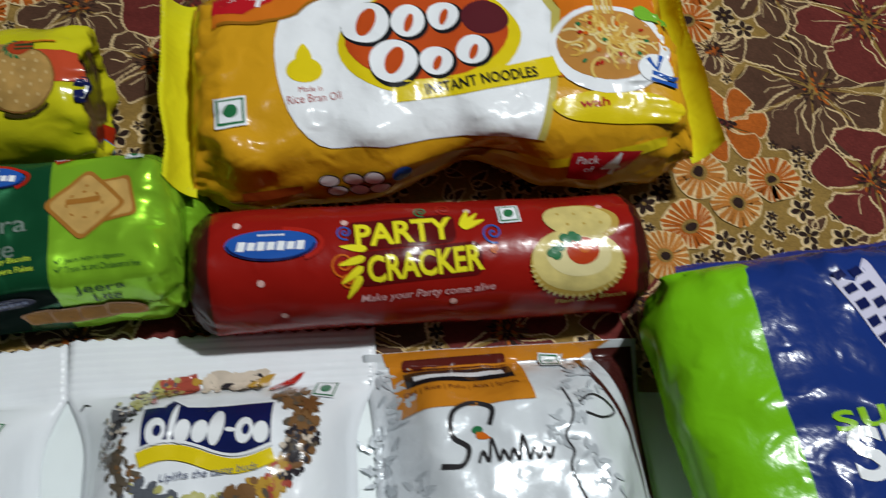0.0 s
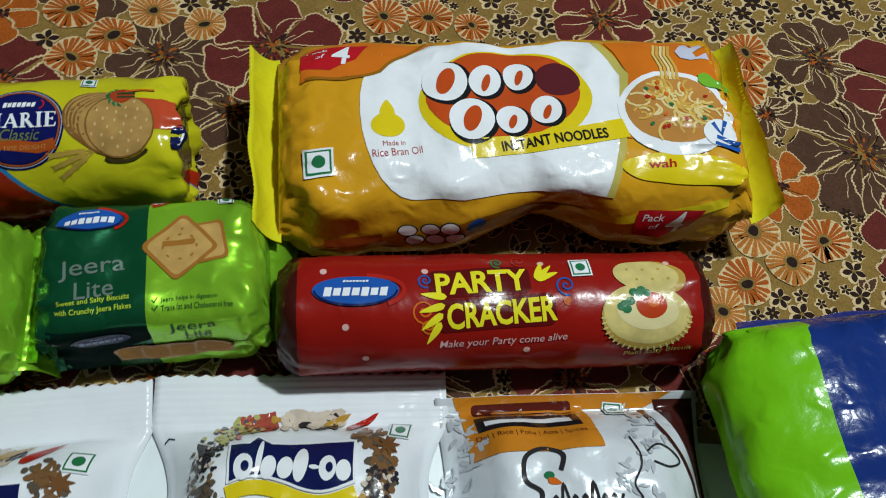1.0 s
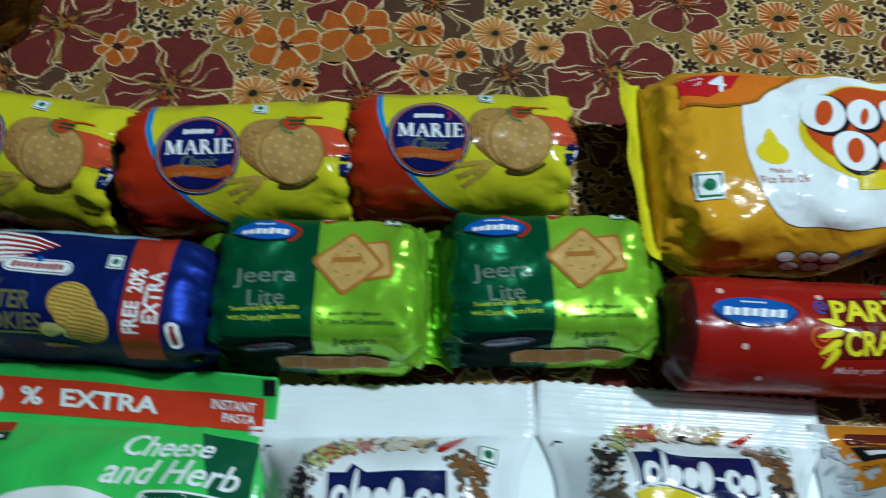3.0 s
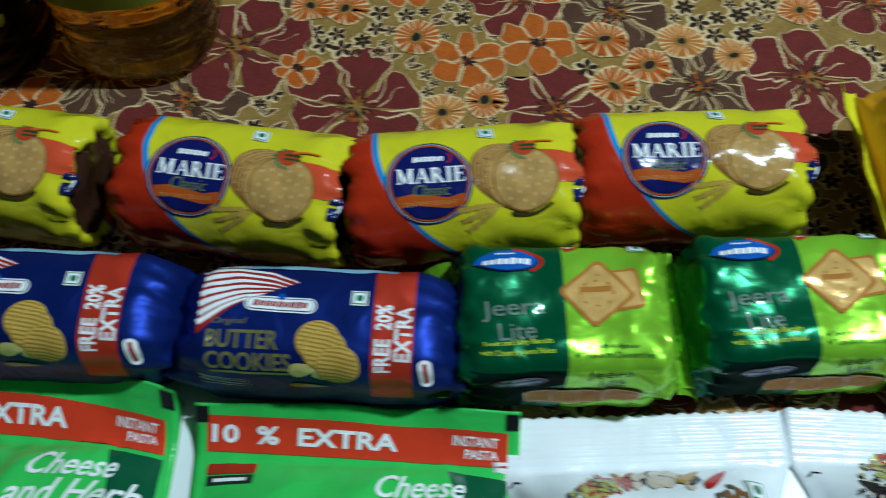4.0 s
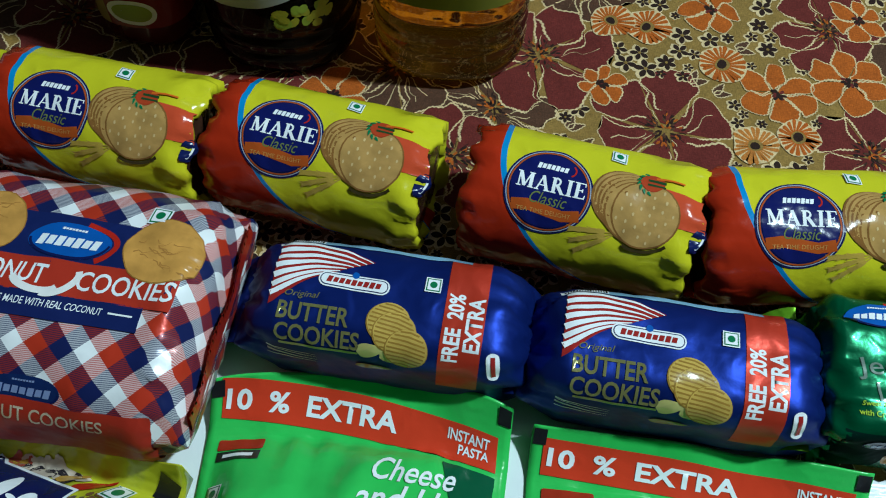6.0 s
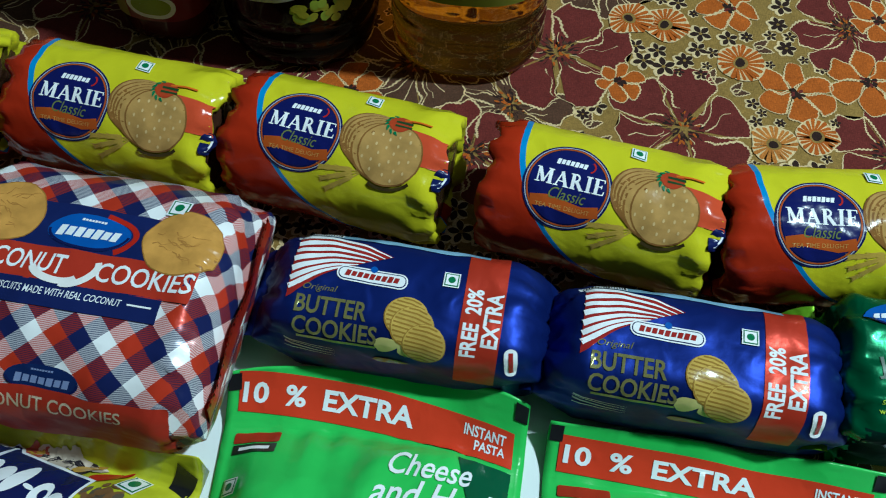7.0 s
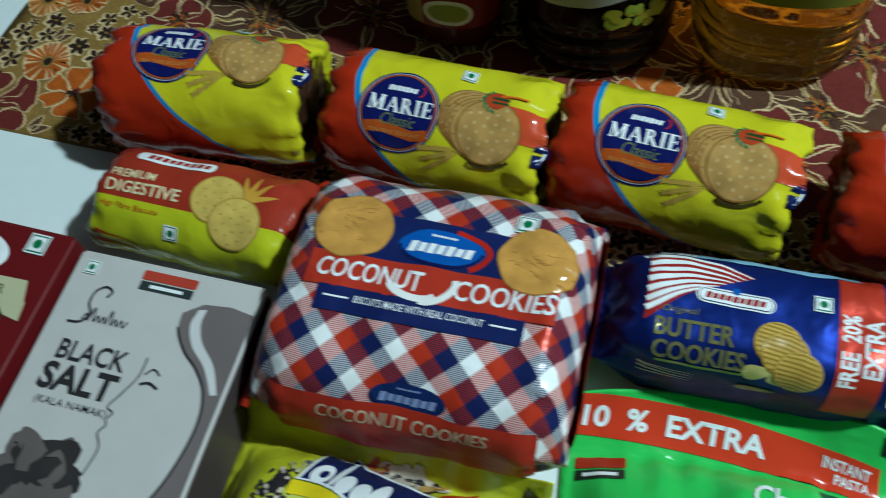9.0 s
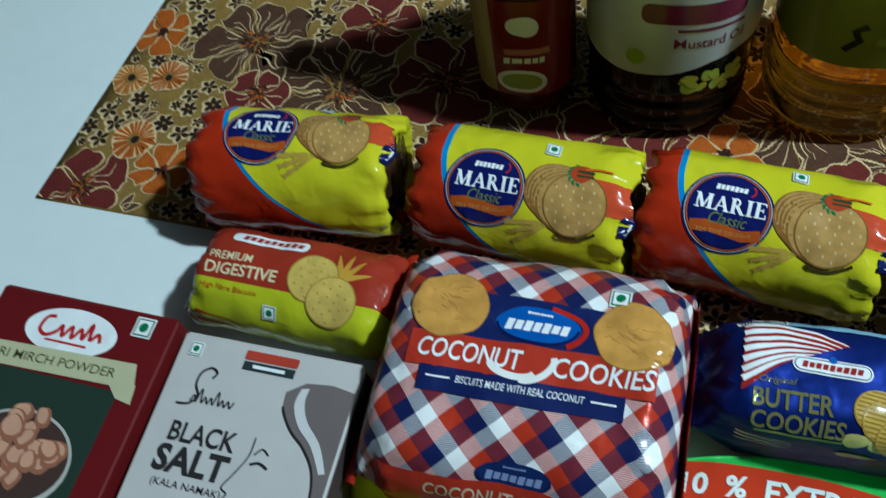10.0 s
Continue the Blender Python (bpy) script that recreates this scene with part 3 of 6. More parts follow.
cloth = thing("tablecloth", "tan cotton tablecloth printed with orange and maroon flowers", "tablecloth")
NX, NY = 90, 40
verts, faces = [], []
for z in (-0.0001, -0.0007):
    for j in range(NY + 1):
        for i in range(NX + 1):
            s, t = i / NX, j / NY
            y = BACK_Y * t + 0.3 * (1 - t)
            x = cloth_left(y) * (1 - s) + 0.75 * s
            y0 = cloth_front(x)
            y = y0 + (BACK_Y - y0) * t
            x = cloth_left(y) * (1 - s) + 0.75 * s
            verts.append((x, y, z))
N = (NX + 1) * (NY + 1)
for j in range(NY):
    for i in range(NX):
        a = j * (NX + 1) + i
        faces.append((a, a + 1, a + NX + 2, a + NX + 1))
        faces.append((N + a + NX + 1, N + a + NX + 2, N + a + 1, N + a))
rim = list(range(NX + 1)) + [j * (NX + 1) + NX for j in range(1, NY + 1)] + [NY * (NX + 1) + i for i in range(NX - 1, -1, -1)] + [j * (NX + 1) for j in range(NY - 1, 0, -1)]
faces += [(rim[k], N + rim[k], N + rim[(k + 1) % len(rim)], rim[(k + 1) % len(rim)]) for k in range(len(rim))]
solid("cloth_sheet", verts, faces, CLOTH_TAN, cloth)


class ClothFace(Flat):
    """The cloth's face; what would pass its hem is held at it."""

    def at(self, u, v, off=0.0):
        v = max(v, cloth_front(u) + 0.0012)
        u = max(u, cloth_left(v) + 0.0008)
        return Vector((u, v, off))


face = ClothFace()
PRINTED, BLOOMS = [], []


def wobble(shape, amount, seed):
    return [(x + amount * noise.noise((x * 90, y * 90, seed)), y + amount * noise.noise((x * 90, y * 90, seed + 7))) for x, y in shape[0]], shape[1]


def lobe(r, half, notch, root=0.10, n=15):
    """One petal of an open bloom, filling a wedge of half degrees to either side; notch: how far its shoulders fall."""
    pts = [(r * root * math.cos(radians(half * 0.5)), -r * root * math.sin(radians(half * 0.5)))]
    for i in range(n + 1):
        q = 2 * i / n - 1
        a = radians(half * math.copysign(abs(q) ** 0.8, q))
        pts.append((r * (1 - notch * abs(q) ** 3) * math.cos(a), r * (1 - notch * abs(q) ** 3) * math.sin(a)))
    pts.append((pts[0][0], -pts[0][1]))
    return pts


def seam(pts, w, gap=0.0011, jag=0.00026):
    """A stitched line along points: a narrow ribbon that steps from side to side."""
    run, out, side = [], [], 1
    for (ax, ay), (bx, by) in zip(pts, pts[1:]):
        k = max(1, round(math.hypot(bx - ax, by - ay) / gap))
        run += [(ax + (bx - ax) * i / k, ay + (by - ay) * i / k, bx - ax, by - ay) for i in range(k)]
    for x, y, dx, dy in run:
        d = math.hypot(dx, dy) or 1
        out.append((x - dy / d * jag * side, y + dx / d * jag * side))
        side = -side
    return stroke(out + [pts[-1]], w)


def bent(shape, x, y, r, bend):
    """Turns a shape the more the farther out it lies, so that petals sweep."""
    out = []
    for a, b in shape[0]:
        d = math.hypot(a - x, b - y) / r
        t = radians(bend) * d * d
        out.append((x + (a - x) * math.cos(t) - (b - y) * math.sin(t), y + (a - x) * math.sin(t) + (b - y) * math.cos(t)))
    return out, shape[1]


def big_flower(x, y, r, col, petals, turn, name):
    """A wide open bloom: broad petals edged with pale stitching, a speckled crown of stamens."""
    level = 1 + max([q for a, b, c, q in BLOOMS if math.hypot(a - x, b - y) < 1.2 * (r + c)], default=0)
    BLOOMS.append((x, y, r, level))
    p = Print(face, base=0.00004 + 0.00006 * level, rise=0.00002, tread=0.0000004)
    seed = rng.random() * 50
    veined = col is CLOTH_BROWN
    bend = rng.uniform(-16, 16)
    for k in range(petals):
        a = turn + 360 * k / petals + rng.uniform(-1.5, 1.5)
        ln, half = r * rng.uniform(0.95, 1.18), 180 / petals * 0.965
        notch = rng.uniform(0.12, 0.26)
        pts = lobe(ln, half, notch)

        def lay(shape, mat, level):
            p.add(wobble(bent(put(shape, x, y, a), x, y, r, bend), 0.006, seed), mat, level)

        lay(poly(pts), col, 0.4 * (k % 2))
        lay(seam(lobe(ln, half, notch, 0.30), 0.00095), CLOTH_CREAM, 1.5 + 0.5 * (k % 2))
        for b in ((-0.42, 0.3) if veined else (rng.uniform(-0.4, 0.4),) if k % 3 == 0 else ()):
            t = radians(half * b)
            e0, e1 = rng.uniform(0.24, 0.34), rng.uniform(0.66, 0.84)
            lay(seam([(ln * e0 * math.cos(t * 0.7), ln * e0 * math.sin(t * 0.7)), (ln * 0.5 * math.cos(t), ln * 0.5 * math.sin(t)), (ln * e1 * math.cos(t * 1.15), ln * e1 * math.sin(t * 1.15))], 0.00055, 0.0016, 0.00012), CLOTH_CREAM, 1.6)
    for k in range(60):
        a, d = rng.uniform(0, 360), r * (0.03 + 0.27 * rng.random() ** 0.7)
        c, s = math.cos(radians(a)), math.sin(radians(a))
        p.add(put(ellipse(0.0019, 0.0008, 7), x + d * c, y + d * s, a + rng.uniform(-30, 30)), (CLOTH_DARK, CLOTH_BROWN, CLOTH_ORANGE, CLOTH_DARK)[k % 4], 2.6)
    for k in range(15):
        a = turn + k * 24 + rng.uniform(-6, 6)
        p.add(put(stroke([(r * 0.2, 0), (r * 0.3, 0.0006), (r * rng.uniform(0.32, 0.40), 0)], 0.0005), x, y, a), CLOTH_DARK if k % 4 else CLOTH_CREAM, 2.6)
    p.done(name, cloth)
    PRINTED.append((x, y, r))


def poppy(x, y, r, turn):
    """An orange bloom of six round petals with a dark eye and pale stitched edges."""
    p = Print(face, base=0.00042 + rng.uniform(0, 0.00003), rise=0.00002, tread=0.0000004)
    seed = rng.random() * 50
    for k in range(6):
        a = turn + 60 * k + rng.uniform(-1.5, 1.5)
        pts = lobe(r * rng.uniform(0.96, 1.1), 29, 0.36)
        p.add(wobble(put(poly(pts), x, y, a), 0.005, seed), CLOTH_ORANGE, 0)
        p.add(wobble(put(seam(pts, 0.0008), x, y, a), 0.005, seed), CLOTH_CREAM, 1 + 0.5 * (k % 2))
    for k in range(16):
        a, d = rng.uniform(0, 360), r * 0.18 * math.sqrt(rng.random())
        p.add(put(ellipse(0.0019, 0.0012, 7), x + d * math.cos(radians(a)), y + d * math.sin(radians(a)), a), CLOTH_DARK if k % 4 else CLOTH_MAROON, 2.4)
    p.done("orange_flower", cloth)
    PRINTED.append((x, y, r))


def daisy(x, y, r, turn):
    """A small daisy: orange rays, cream between, round a dark eye."""
    p = Print(face, base=0.00050 + 0.00007 * (len(PRINTED) % 4), rise=0.000012, tread=0.0000004)
    seed = rng.random() * 50
    p.add(wobble(put(ellipse(r * 1.02, n=30), x, y, turn), 0.003, seed), CLOTH_CREAM, 0)
    rays, rim = 22, []
    for k in range(rays):
        a, q = radians(360 * k / rays + rng.uniform(-2, 2)), math.pi / rays
        out = r * rng.uniform(0.93, 1.04)
        for da, d in ((-0.95, r * 0.36), (-0.68, out * 0.93), (-0.3, out), (0.3, out), (0.68, out * 0.93), (0.95, r * 0.36)):
            rim.append((d * math.cos(a + q * da), d * math.sin(a + q * da)))
    p.add(wobble(put(poly(rim), x, y, turn), 0.003, seed), CLOTH_ORANGE if rng.random() < 0.7 else CLOTH_PEACH, 1)
    p.add(wobble(put(ellipse(r * 0.33, n=14), x, y), 0.002, seed), CLOTH_TAN, 2)
    p.add(wobble(put(ellipse(r * 0.22, n=10), x, y), 0.003, seed), CLOTH_DARK, 3)
    p.done("daisy", cloth)
    PRINTED.append((x, y, r))


# Bloom at (-0.520, 0.478) is added; it darkens cloth shaded by the bottles.
MAROON = [(-0.284, 0.480, 0.042, 20), (-0.368, 0.523, 0.043, 0), (-0.160, 0.489, 0.033, 10), (0.0, 0.530, 0.042, 35), (0.048, 0.602, 0.034, 5),
          (0.216, 0.571, 0.034, 15), (0.420, 0.524, 0.046, 0), (0.396, 0.405, 0.033, 25), (-0.186, 0.587, 0.034, 30), (-0.893, 0.359, 0.030, 40),
          (-0.801, 0.456, 0.022, 10), (-0.672, 0.490, 0.036, 0), (-0.735, 0.532, 0.028, 20), (0.285, 0.446, 0.018, 50), (-0.545, 0.570, 0.042, 0), (-0.405, 0.432, 0.034, 12), (-0.575, 0.440, 0.040, 33), (-0.520, 0.478, 0.034, 50),
          (-0.105, 0.303, 0.028, 5), (0.028, 0.309, 0.030, 40), (0.178, 0.312, 0.032, 20), (-0.300, 0.330, 0.036, 15), (0.245, 0.330, 0.030, 8)]
# Bloom at (-0.455, 0.492) is added, deepening the shade before the bottles.
BROWN = [(-0.123, 0.577, 0.036, 0), (-0.067, 0.518, 0.032, 20), (-0.389, 0.474, 0.036, 45), (-0.019, 0.478, 0.030, 10), (0.376, 0.470, 0.046, 15),
         (0.362, 0.548, 0.034, 0), (-0.744, 0.470, 0.046, 8), (-0.821, 0.502, 0.040, 30), (-0.347, 0.590, 0.030, 0), (-0.60, 0.455, 0.036, 20), (0.318, 0.497, 0.018, 0), (-0.480, 0.430, 0.040, 25), (-0.455, 0.492, 0.038, 14), (-0.640, 0.410, 0.034, 0), (-0.035, 0.305, 0.026, 30), (0.100, 0.312, 0.032, 10), (-0.200, 0.320, 0.036, 0)]
for x, y, r, a in BROWN:
    big_flower(x, y, r, CLOTH_BROWN, 7 if r > 0.033 else 6, a, "brown_flower")
for x, y, r, a in MAROON:
    big_flower(x, y, r, CLOTH_MAROON, 6 if r > 0.033 else 5, a, "maroon_flower")
for x, y, r in ((-0.216, 0.524, 0.024), (-0.172, 0.545, 0.025), (-0.325, 0.508, 0.016), (0.316, 0.443, 0.026), (-0.166, 0.600, 0.018), (-0.263, 0.588, 0.02),
                (-0.488, 0.461, 0.022), (-0.842, 0.383, 0.022), (-0.897, 0.498, 0.022)):
    poppy(x, y, r, rng.uniform(0, 60))
for x, y, r in ((-0.252, 0.541, 0.015), (-0.130, 0.551, 0.016), (-0.079, 0.554, 0.015), (-0.122, 0.512, 0.015), (-0.101, 0.531, 0.015), (-0.228, 0.481, 0.014),
                (0.069, 0.562, 0.015), (0.099, 0.563, 0.015), (0.115, 0.596, 0.015), (-0.302, 0.563, 0.015), (-0.326, 0.563, 0.014), (-0.203, 0.492, 0.013),
                (-0.046, 0.545, 0.013), (0.128, 0.557, 0.012), (0.312, 0.549, 0.016), (0.303, 0.520, 0.018), (0.294, 0.408, 0.016), (0.313, 0.388, 0.015)):
    daisy(x, y, r, rng.uniform(0, 18))
for x, y, r in ((0.336, 0.404, 0.015), (0.283, 0.374, 0.015), (0.266, 0.356, 0.014), (-0.873, 0.402, 0.016), (-0.901, 0.452, 0.014), (-0.873, 0.459, 0.014),
                (0.16, 0.60, 0.015), (0.26, 0.60, 0.016), (0.0, 0.59, 0.014), (-0.05, 0.61, 0.015)):
    daisy(x, y, r, rng.uniform(0, 18))
# leaves and tiny dark blossoms fill the ground between
sprig = Print(face, base=0.00008, rise=0.00004, tread=0.0000004)
count = 0
for tries in range(26000):
    x, y = rng.uniform(-0.92, 0.52), rng.uniform(0.285, 0.68)
    r = rng.choice((0.0066, 0.0074, 0.0080)) if tries < 14000 else rng.choice((0.0036, 0.0046))
    if y < cloth_front(x) + r * 0.6 or x < cloth_left(y) + r * 0.6 or any(math.hypot(x - a, y - b) < c + r * 0.80 for a, b, c in PRINTED):
        continue
    PRINTED.append((x, y, r * 0.88))
    count += 1
    a0 = rng.uniform(0, 72)
    if count % 5 == 0 and r > 0.006:
        for d in (-26, 26):
            leaf = petal(r * 1.7, r * 0.85)
            ring = leaf[0] + [leaf[0][0]]
            sprig.add(put(leaf, x - r * 0.8, y - r * 0.4, a0 + d), CLOTH_BROWN, 0)
            sprig.add(put(seam(ring, 0.0008), x - r * 0.8, y - r * 0.4, a0 + d), CLOTH_CREAM, 1)
    else:
        n = 5 if count % 3 else 6
        for k in range(n):
            sprig.add(put(petal(r * 1.14, r * 0.86, blunt=1.3), x - r * 0.12, y - r * 0.06, a0 + 360 / n * k), CLOTH_CREAM, 0.2 * k)
            sprig.add(put(petal(r, r * 0.52, blunt=1.3), x, y, a0 + 360 / n * k), CLOTH_DARK, 1.4 + 0.2 * k)
        sprig.add(put(ellipse(r * 0.17, n=6), x, y), CLOTH_TAN, 3)
tagged(sprig.done("small_blossoms", cloth), kind="stuff")


# ---- round biscuit rolls ----
LIP = [(0, 1, 1), (0.003, 0.985, 0.99), (0.0075, 0.93, 0.95), (0.0072, 0.87, 0.89), (0.002, 0.83, 0.84), (-0.002, 0.4, 0.4), (-0.002, 0.02, 0.02)]
TAPER = [(0, 1, 1), (0.004, 0.92, 0.97), (0.010, 0.62, 0.94), (0.015, 0.25, 0.91), (0.017, 0.03, 0.9)]
def marie_roll():
    t = thing("biscuit_packet", "yellow and red roll of round tea biscuits on the cloth", "biscuits", "round biscuit rolls")
    sh = Wrap(0.107, 0.071, 0.071, 2.1, LIP, amp=0.0009, fold=0.0042, seed=3, tuck=0.0034)
    zone = film("tea_biscuit_wrapper", (0, 0, 0), ramp=(1, 0, 9.5, 0.010, [(-0.2, (0.38, 0.024, 0.006)), (-0.0455, (0.02, 0.22, 0.52)), (-0.0430, (0.56, 0.52, 0.012))]), crinkle=0.4)
    sh.mesh("wrapper", zone, t)
    # Near-black disc in each end, its colour standing for the shaded recess.
    for sx in (-1, 1):
        bm = bmesh.new()
        bmesh.ops.create_cone(bm, cap_ends=True, segments=40, radius1=0.0300, radius2=0.0285, depth=0.003)
        bmesh.ops.rotate(bm, matrix=Matrix.Rotation(sx * math.pi / 2, 3, "Y"), verts=bm.verts)
        bmesh.ops.translate(bm, vec=(sx * 0.0545, 0, 0), verts=bm.verts)
        part("end_cap", bm, film("recess_shade_brown", (0.045, 0.018, 0.010), crinkle=0.6), t, "dark disc coloured as the shaded recess inside the wrapper's lip")
    bu, bv, r = -0.0175, -0.0116, 0.0208
    p = Print(sh)
    p.add(put(ellipse(r * 1.06, n=40), bu, bv), NAVY, 0).add(put(arc(r * 1.0, r * 1.0, 0, 360, 0.00045, 48), bu, bv), film("mist_print", (0.40, 0.42, 0.5)), 1)
    p.add(put(arc(r * 0.95, r * 0.95, 0, 360, 0.0008, 48), bu, bv), film("ribbon_orange_print", (0.40, 0.075, 0.012)), 2).add(put(ellipse(r * 0.9, n=40), bu, bv), film("royal_print", (0.007, 0.010, 0.095)), 2)
    p.add(put(stroke([(-0.0165, 0.0005), (-0.009, 0.0018), (0, 0.0005), (0.009, -0.0008), (0.0175, 0.001)], 0.0054), bu, bv - 0.0105), film("ribbon_orange_print", (0.40, 0.075, 0.012)), 3)
    p.add(put(words("TEA TIME DELIGHT", 0.027, 0.0021), bu, bv - 0.0110, 1), film("ribbon_gold_print", (0.50, 0.24, 0.06)), 4)
    blocks(p, INK, bu, bv + 0.0118, 0.0155, 0.0030, 7, 0, 3)
    p.add(put(arc(0.003, 0.003, -70, 60, 0.0008), bu + 0.0085, bv + 0.012), RED, 3)
    badge = p.done("round_badge", t, "navy round badge with a red ring")
    p = Print(sh)
    p.add(put(serif_words("MARIE", 0.0345, 0.0080), bu + 0.0008, bv + 0.0030), INK, 4)
    p.add(put(words("Classic", 0.0185, 0.0058, 0.0, 0.3), bu + 0.001, bv - 0.0046), film("olive_print", (0.15, 0.18, 0.05)), 4)
    p.done("lettering", badge, "white lettering")
    p = Print(sh)
    cu, cv, R = 0.031, -0.0130, 0.0168
    p.add(put(rect(0.026, 0.019), 0.0475, -0.0065), film("coral_print", (0.55, 0.07, 0.025)), 0)
    for k in range(5):
        p.add(put(ellipse(R * 0.97, R * 0.93), cu - 0.0115 + 0.0018 * k, cv + 0.0058 - 0.0014 * k), BISCUIT_DARK, 1 + 0.5 * k).add(put(ellipse(R * 0.94, R * 0.90), cu - 0.0109 + 0.0018 * k, cv + 0.0060 - 0.0014 * k), BISCUIT, 1.25 + 0.5 * k)
    p.add(put(ellipse(R), cu, cv), BISCUIT_DARK, 4).add(put(ellipse(R * 0.95), cu, cv), BISCUIT, 5)
    for k in range(26):
        a, d = k * 137.5, R * 0.86 * math.sqrt((k + 0.5) / 26)
        p.add(put(ellipse(0.0006, 0.0010, 6), cu + d * math.cos(radians(a)), cv + d * math.sin(radians(a))), BISCUIT_PALE, 6)
    p.add(put(arc(R * 1.08, R * 1.08, -115, -45, 0.0016), cu, cv), film("olive_dark_print", (0.05, 0.035, 0.01)), 3)
    p.done("biscuit_picture", t, "pale brown printed biscuits")
    p = Print(sh)
    straw = film("straw_print", (0.42, 0.28, 0.045))
    for k in range(3):
        a = 187 + 15 * k
        c, q = math.cos(radians(a)), math.sin(radians(a))
        p.add(put(stroke([(0.0, 0.0), (0.012, 0.0008), (0.024, 0.0)], 0.0007), 0.020, -0.0245, a), straw, 1)
        for i in range(7):
            d = 0.006 + 0.0024 * i
            for side in (-1, 1):
                p.add(put(petal(0.0042, 0.0013), 0.020 + d * c, -0.0245 + d * q, a + 16 * side), straw, 1 + 0.2 * (i % 2))
                if i % 2:
                    p.add(put(stroke([(0, 0), (0.007, 0.0004 * side)], 0.00028), 0.020 + d * c, -0.0245 + d * q, a + 11 * side), straw, 1.6)
    p.done("printed_wheat", t, "straw-coloured ears of wheat")
    p = Print(sh)
    seal_red = film("seal_red_print", (0.40, 0.05, 0.015))
    p.add(put(ellipse(0.0060, 0.0048), 0.0315, 0.0040), seal_red, 8)
    for k in range(7):
        a = 105 + 25 * k
        p.add(put(petal(0.0030, 0.0014), 0.0310 + 0.0056 * math.cos(radians(a)), 0.0035 + 0.0048 * math.sin(radians(a)), a + 62), GREEN, 9)
    for k in range(2):
        p.add(put(rect(0.0088, 0.0013), 0.0335, 0.0050 - 0.0026 * k), film("ribbon_green_print", (0.02, 0.06, 0.02)), 9)
    p.add(put(stroke([(0, 0), (0.008, 0.0012), (0.014, 0.001)], 0.0014), 0.033, 0.0068), ORANGE, 8)
    p.done("claim_seal", t, "small orange and green seal")
    p = Print(sh)
    p.add(put(ellipse(0.0052, 0.0068), 0.0595, -0.020), NAVY, 1).add(put(rect(0.0012, 0.0085), 0.0595, -0.020), INK, 2)
    p.done("end_badge", t, "navy badge beside the end fold")
    mark(sh, t, 0.0135, 0.0175, 0.0078)
    return t


marie = marie_roll()
ROLLS = [(-0.788, 0.371, -0.660, 0.385, -22), (-0.656, 0.3855, -0.523, 0.384, 10), (-0.527, 0.3905, -0.405, 0.3845, 2), (-0.392, 0.390, -0.264, 0.384, 5),
         (-0.271, 0.385, -0.148, 0.407, 2), (-0.152, 0.411, -0.030, 0.426, -3)]
LABELS = ["yellow and red biscuit roll beside the cloth's corner", "yellow and red biscuit roll before a sauce bottle", "yellow and red biscuit roll before a dark oil bottle",
          "yellow and red biscuit roll before a golden oil bottle", "yellow and red biscuit roll behind a green packet", "yellow and red biscuit roll beside the noodle pack"]
for k, ((x0, y0, x1, y1, roll), text) in enumerate(zip(ROLLS, LABELS)):
    m = pose((x0 + x1) / 2, (y0 + y1) / 2, 0.0357, 0, 0, math.degrees(math.atan2(y1 - y0, x1 - x0))) @ pose(0, 0, 0, roll, 0, 0)
    if k == 0:
        marie.matrix_basis = m
        ob = marie
    else:
        ob = copy_thing(marie, m)
    tagged(ob, label=text)


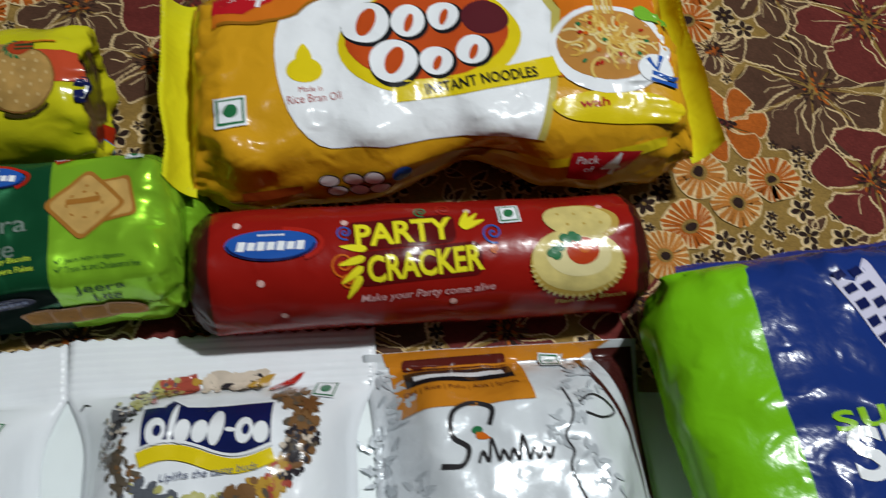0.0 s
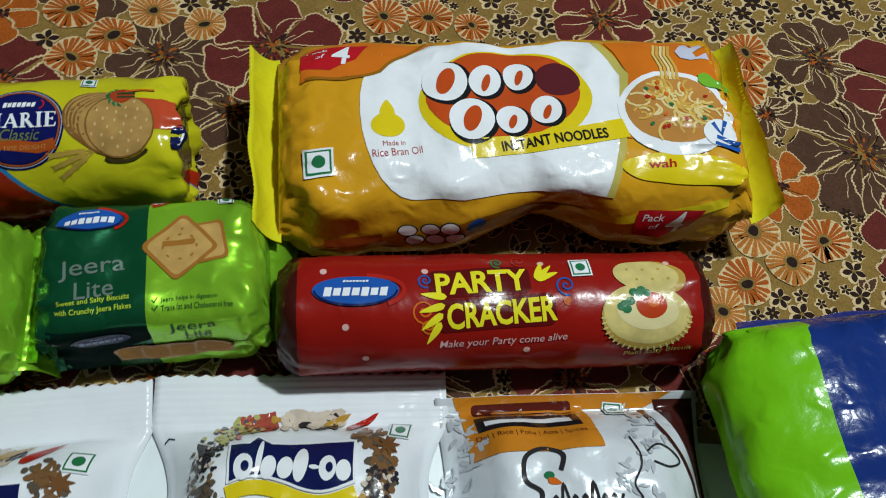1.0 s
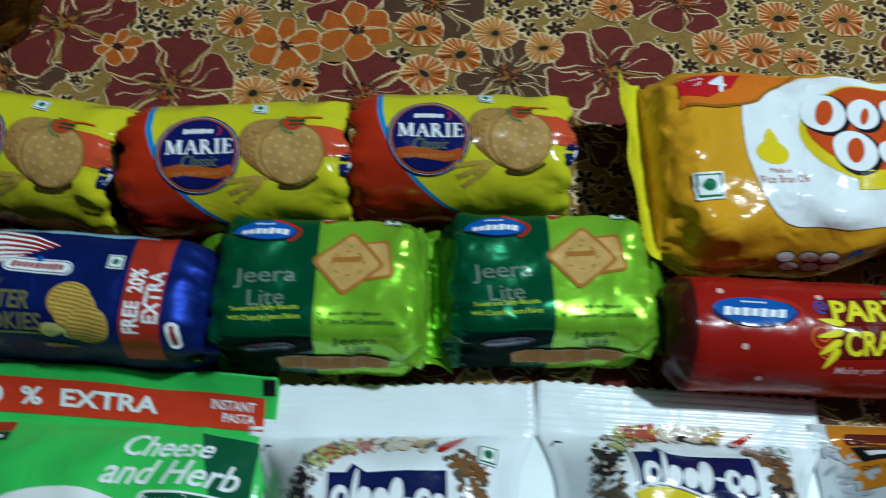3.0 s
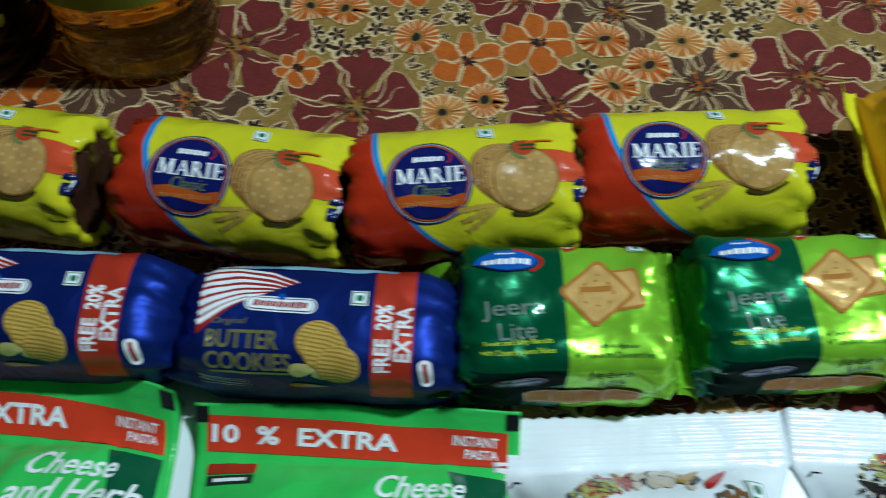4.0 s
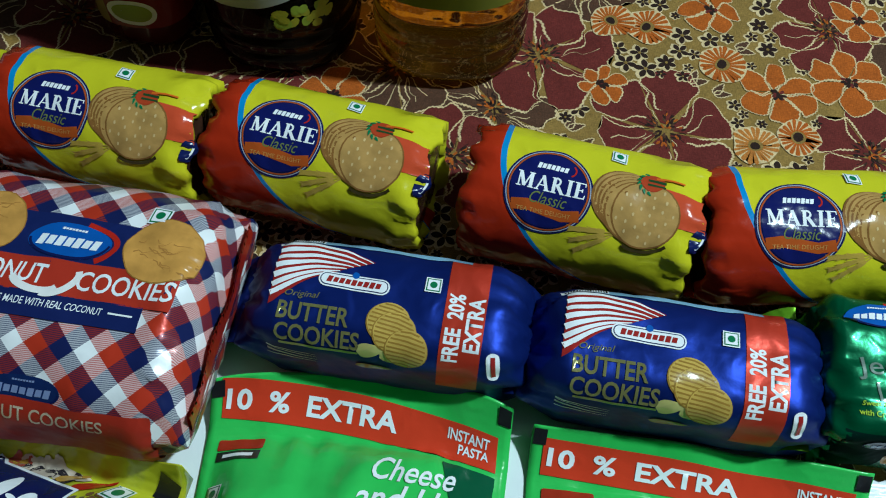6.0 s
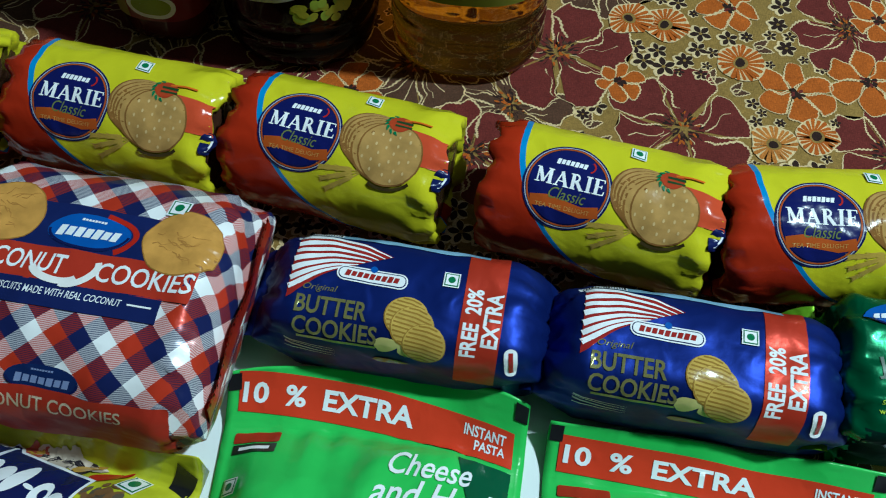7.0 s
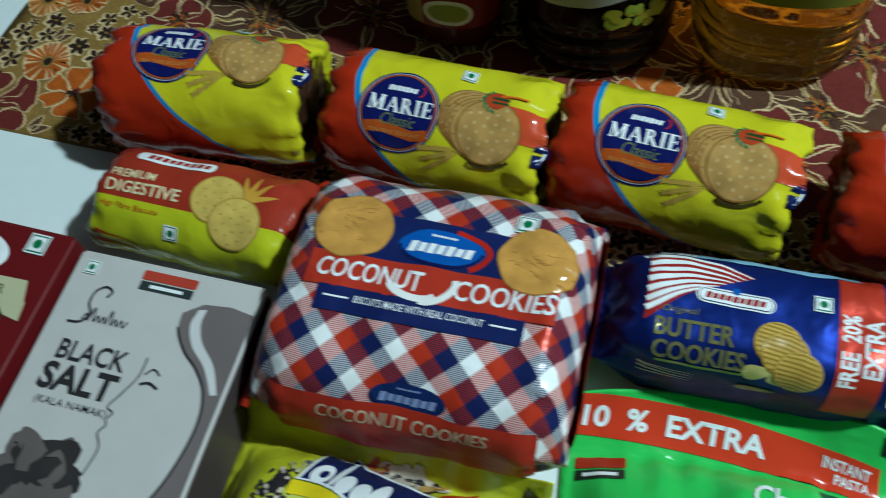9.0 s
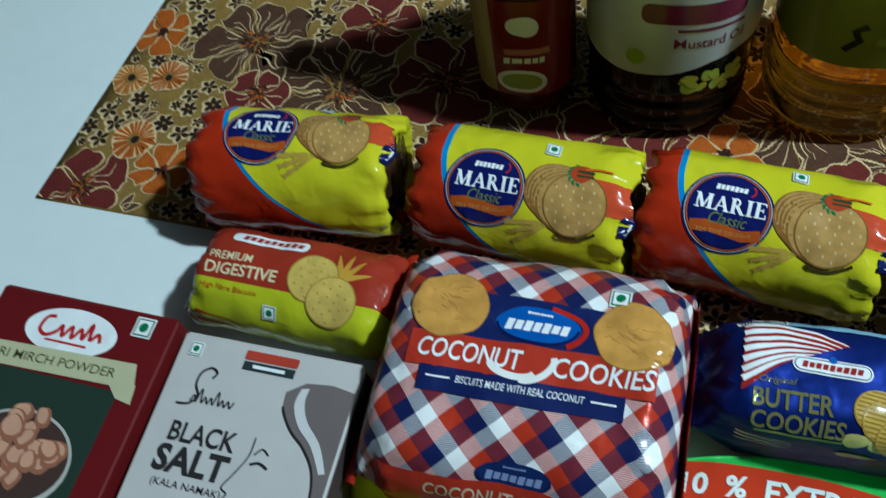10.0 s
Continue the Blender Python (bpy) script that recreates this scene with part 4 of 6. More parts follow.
# ---- red cracker roll ----
def cracker_roll():
    t = thing("cracker_packet", "glossy red roll of salted crackers with yellow lettering", "biscuits")
    sh = Wrap(0.204, 0.058, 0.056, 2.2, [(0, 1, 1), (0.004, 0.9, 0.9), (0.007, 0.7, 0.75), (0.008, 0.35, 0.6), (0.006, 0.05, 0.5)], amp=0.0006, fold=0.004, seed=8, freq=40)
    red = film("cracker_wrapper", (0, 0, 0), ramp=(1, 0, 0, 0, [(-0.2, (0.05, 0.008, 0.006)), (-0.0985, (0.29, 0.010, 0.006)), (0.0995, (0.05, 0.008, 0.006))]), crinkle=0.3, rough=0.22, coat=0.2, spec=0.13)
    sh.mesh("wrapper", red, t)
    oval_badge(sh, t, -0.0705, -0.001, 0.0208, 0.0078)
    p = Print(sh)
    lem = film("lemon_print", (0.78, 0.70, 0.02))
    for dx, dv, w in ((-0.0025, 0.0012, 0.050), (0.005, -0.0148, 0.058)):
        p.add(put(rect(w, 0.0158, 0.004), -0.008 + dx, 0.002 + dv, 3), film("dark_red_print", (0.11, 0.006, 0.006)), 0)
    p.done("lettering_shadow", t)
    p = Print(sh)
    p.add(put(words("PARTY", 0.0455, 0.0122, 0.03), -0.0095, 0.0032, 3), lem, 2)
    p.add(put(words("CRACKER", 0.0535, 0.0122, 0.03), -0.0005, -0.0128, 4), lem, 2)
    for k in range(4):
        p.add(put(petal(0.013, 0.0036), -0.027 - 0.001 * k, -0.009 - 0.004 * k + 0.004, 172 + 22 * k), lem, 2)
    for k in range(3):
        p.add(put(petal(0.012, 0.0036), 0.0175, 0.0035, 20 + 26 * k), lem, 2)
    p.done("lettering", t, "lemon yellow lettering with rays")
    p = Print(sh)
    p.add(put(words("Make your Party come alive", 0.0625, 0.0050, 0.004, 0.2), 0.0005, -0.0272, 3), film("pink_print", (0.66, 0.38, 0.38)), 2)
    p.done("slogan", t, "thin pale slogan")
    p = Print(sh)
    p.add(put(words("Plain Salty Biscuit", 0.034, 0.0040, 0.004, 0.1), 0.078, -0.0345, 7), GOLD, 2)
    p.done("biscuit_name", t, "small gold lettering")
    p = Print(sh)
    br = film("cracker_print", (0.62, 0.50, 0.18), vary=0.35, scale=3.0)
    be = film("cracker_edge_print", (0.46, 0.30, 0.06))
    p.add(put(ellipse(0.0175, 0.0105), 0.0755, 0.0050, -8), be, 1).add(put(ellipse(0.0165, 0.0095), 0.073, 0.0056, -8), br, 2)
    for k in range(6):
        p.add(put(ellipse(0.0008, n=6), 0.064 + 0.004 * k, 0.0062 + 0.003 * (-1) ** k), be, 3)
    p.add(put(ellipse(0.0225, 0.0165), 0.0708, -0.0162, -4), be, 4).add(put(ellipse(0.0215, 0.0150), 0.0708, -0.0145, -4), br, 5)
    p.add(put(ellipse(0.0155, 0.0095), 0.0715, -0.0128, -4), film("cheese_print", (0.72, 0.62, 0.32)), 6)
    for k in range(22):
        a = radians(180 + 180 * k / 21)
        p.add(put(ellipse(0.0006, 0.0015, 6), 0.0708 + 0.0215 * math.cos(a), -0.0165 + 0.0158 * math.sin(a), math.degrees(a) + 90), br, 7)
    p.add(put(ellipse(0.0078, 0.0064), 0.0735, -0.0105), film("tomato_print", (0.50, 0.05, 0.012), vary=0.3), 7)
    p.add(put(ellipse(0.0030, 0.0022), 0.0745, -0.0095), ORANGE, 8)
    for dx, dv in ((-0.0135, -0.0095), (-0.0105, -0.008), (-0.0125, -0.0118), (-0.0065, -0.0045), (-0.0045, -0.0025), (-0.0085, -0.0035), (-0.0022, -0.0040), (-0.015, -0.0105)):
        p.add(put(ellipse(0.0024, 0.0021, 9), 0.0735 + dx, -0.0005 + dv), GREEN, 8)
    p.done("cracker_picture", t, "printed pale crackers with tomato and herbs")
    for u, v, r, m in ((-0.038, -0.0115, 0.0062, ORANGE), (-0.037, 0.004, 0.0040, BLUE), (0.032, 0.0005, 0.0055, BLUE), (-0.001, 0.0145, 0.0035, GREEN), (0.010, 0.0165, 0.0042, RED),
                       (-0.036, -0.019, 0.0035, ORANGE), (0.032, -0.0075, 0.002, ORANGE)):
        Print(sh).add(put(spiral(r, 0.0009), u, v), m, 1).done("printed_curl", t)
    for u, v in ((-0.086, 0.010), (-0.0755, -0.0185), (0.021, 0.0140), (0.085, 0.013), (0.012, -0.032), (-0.066, -0.036), (-0.037, 0.0095)):
        Print(sh).add(put(ellipse(0.0017, n=10), u, v), film("blush_print", (0.70, 0.42, 0.38)), 1).done("printed_dot", t)
    mark(sh, t, 0.0405, 0.0105, 0.0105, 3)
    return t


ob = cracker_roll()
ob.matrix_basis = pose(0.1330, 0.3360, 0.0283, 0, 0, 3.6)


# ---- blue butter cookie packets ----
def butter_packet():
    t = thing("cookie_packet", "navy blue foil packet of butter cookies with a red band", "biscuits", "blue cookie packets")
    sh = Wrap(0.112, 0.060, 0.058, 3.4, TAPER, amp=0.0007, fold=0.0022, seed=12, tuck=0.0022)
    blue = film("cookie_wrapper", (0.009, 0.022, 0.17), rough=0.42, metal=0.62, crinkle=0.42, coat=0.0, spec=0.1)
    sh.mesh("wrapper", blue, t, step=0.0028)
    fin(t, sh, 0.073, 0.012, blue, seed=1, lift=0.004, width=0.05)
    fin(t, sh, -0.073, 0.007, blue, seed=2, lift=-0.004, width=0.05)
    p = Print(sh)
    cr = film("cookie_red_print", (0.50, 0.040, 0.018), rough=0.34, metal=0.3, crinkle=0.45)
    st = film("stripe_red_print", (0.30, 0.02, 0.018), crinkle=0.4)
    p.add(put(rect(0.0195, 0.082), 0.0372, -0.010), cr, 0)
    band = p.done("red_band", t, "red printed band")
    p = Print(sh)
    p.add(put(words("FREE  20%", 0.034, 0.0078, 0.03), 0.0328, -0.0125, 90), INK, 1)
    p.add(put(words("EXTRA", 0.027, 0.0078, 0.03), 0.0422, -0.0100, 90), INK, 1)
    p.done("band_lettering", band, "bold white lettering")
    p = Print(sh)
    def flow(k):
        y0, y1 = 0.0195 - 0.0047 * k, 0.0125 - 0.0013 * k
        x1 = -0.010 - 0.0030 * k
        return [(-0.0555 + (x1 + 0.0555) * i / 12, y0 + (y1 - y0) * (i / 12) ** 1.3 + 0.0042 * math.sin(i / 12 * 2.7)) for i in range(13)]

    p.add(poly(flow(-0.3) + flow(7.2)[::-1]), st, 0)
    for k in range(7):
        p.add(stroke(flow(k), 0.0029, True), INK, 1)
    for k in range(4):
        p.add(stroke([(-0.055, -0.0375 - 0.0022 * k), (-0.03, -0.0385 - 0.0022 * k)], 0.0009, True), INK, 0)
    p.done("striped_print", t, "white and red waving stripes")
    p = Print(sh)
    p.add(put(rect(0.0345, 0.0082, 0.004), -0.0170, 0.0022, -2), INK, 2).add(put(rect(0.0330, 0.0068, 0.0033), -0.0170, 0.0022, -2), NAVY, 3)
    p.add(put(rect(0.0320, 0.0058, 0.0028), -0.0170, 0.0022, -2), INK, 4)
    blocks(p, st, -0.0170, 0.0022, 0.0265, 0.0034, 9, -2, 5)
    p.add(put(ellipse(0.0017), -0.0168, 0.0062), BLUE, 5)
    p.done("badge", t, "white rounded maker's badge with a red bar")
    gd = film("gilt_print", (0.21, 0.20, 0.075), metal=0.3, crinkle=0.4)
    p = Print(sh)
    p.add(put(words("Original", 0.0165, 0.0042, 0.0, 0.3), -0.0400, -0.0075, 2), gd, 1)
    p.add(put(words("BUTTER", 0.0345, 0.0088, 0.022), -0.0330, -0.0158), gd, 1)
    p.add(put(words("COOKIES", 0.0405, 0.0088, 0.022), -0.0300, -0.0262), gd, 1)
    p.add(put(rect(0.038, 0.0014), -0.0290, -0.0322), gd, 1)
    p.done("lettering", t, "dull gold lettering")
    ck = film("cookie_print", (0.50, 0.33, 0.07), vary=0.35, scale=3.0)
    dk = film("cookie_groove_print", (0.30, 0.17, 0.03))
    for cu, cv, turn, lay in ((0.0025, -0.0150, -12, 1), (0.0060, -0.0195, -12, 3), (0.0125, -0.0270, -8, 5)):
        p = Print(sh)
        p.add(put(ellipse(0.0104, 0.0098), cu, cv), dk, lay).add(put(ellipse(0.0100, 0.0094), cu + 0.0002, cv + 0.0003), ck, lay + 0.5)
        for k in range(-4, 5):
            half = 0.0092 * math.sqrt(max(0.02, 1 - (k / 4.6) ** 2))
            p.add(put(stroke([(-half, 0.0020 * k), (0, 0.0020 * k + 0.0006), (half, 0.0020 * k)], 0.0008), cu, cv, turn), dk, lay + 1)
        p.done("printed_cookie", t, "golden ridged cookie")
    p = Print(sh)
    bt = film("butter_print", (0.52, 0.47, 0.16), vary=0.2)
    p.add(put(petal(0.014, 0.008), -0.0105, -0.0310, 14), bt, 1).add(put(petal(0.013, 0.007), 0.0005, -0.0300, -24), bt, 1).add(put(petal(0.018, 0.0045), -0.0115, -0.0415, 2), film("butter_dim_print", (0.26, 0.22, 0.08)), 1)
    p.done("printed_butter", t, "pale curls of butter")
    p = Print(sh)
    p.add(put(rect(0.080, 0.0045), -0.003, 0.0255), film("ice_print", (0.22, 0.40, 0.55)), 1).add(put(rect(0.022, 0.004), -0.047, 0.0255), INK, 2)
    for k in range(16):
        p.add(put(rect(rng.choice((0.0005, 0.0009)), 0.0036), -0.056 + 0.00125 * k, 0.0255), BLACK, 3)
    p.done("small_print", t, "strip of fine print")
    p = Print(sh)
    p.add(put(rect(0.006, 0.016, 0.003), 0.0535, -0.030, 8), INK, 1).add(put(rect(0.002, 0.012), 0.0535, -0.030, 8), st, 2)
    p.done("end_print", t)
    mark(sh, t, 0.0205, 0.0068, 0.0078)
    return t


butter = butter_packet()
butter.matrix_basis = pose(-0.4105, 0.3060, 0.0295, 0, 0, 3.5)
tagged(butter, label="navy butter cookie packet beside the checked packet")
tagged(copy_thing(butter, pose(-0.271, 0.3090, 0.0295, 0, 0, 3.0)), label="navy butter cookie packet beside a green packet")


# ---- green cumin biscuit packets ----
def jeera_packet():
    t = thing("cumin_biscuit_packet", "shiny green foil packet of cumin biscuits", "biscuits", "green biscuit packets")
    sh = Wrap(0.093, 0.070, 0.056, 5.6, FIN_ENDS, amp=0.0011, fold=0.007, seed=21, freq=48, under=-0.03)
    foil = film("lime_foil", (0, 0, 0), ramp=(1, 0.0, 0, 0, [(-0.2, (0.006, 0.105, 0.040)), (-0.0005, (0.30, 0.66, 0.035))]), rough=0.26, metal=0.5, crinkle=0.52, coat=0.5)
    lime = film("lime_seal", (0.20, 0.48, 0.02), rough=0.27, metal=0.5, crinkle=0.7, coat=0.5)
    sh.mesh("wrapper", foil, t, step=0.0026)
    fin(t, sh, 0.0550, 0.017, lime, seed=4, lift=-0.016, width=0.074)
    fin(t, sh, -0.0550, 0.019, lime, seed=6, lift=-0.014, width=0.076)
    oval_badge(sh, t, -0.0275, 0.0215, 0.0158, 0.0061, 3)
    sv = film("silver_print", (0.24, 0.32, 0.27), metal=0.4)
    p = Print(sh)
    p.add(put(words("Jeera", 0.0300, 0.0112, 0.003), -0.0250, -0.0045, 4), sv, 1)
    p.add(put(words("Lite", 0.0175, 0.0088, 0.003), -0.0235, -0.0155, 4), sv, 1)
    p.done("lettering", t, "thin silver lettering")
    p = Print(sh)
    lm = film("lime_print", (0.50, 0.68, 0.05))
    p.add(put(words("Sweet and Salty Biscuits", 0.0325, 0.0034, 0.008), -0.0235, -0.0215, 3), lm, 1)
    p.add(put(words("with Crunchy Jeera Flakes", 0.0345, 0.0034, 0.008), -0.0235, -0.0262, 3), lm, 1)
    dg = film("forest_print", (0.012, 0.07, 0.02))
    p.add(put(words("Jeera helps in digestion", 0.0260, 0.0028), 0.0200, -0.0235, 1), dg, 1)
    p.add(put(words("Trans fat and Cholesterol free", 0.0330, 0.0028), 0.0235, -0.0273, 1), dg, 1)
    for v in (-0.0235, -0.0273):
        p.add(put(stroke([(-0.001, 0.0006), (0, -0.0008), (0.0016, 0.0014)], 0.0006), 0.0040, v), dg, 1)
    p.done("fine_lettering", t, "small lime and dark green lettering")
    p = Print(sh)
    tf = film("toast_print", (0.60, 0.36, 0.11), vary=0.35, scale=3.0, metal=0.15)
    te = film("toast_edge_print", (0.42, 0.17, 0.03), metal=0.15)
    for cu, cv, turn, s, lay in ((0.0260, 0.0055, 8, 0.0215, 1), (0.0155, 0.0040, 40, 0.0260, 3)):
        p.add(put(rect(s, s, 0.003), cu, cv, turn, 1.05, 1.0), te, lay).add(put(rect(s * 0.86, s * 0.86, 0.0025), cu, cv, turn, 1.05, 1.0), tf, lay + 1)
    p.add(put(rect(0.0155, 0.0028, 0.001), 0.0150, 0.0060, 2), te, 5)
    for k in range(8):
        a = k * 45
        p.add(put(ellipse(0.0006, 0.0011, 6), 0.0155 + 0.008 * math.cos(radians(a)), 0.0040 + 0.0065 * math.sin(radians(a)), a), te, 5)
    p.done("biscuit_picture", t, "square toasted biscuits")
    p = Print(sh)
    p.add(put(poly([(-0.005, 0.002), (0.005, 0.003), (0.003, -0.0005), (-0.003, -0.0035)]), 0.0050, 0.0315), RED, 1)
    p.add(put(words("NEW", 0.0055, 0.0018, 0.02), 0.0040, 0.0320, 8), INK, 2)
    p.done("new_tag", t, "small red corner tag")
    # Front badge repeats the top one in dimmer tones, its shade in the colours.
    oval_badge(sh, t, -0.0225, -0.0435, 0.0135, 0.0045, 2, swoosh=False, label="second blue badge on the front, coloured as in shade", ground=NAVY, pale=film("shaded_blue_print", (0.20, 0.25, 0.45)))
    p = Print(sh)
    p.add(put(words("Jeera", 0.0220, 0.0072, 0.006), 0.0200, -0.0385, 3), dg, 1).add(put(words("Lite", 0.0120, 0.0062, 0.006), 0.0220, -0.0452, 3), dg, 1)
    p.add(poly([(-0.0455, -0.0355), (-0.0005, -0.0355), (-0.0005, -0.0480), (-0.018, -0.0560), (-0.020, -0.075), (-0.0455, -0.075)]), film("pine_print", (0.002, 0.014, 0.010), rough=0.6, coat=0.0, spec=0.02), 0)
    for k in range(4):
        p.add(put(rect(0.019, 0.013, 0.003), -0.010 + 0.0125 * k, -0.0605 + 0.001 * k, 10 - 5 * k), te, 2 + k).add(put(rect(0.016, 0.010, 0.002), -0.010 + 0.0125 * k, -0.0605 + 0.001 * k, 10 - 5 * k), film("toast_deep_print", (0.50, 0.22, 0.04), vary=0.3, scale=3.0, rough=0.45, coat=0.0, spec=0.08), 2.5 + k)
    p.done("front_print", t, "biscuits and lettering on the front")
    mark(sh, t, 0.0370, 0.0310, 0.0076)
    return t


jeera = jeera_packet()
jeera.matrix_basis = pose(-0.1535, 0.3265, 0.0283, 0, 0, 6.0)
tagged(jeera, label="green foil cumin biscuit packet beside the blue packets")
tagged(copy_thing(jeera, pose(-0.0375, 0.3445, 0.0283, 0, 0, 7.5)), label="green foil cumin biscuit packet beside the red roll")


# ---- noodle pack ----
def noodle_pack():
    t = thing("noodle_packet", "large orange, yellow and white four-pack of instant noodles", "noodles")
    sh = Wrap(0.231, 0.117, 0.067, 3.0, [(0, 1, 1), (0.005, 0.9, 0.98), (0.009, 0.6, 0.98), (0.012, 0.3, 0.98), (0.013, 0.03, 0.98)], amp=0.0019, fold=0.007, seed=31, lump=0.05, lumps=4, freq=30, under=-0.12, pinch=0.026)
    amber = film("noodle_wrapper", (0.64, 0.31, 0.012), rough=0.2, crinkle=0.8, coat=0.4)
    lemon = film("noodle_seal", (0.64, 0.60, 0.012), rough=0.2, crinkle=0.5, coat=0.4)
    sh.mesh("wrapper", amber, t, step=0.003)
    fin(t, sh, 0.1270, 0.017, lemon, seed=5, lift=0.016, width=0.122)
    fin(t, sh, -0.1270, 0.019, lemon, seed=7, lift=0.017, width=0.122)
    p = Print(sh, base=0.0006)
    white = []
    for k in range(15):
        a = radians(90 + 180 * k / 14)
        white.append((-0.060 + 0.024 * math.cos(a), -0.004 + 0.050 * math.sin(a)))
    p.add(poly(white + [(0.044, -0.058), (0.052, -0.03), (0.062, 0.02), (0.050, 0.046)]), film("noodle_white_print", WHITE, rough=0.2, crinkle=0.75), 0)
    p.add(poly([(0.048, 0.046), (0.060, 0.02), (0.050, -0.03), (0.042, -0.058), (0.046, -0.058), (0.054, -0.03), (0.065, 0.02), (0.053, 0.046)]), GOLD, 1)
    p.add(poly([(0.065, 0.02), (0.056, 0.046), (0.116, 0.046), (0.116, -0.022), (0.056, -0.024)]), film("tangerine_print", (0.64, 0.16, 0.012)), 1)
    p.add(poly([(-0.114, 0.018), (-0.075, 0.022), (-0.062, 0.034), (-0.04, 0.048), (-0.114, 0.05)]), film("tangerine_print", (0, 0, 0)), 1)
    p.add(stroke([(-0.114, 0.019), (-0.09, 0.019), (-0.072, 0.024), (-0.058, 0.036), (-0.045, 0.049)], 0.002), film("amber_dark_print", (0.30, 0.12, 0.01)), 2)
    p.add(put(ellipse(0.034, 0.0085, 36), 0.084, -0.0425, -5), YELLOW, 2)
    panel = p.done("printed_panel", t, "white and orange printed panels")
    p = Print(sh, base=0.0006)
    p.add(put(ellipse(0.047, 0.034, 36), -0.006, 0.003, 6), YELLOW, 2).add(put(ellipse(0.042, 0.0295, 36), -0.007, 0.006, 6), film("logo_orange_print", (0.52, 0.07, 0.012)), 3)
    for x, y, rx, ry in ((-0.038, 0.015, 0.0135, 0.0150), (-0.0165, 0.014, 0.0096, 0.0105), (0.0020, 0.017, 0.0092, 0.0105), (-0.026, -0.010, 0.0135, 0.0150), (-0.0045, -0.011, 0.0096, 0.0105), (0.0145, -0.006, 0.0092, 0.0105)):
        p.add(put(ellipse(rx, ry), x + 0.0012, y - 0.0012, -14), BLACK, 4).add(put(ellipse(rx * 0.9, ry * 0.9), x, y, -14), INK, 5)
        hole = rx > 0.012
        p.add(put(ellipse(rx * 0.34, ry * 0.62) if hole else ellipse(rx * 0.22, ry * 0.5), x + 0.0005, y - (0 if hole else ry * 0.14), -20), film("logo_orange_print", (0, 0, 0)), 6)
    p.add(put(ellipse(0.0125, 0.011), 0.0235, 0.014), film("plum_print", (0.10, 0.015, 0.02)), 4)
    p.done("maker_emblem", panel, "orange oval emblem with white rings")
    p = Print(sh, base=0.0006)
    p.add(put(stroke([(-0.038 + 0.084 * i / 12, -0.004 + 0.011 * (i / 12) ** 2) for i in range(13)], 0.0115), 0.010, -0.0245), YELLOW, 4)
    p.add(put(words("INSTANT NOODLES", 0.0575, 0.0062, 0.012), 0.0165, -0.0250, 7), BLACK, 9)
    p.done("lettering", t, "black lettering on a yellow ribbon")
    p = Print(sh, base=0.0006)
    p.add(put(ellipse(0.0088, 0.0075), -0.0700, -0.0125), YELLOW, 2).add(put(petal(0.012, 0.008), -0.0700, -0.0085, 90), YELLOW, 2)
    p.add(put(words("Made in", 0.0115, 0.0030), -0.0675, -0.0235, 5), film("rose_print", (0.40, 0.06, 0.05)), 2)
    p.add(put(words("Rice Bran Oil", 0.0260, 0.0042), -0.0660, -0.0285, 5), film("rose_print", (0, 0, 0)), 2)
    p.done("oil_note", t, "yellow drop with small red lettering")
    for u, v, name in ((-0.0965, 0.0365, "quantity_tag"), (0.0775, -0.0730, "quantity_tag")):
        p = Print(sh, base=0.0006)
        p.add(put(poly([(-0.0175, 0.009), (0.0195, 0.008), (0.012, -0.003), (-0.002, -0.0115), (-0.0175, -0.010)]), u, v), film("tag_red_print", (0.50, 0.012, 0.018)), 3)
        p.add(put(words("Pack", 0.0115, 0.0046, 0.005, 0.2), u - 0.0085, v + 0.0040, 4), INK, 4).add(put(words("of", 0.0052, 0.0042, 0.005, 0.2), u - 0.0070, v - 0.0020, 4), INK, 4)
        p.add(put(words("4", 0.0100, 0.0150, 0.01, 0.2), u + 0.0040, v, 0), INK, 4)
        p.done(name, t, "red tag with white lettering")
    p = Print(sh, base=0.0006)
    p.add(put(ellipse(0.0315, 0.0275), 0.0850, -0.0085), INK, 3).add(put(ellipse(0.027, 0.022), 0.0850, -0.0065), film("broth_print", (0.50, 0.22, 0.05), vary=0.3), 4)
    rn = random.Random(4)
    noo = [film("noodle_print_a", (0.70, 0.50, 0.14)), film("noodle_print_b", (0.62, 0.36, 0.07)), film("noodle_print_c", (0.74, 0.60, 0.28))]
    for k in range(60):
        a, d = rn.uniform(0, 360), 0.022 * math.sqrt(rn.random())
        r = rn.uniform(0.003, 0.007)
        p.add(put(arc(r, r * 0.7, rn.uniform(0, 180), rn.uniform(200, 340), 0.0013, 8), 0.0850 + d * math.cos(radians(a)), -0.006 + 0.8 * d * math.sin(radians(a)), a), noo[k % 3], 5 + (k % 4) * 0.5)
    for k in range(16):
        a, d = rn.uniform(0, 360), 0.021 * math.sqrt(rn.random())
        p.add(put(ellipse(0.0016, 0.0011, 6), 0.0850 + d * math.cos(radians(a)), -0.006 + 0.8 * d * math.sin(radians(a)), a), (RED, GREEN, ORANGE)[k % 3], 8)
    for k in range(5):
        x = 0.082 + 0.0022 * k
        p.add(stroke([(x, 0.012), (x + 0.001, 0.022), (x - 0.001, 0.032), (x + 0.0015, 0.040)], 0.0016), noo[k % 3], 6)
    p.done("printed_bowl", t, "printed bowl of noodles")
    p = Print(sh, base=0.0006)
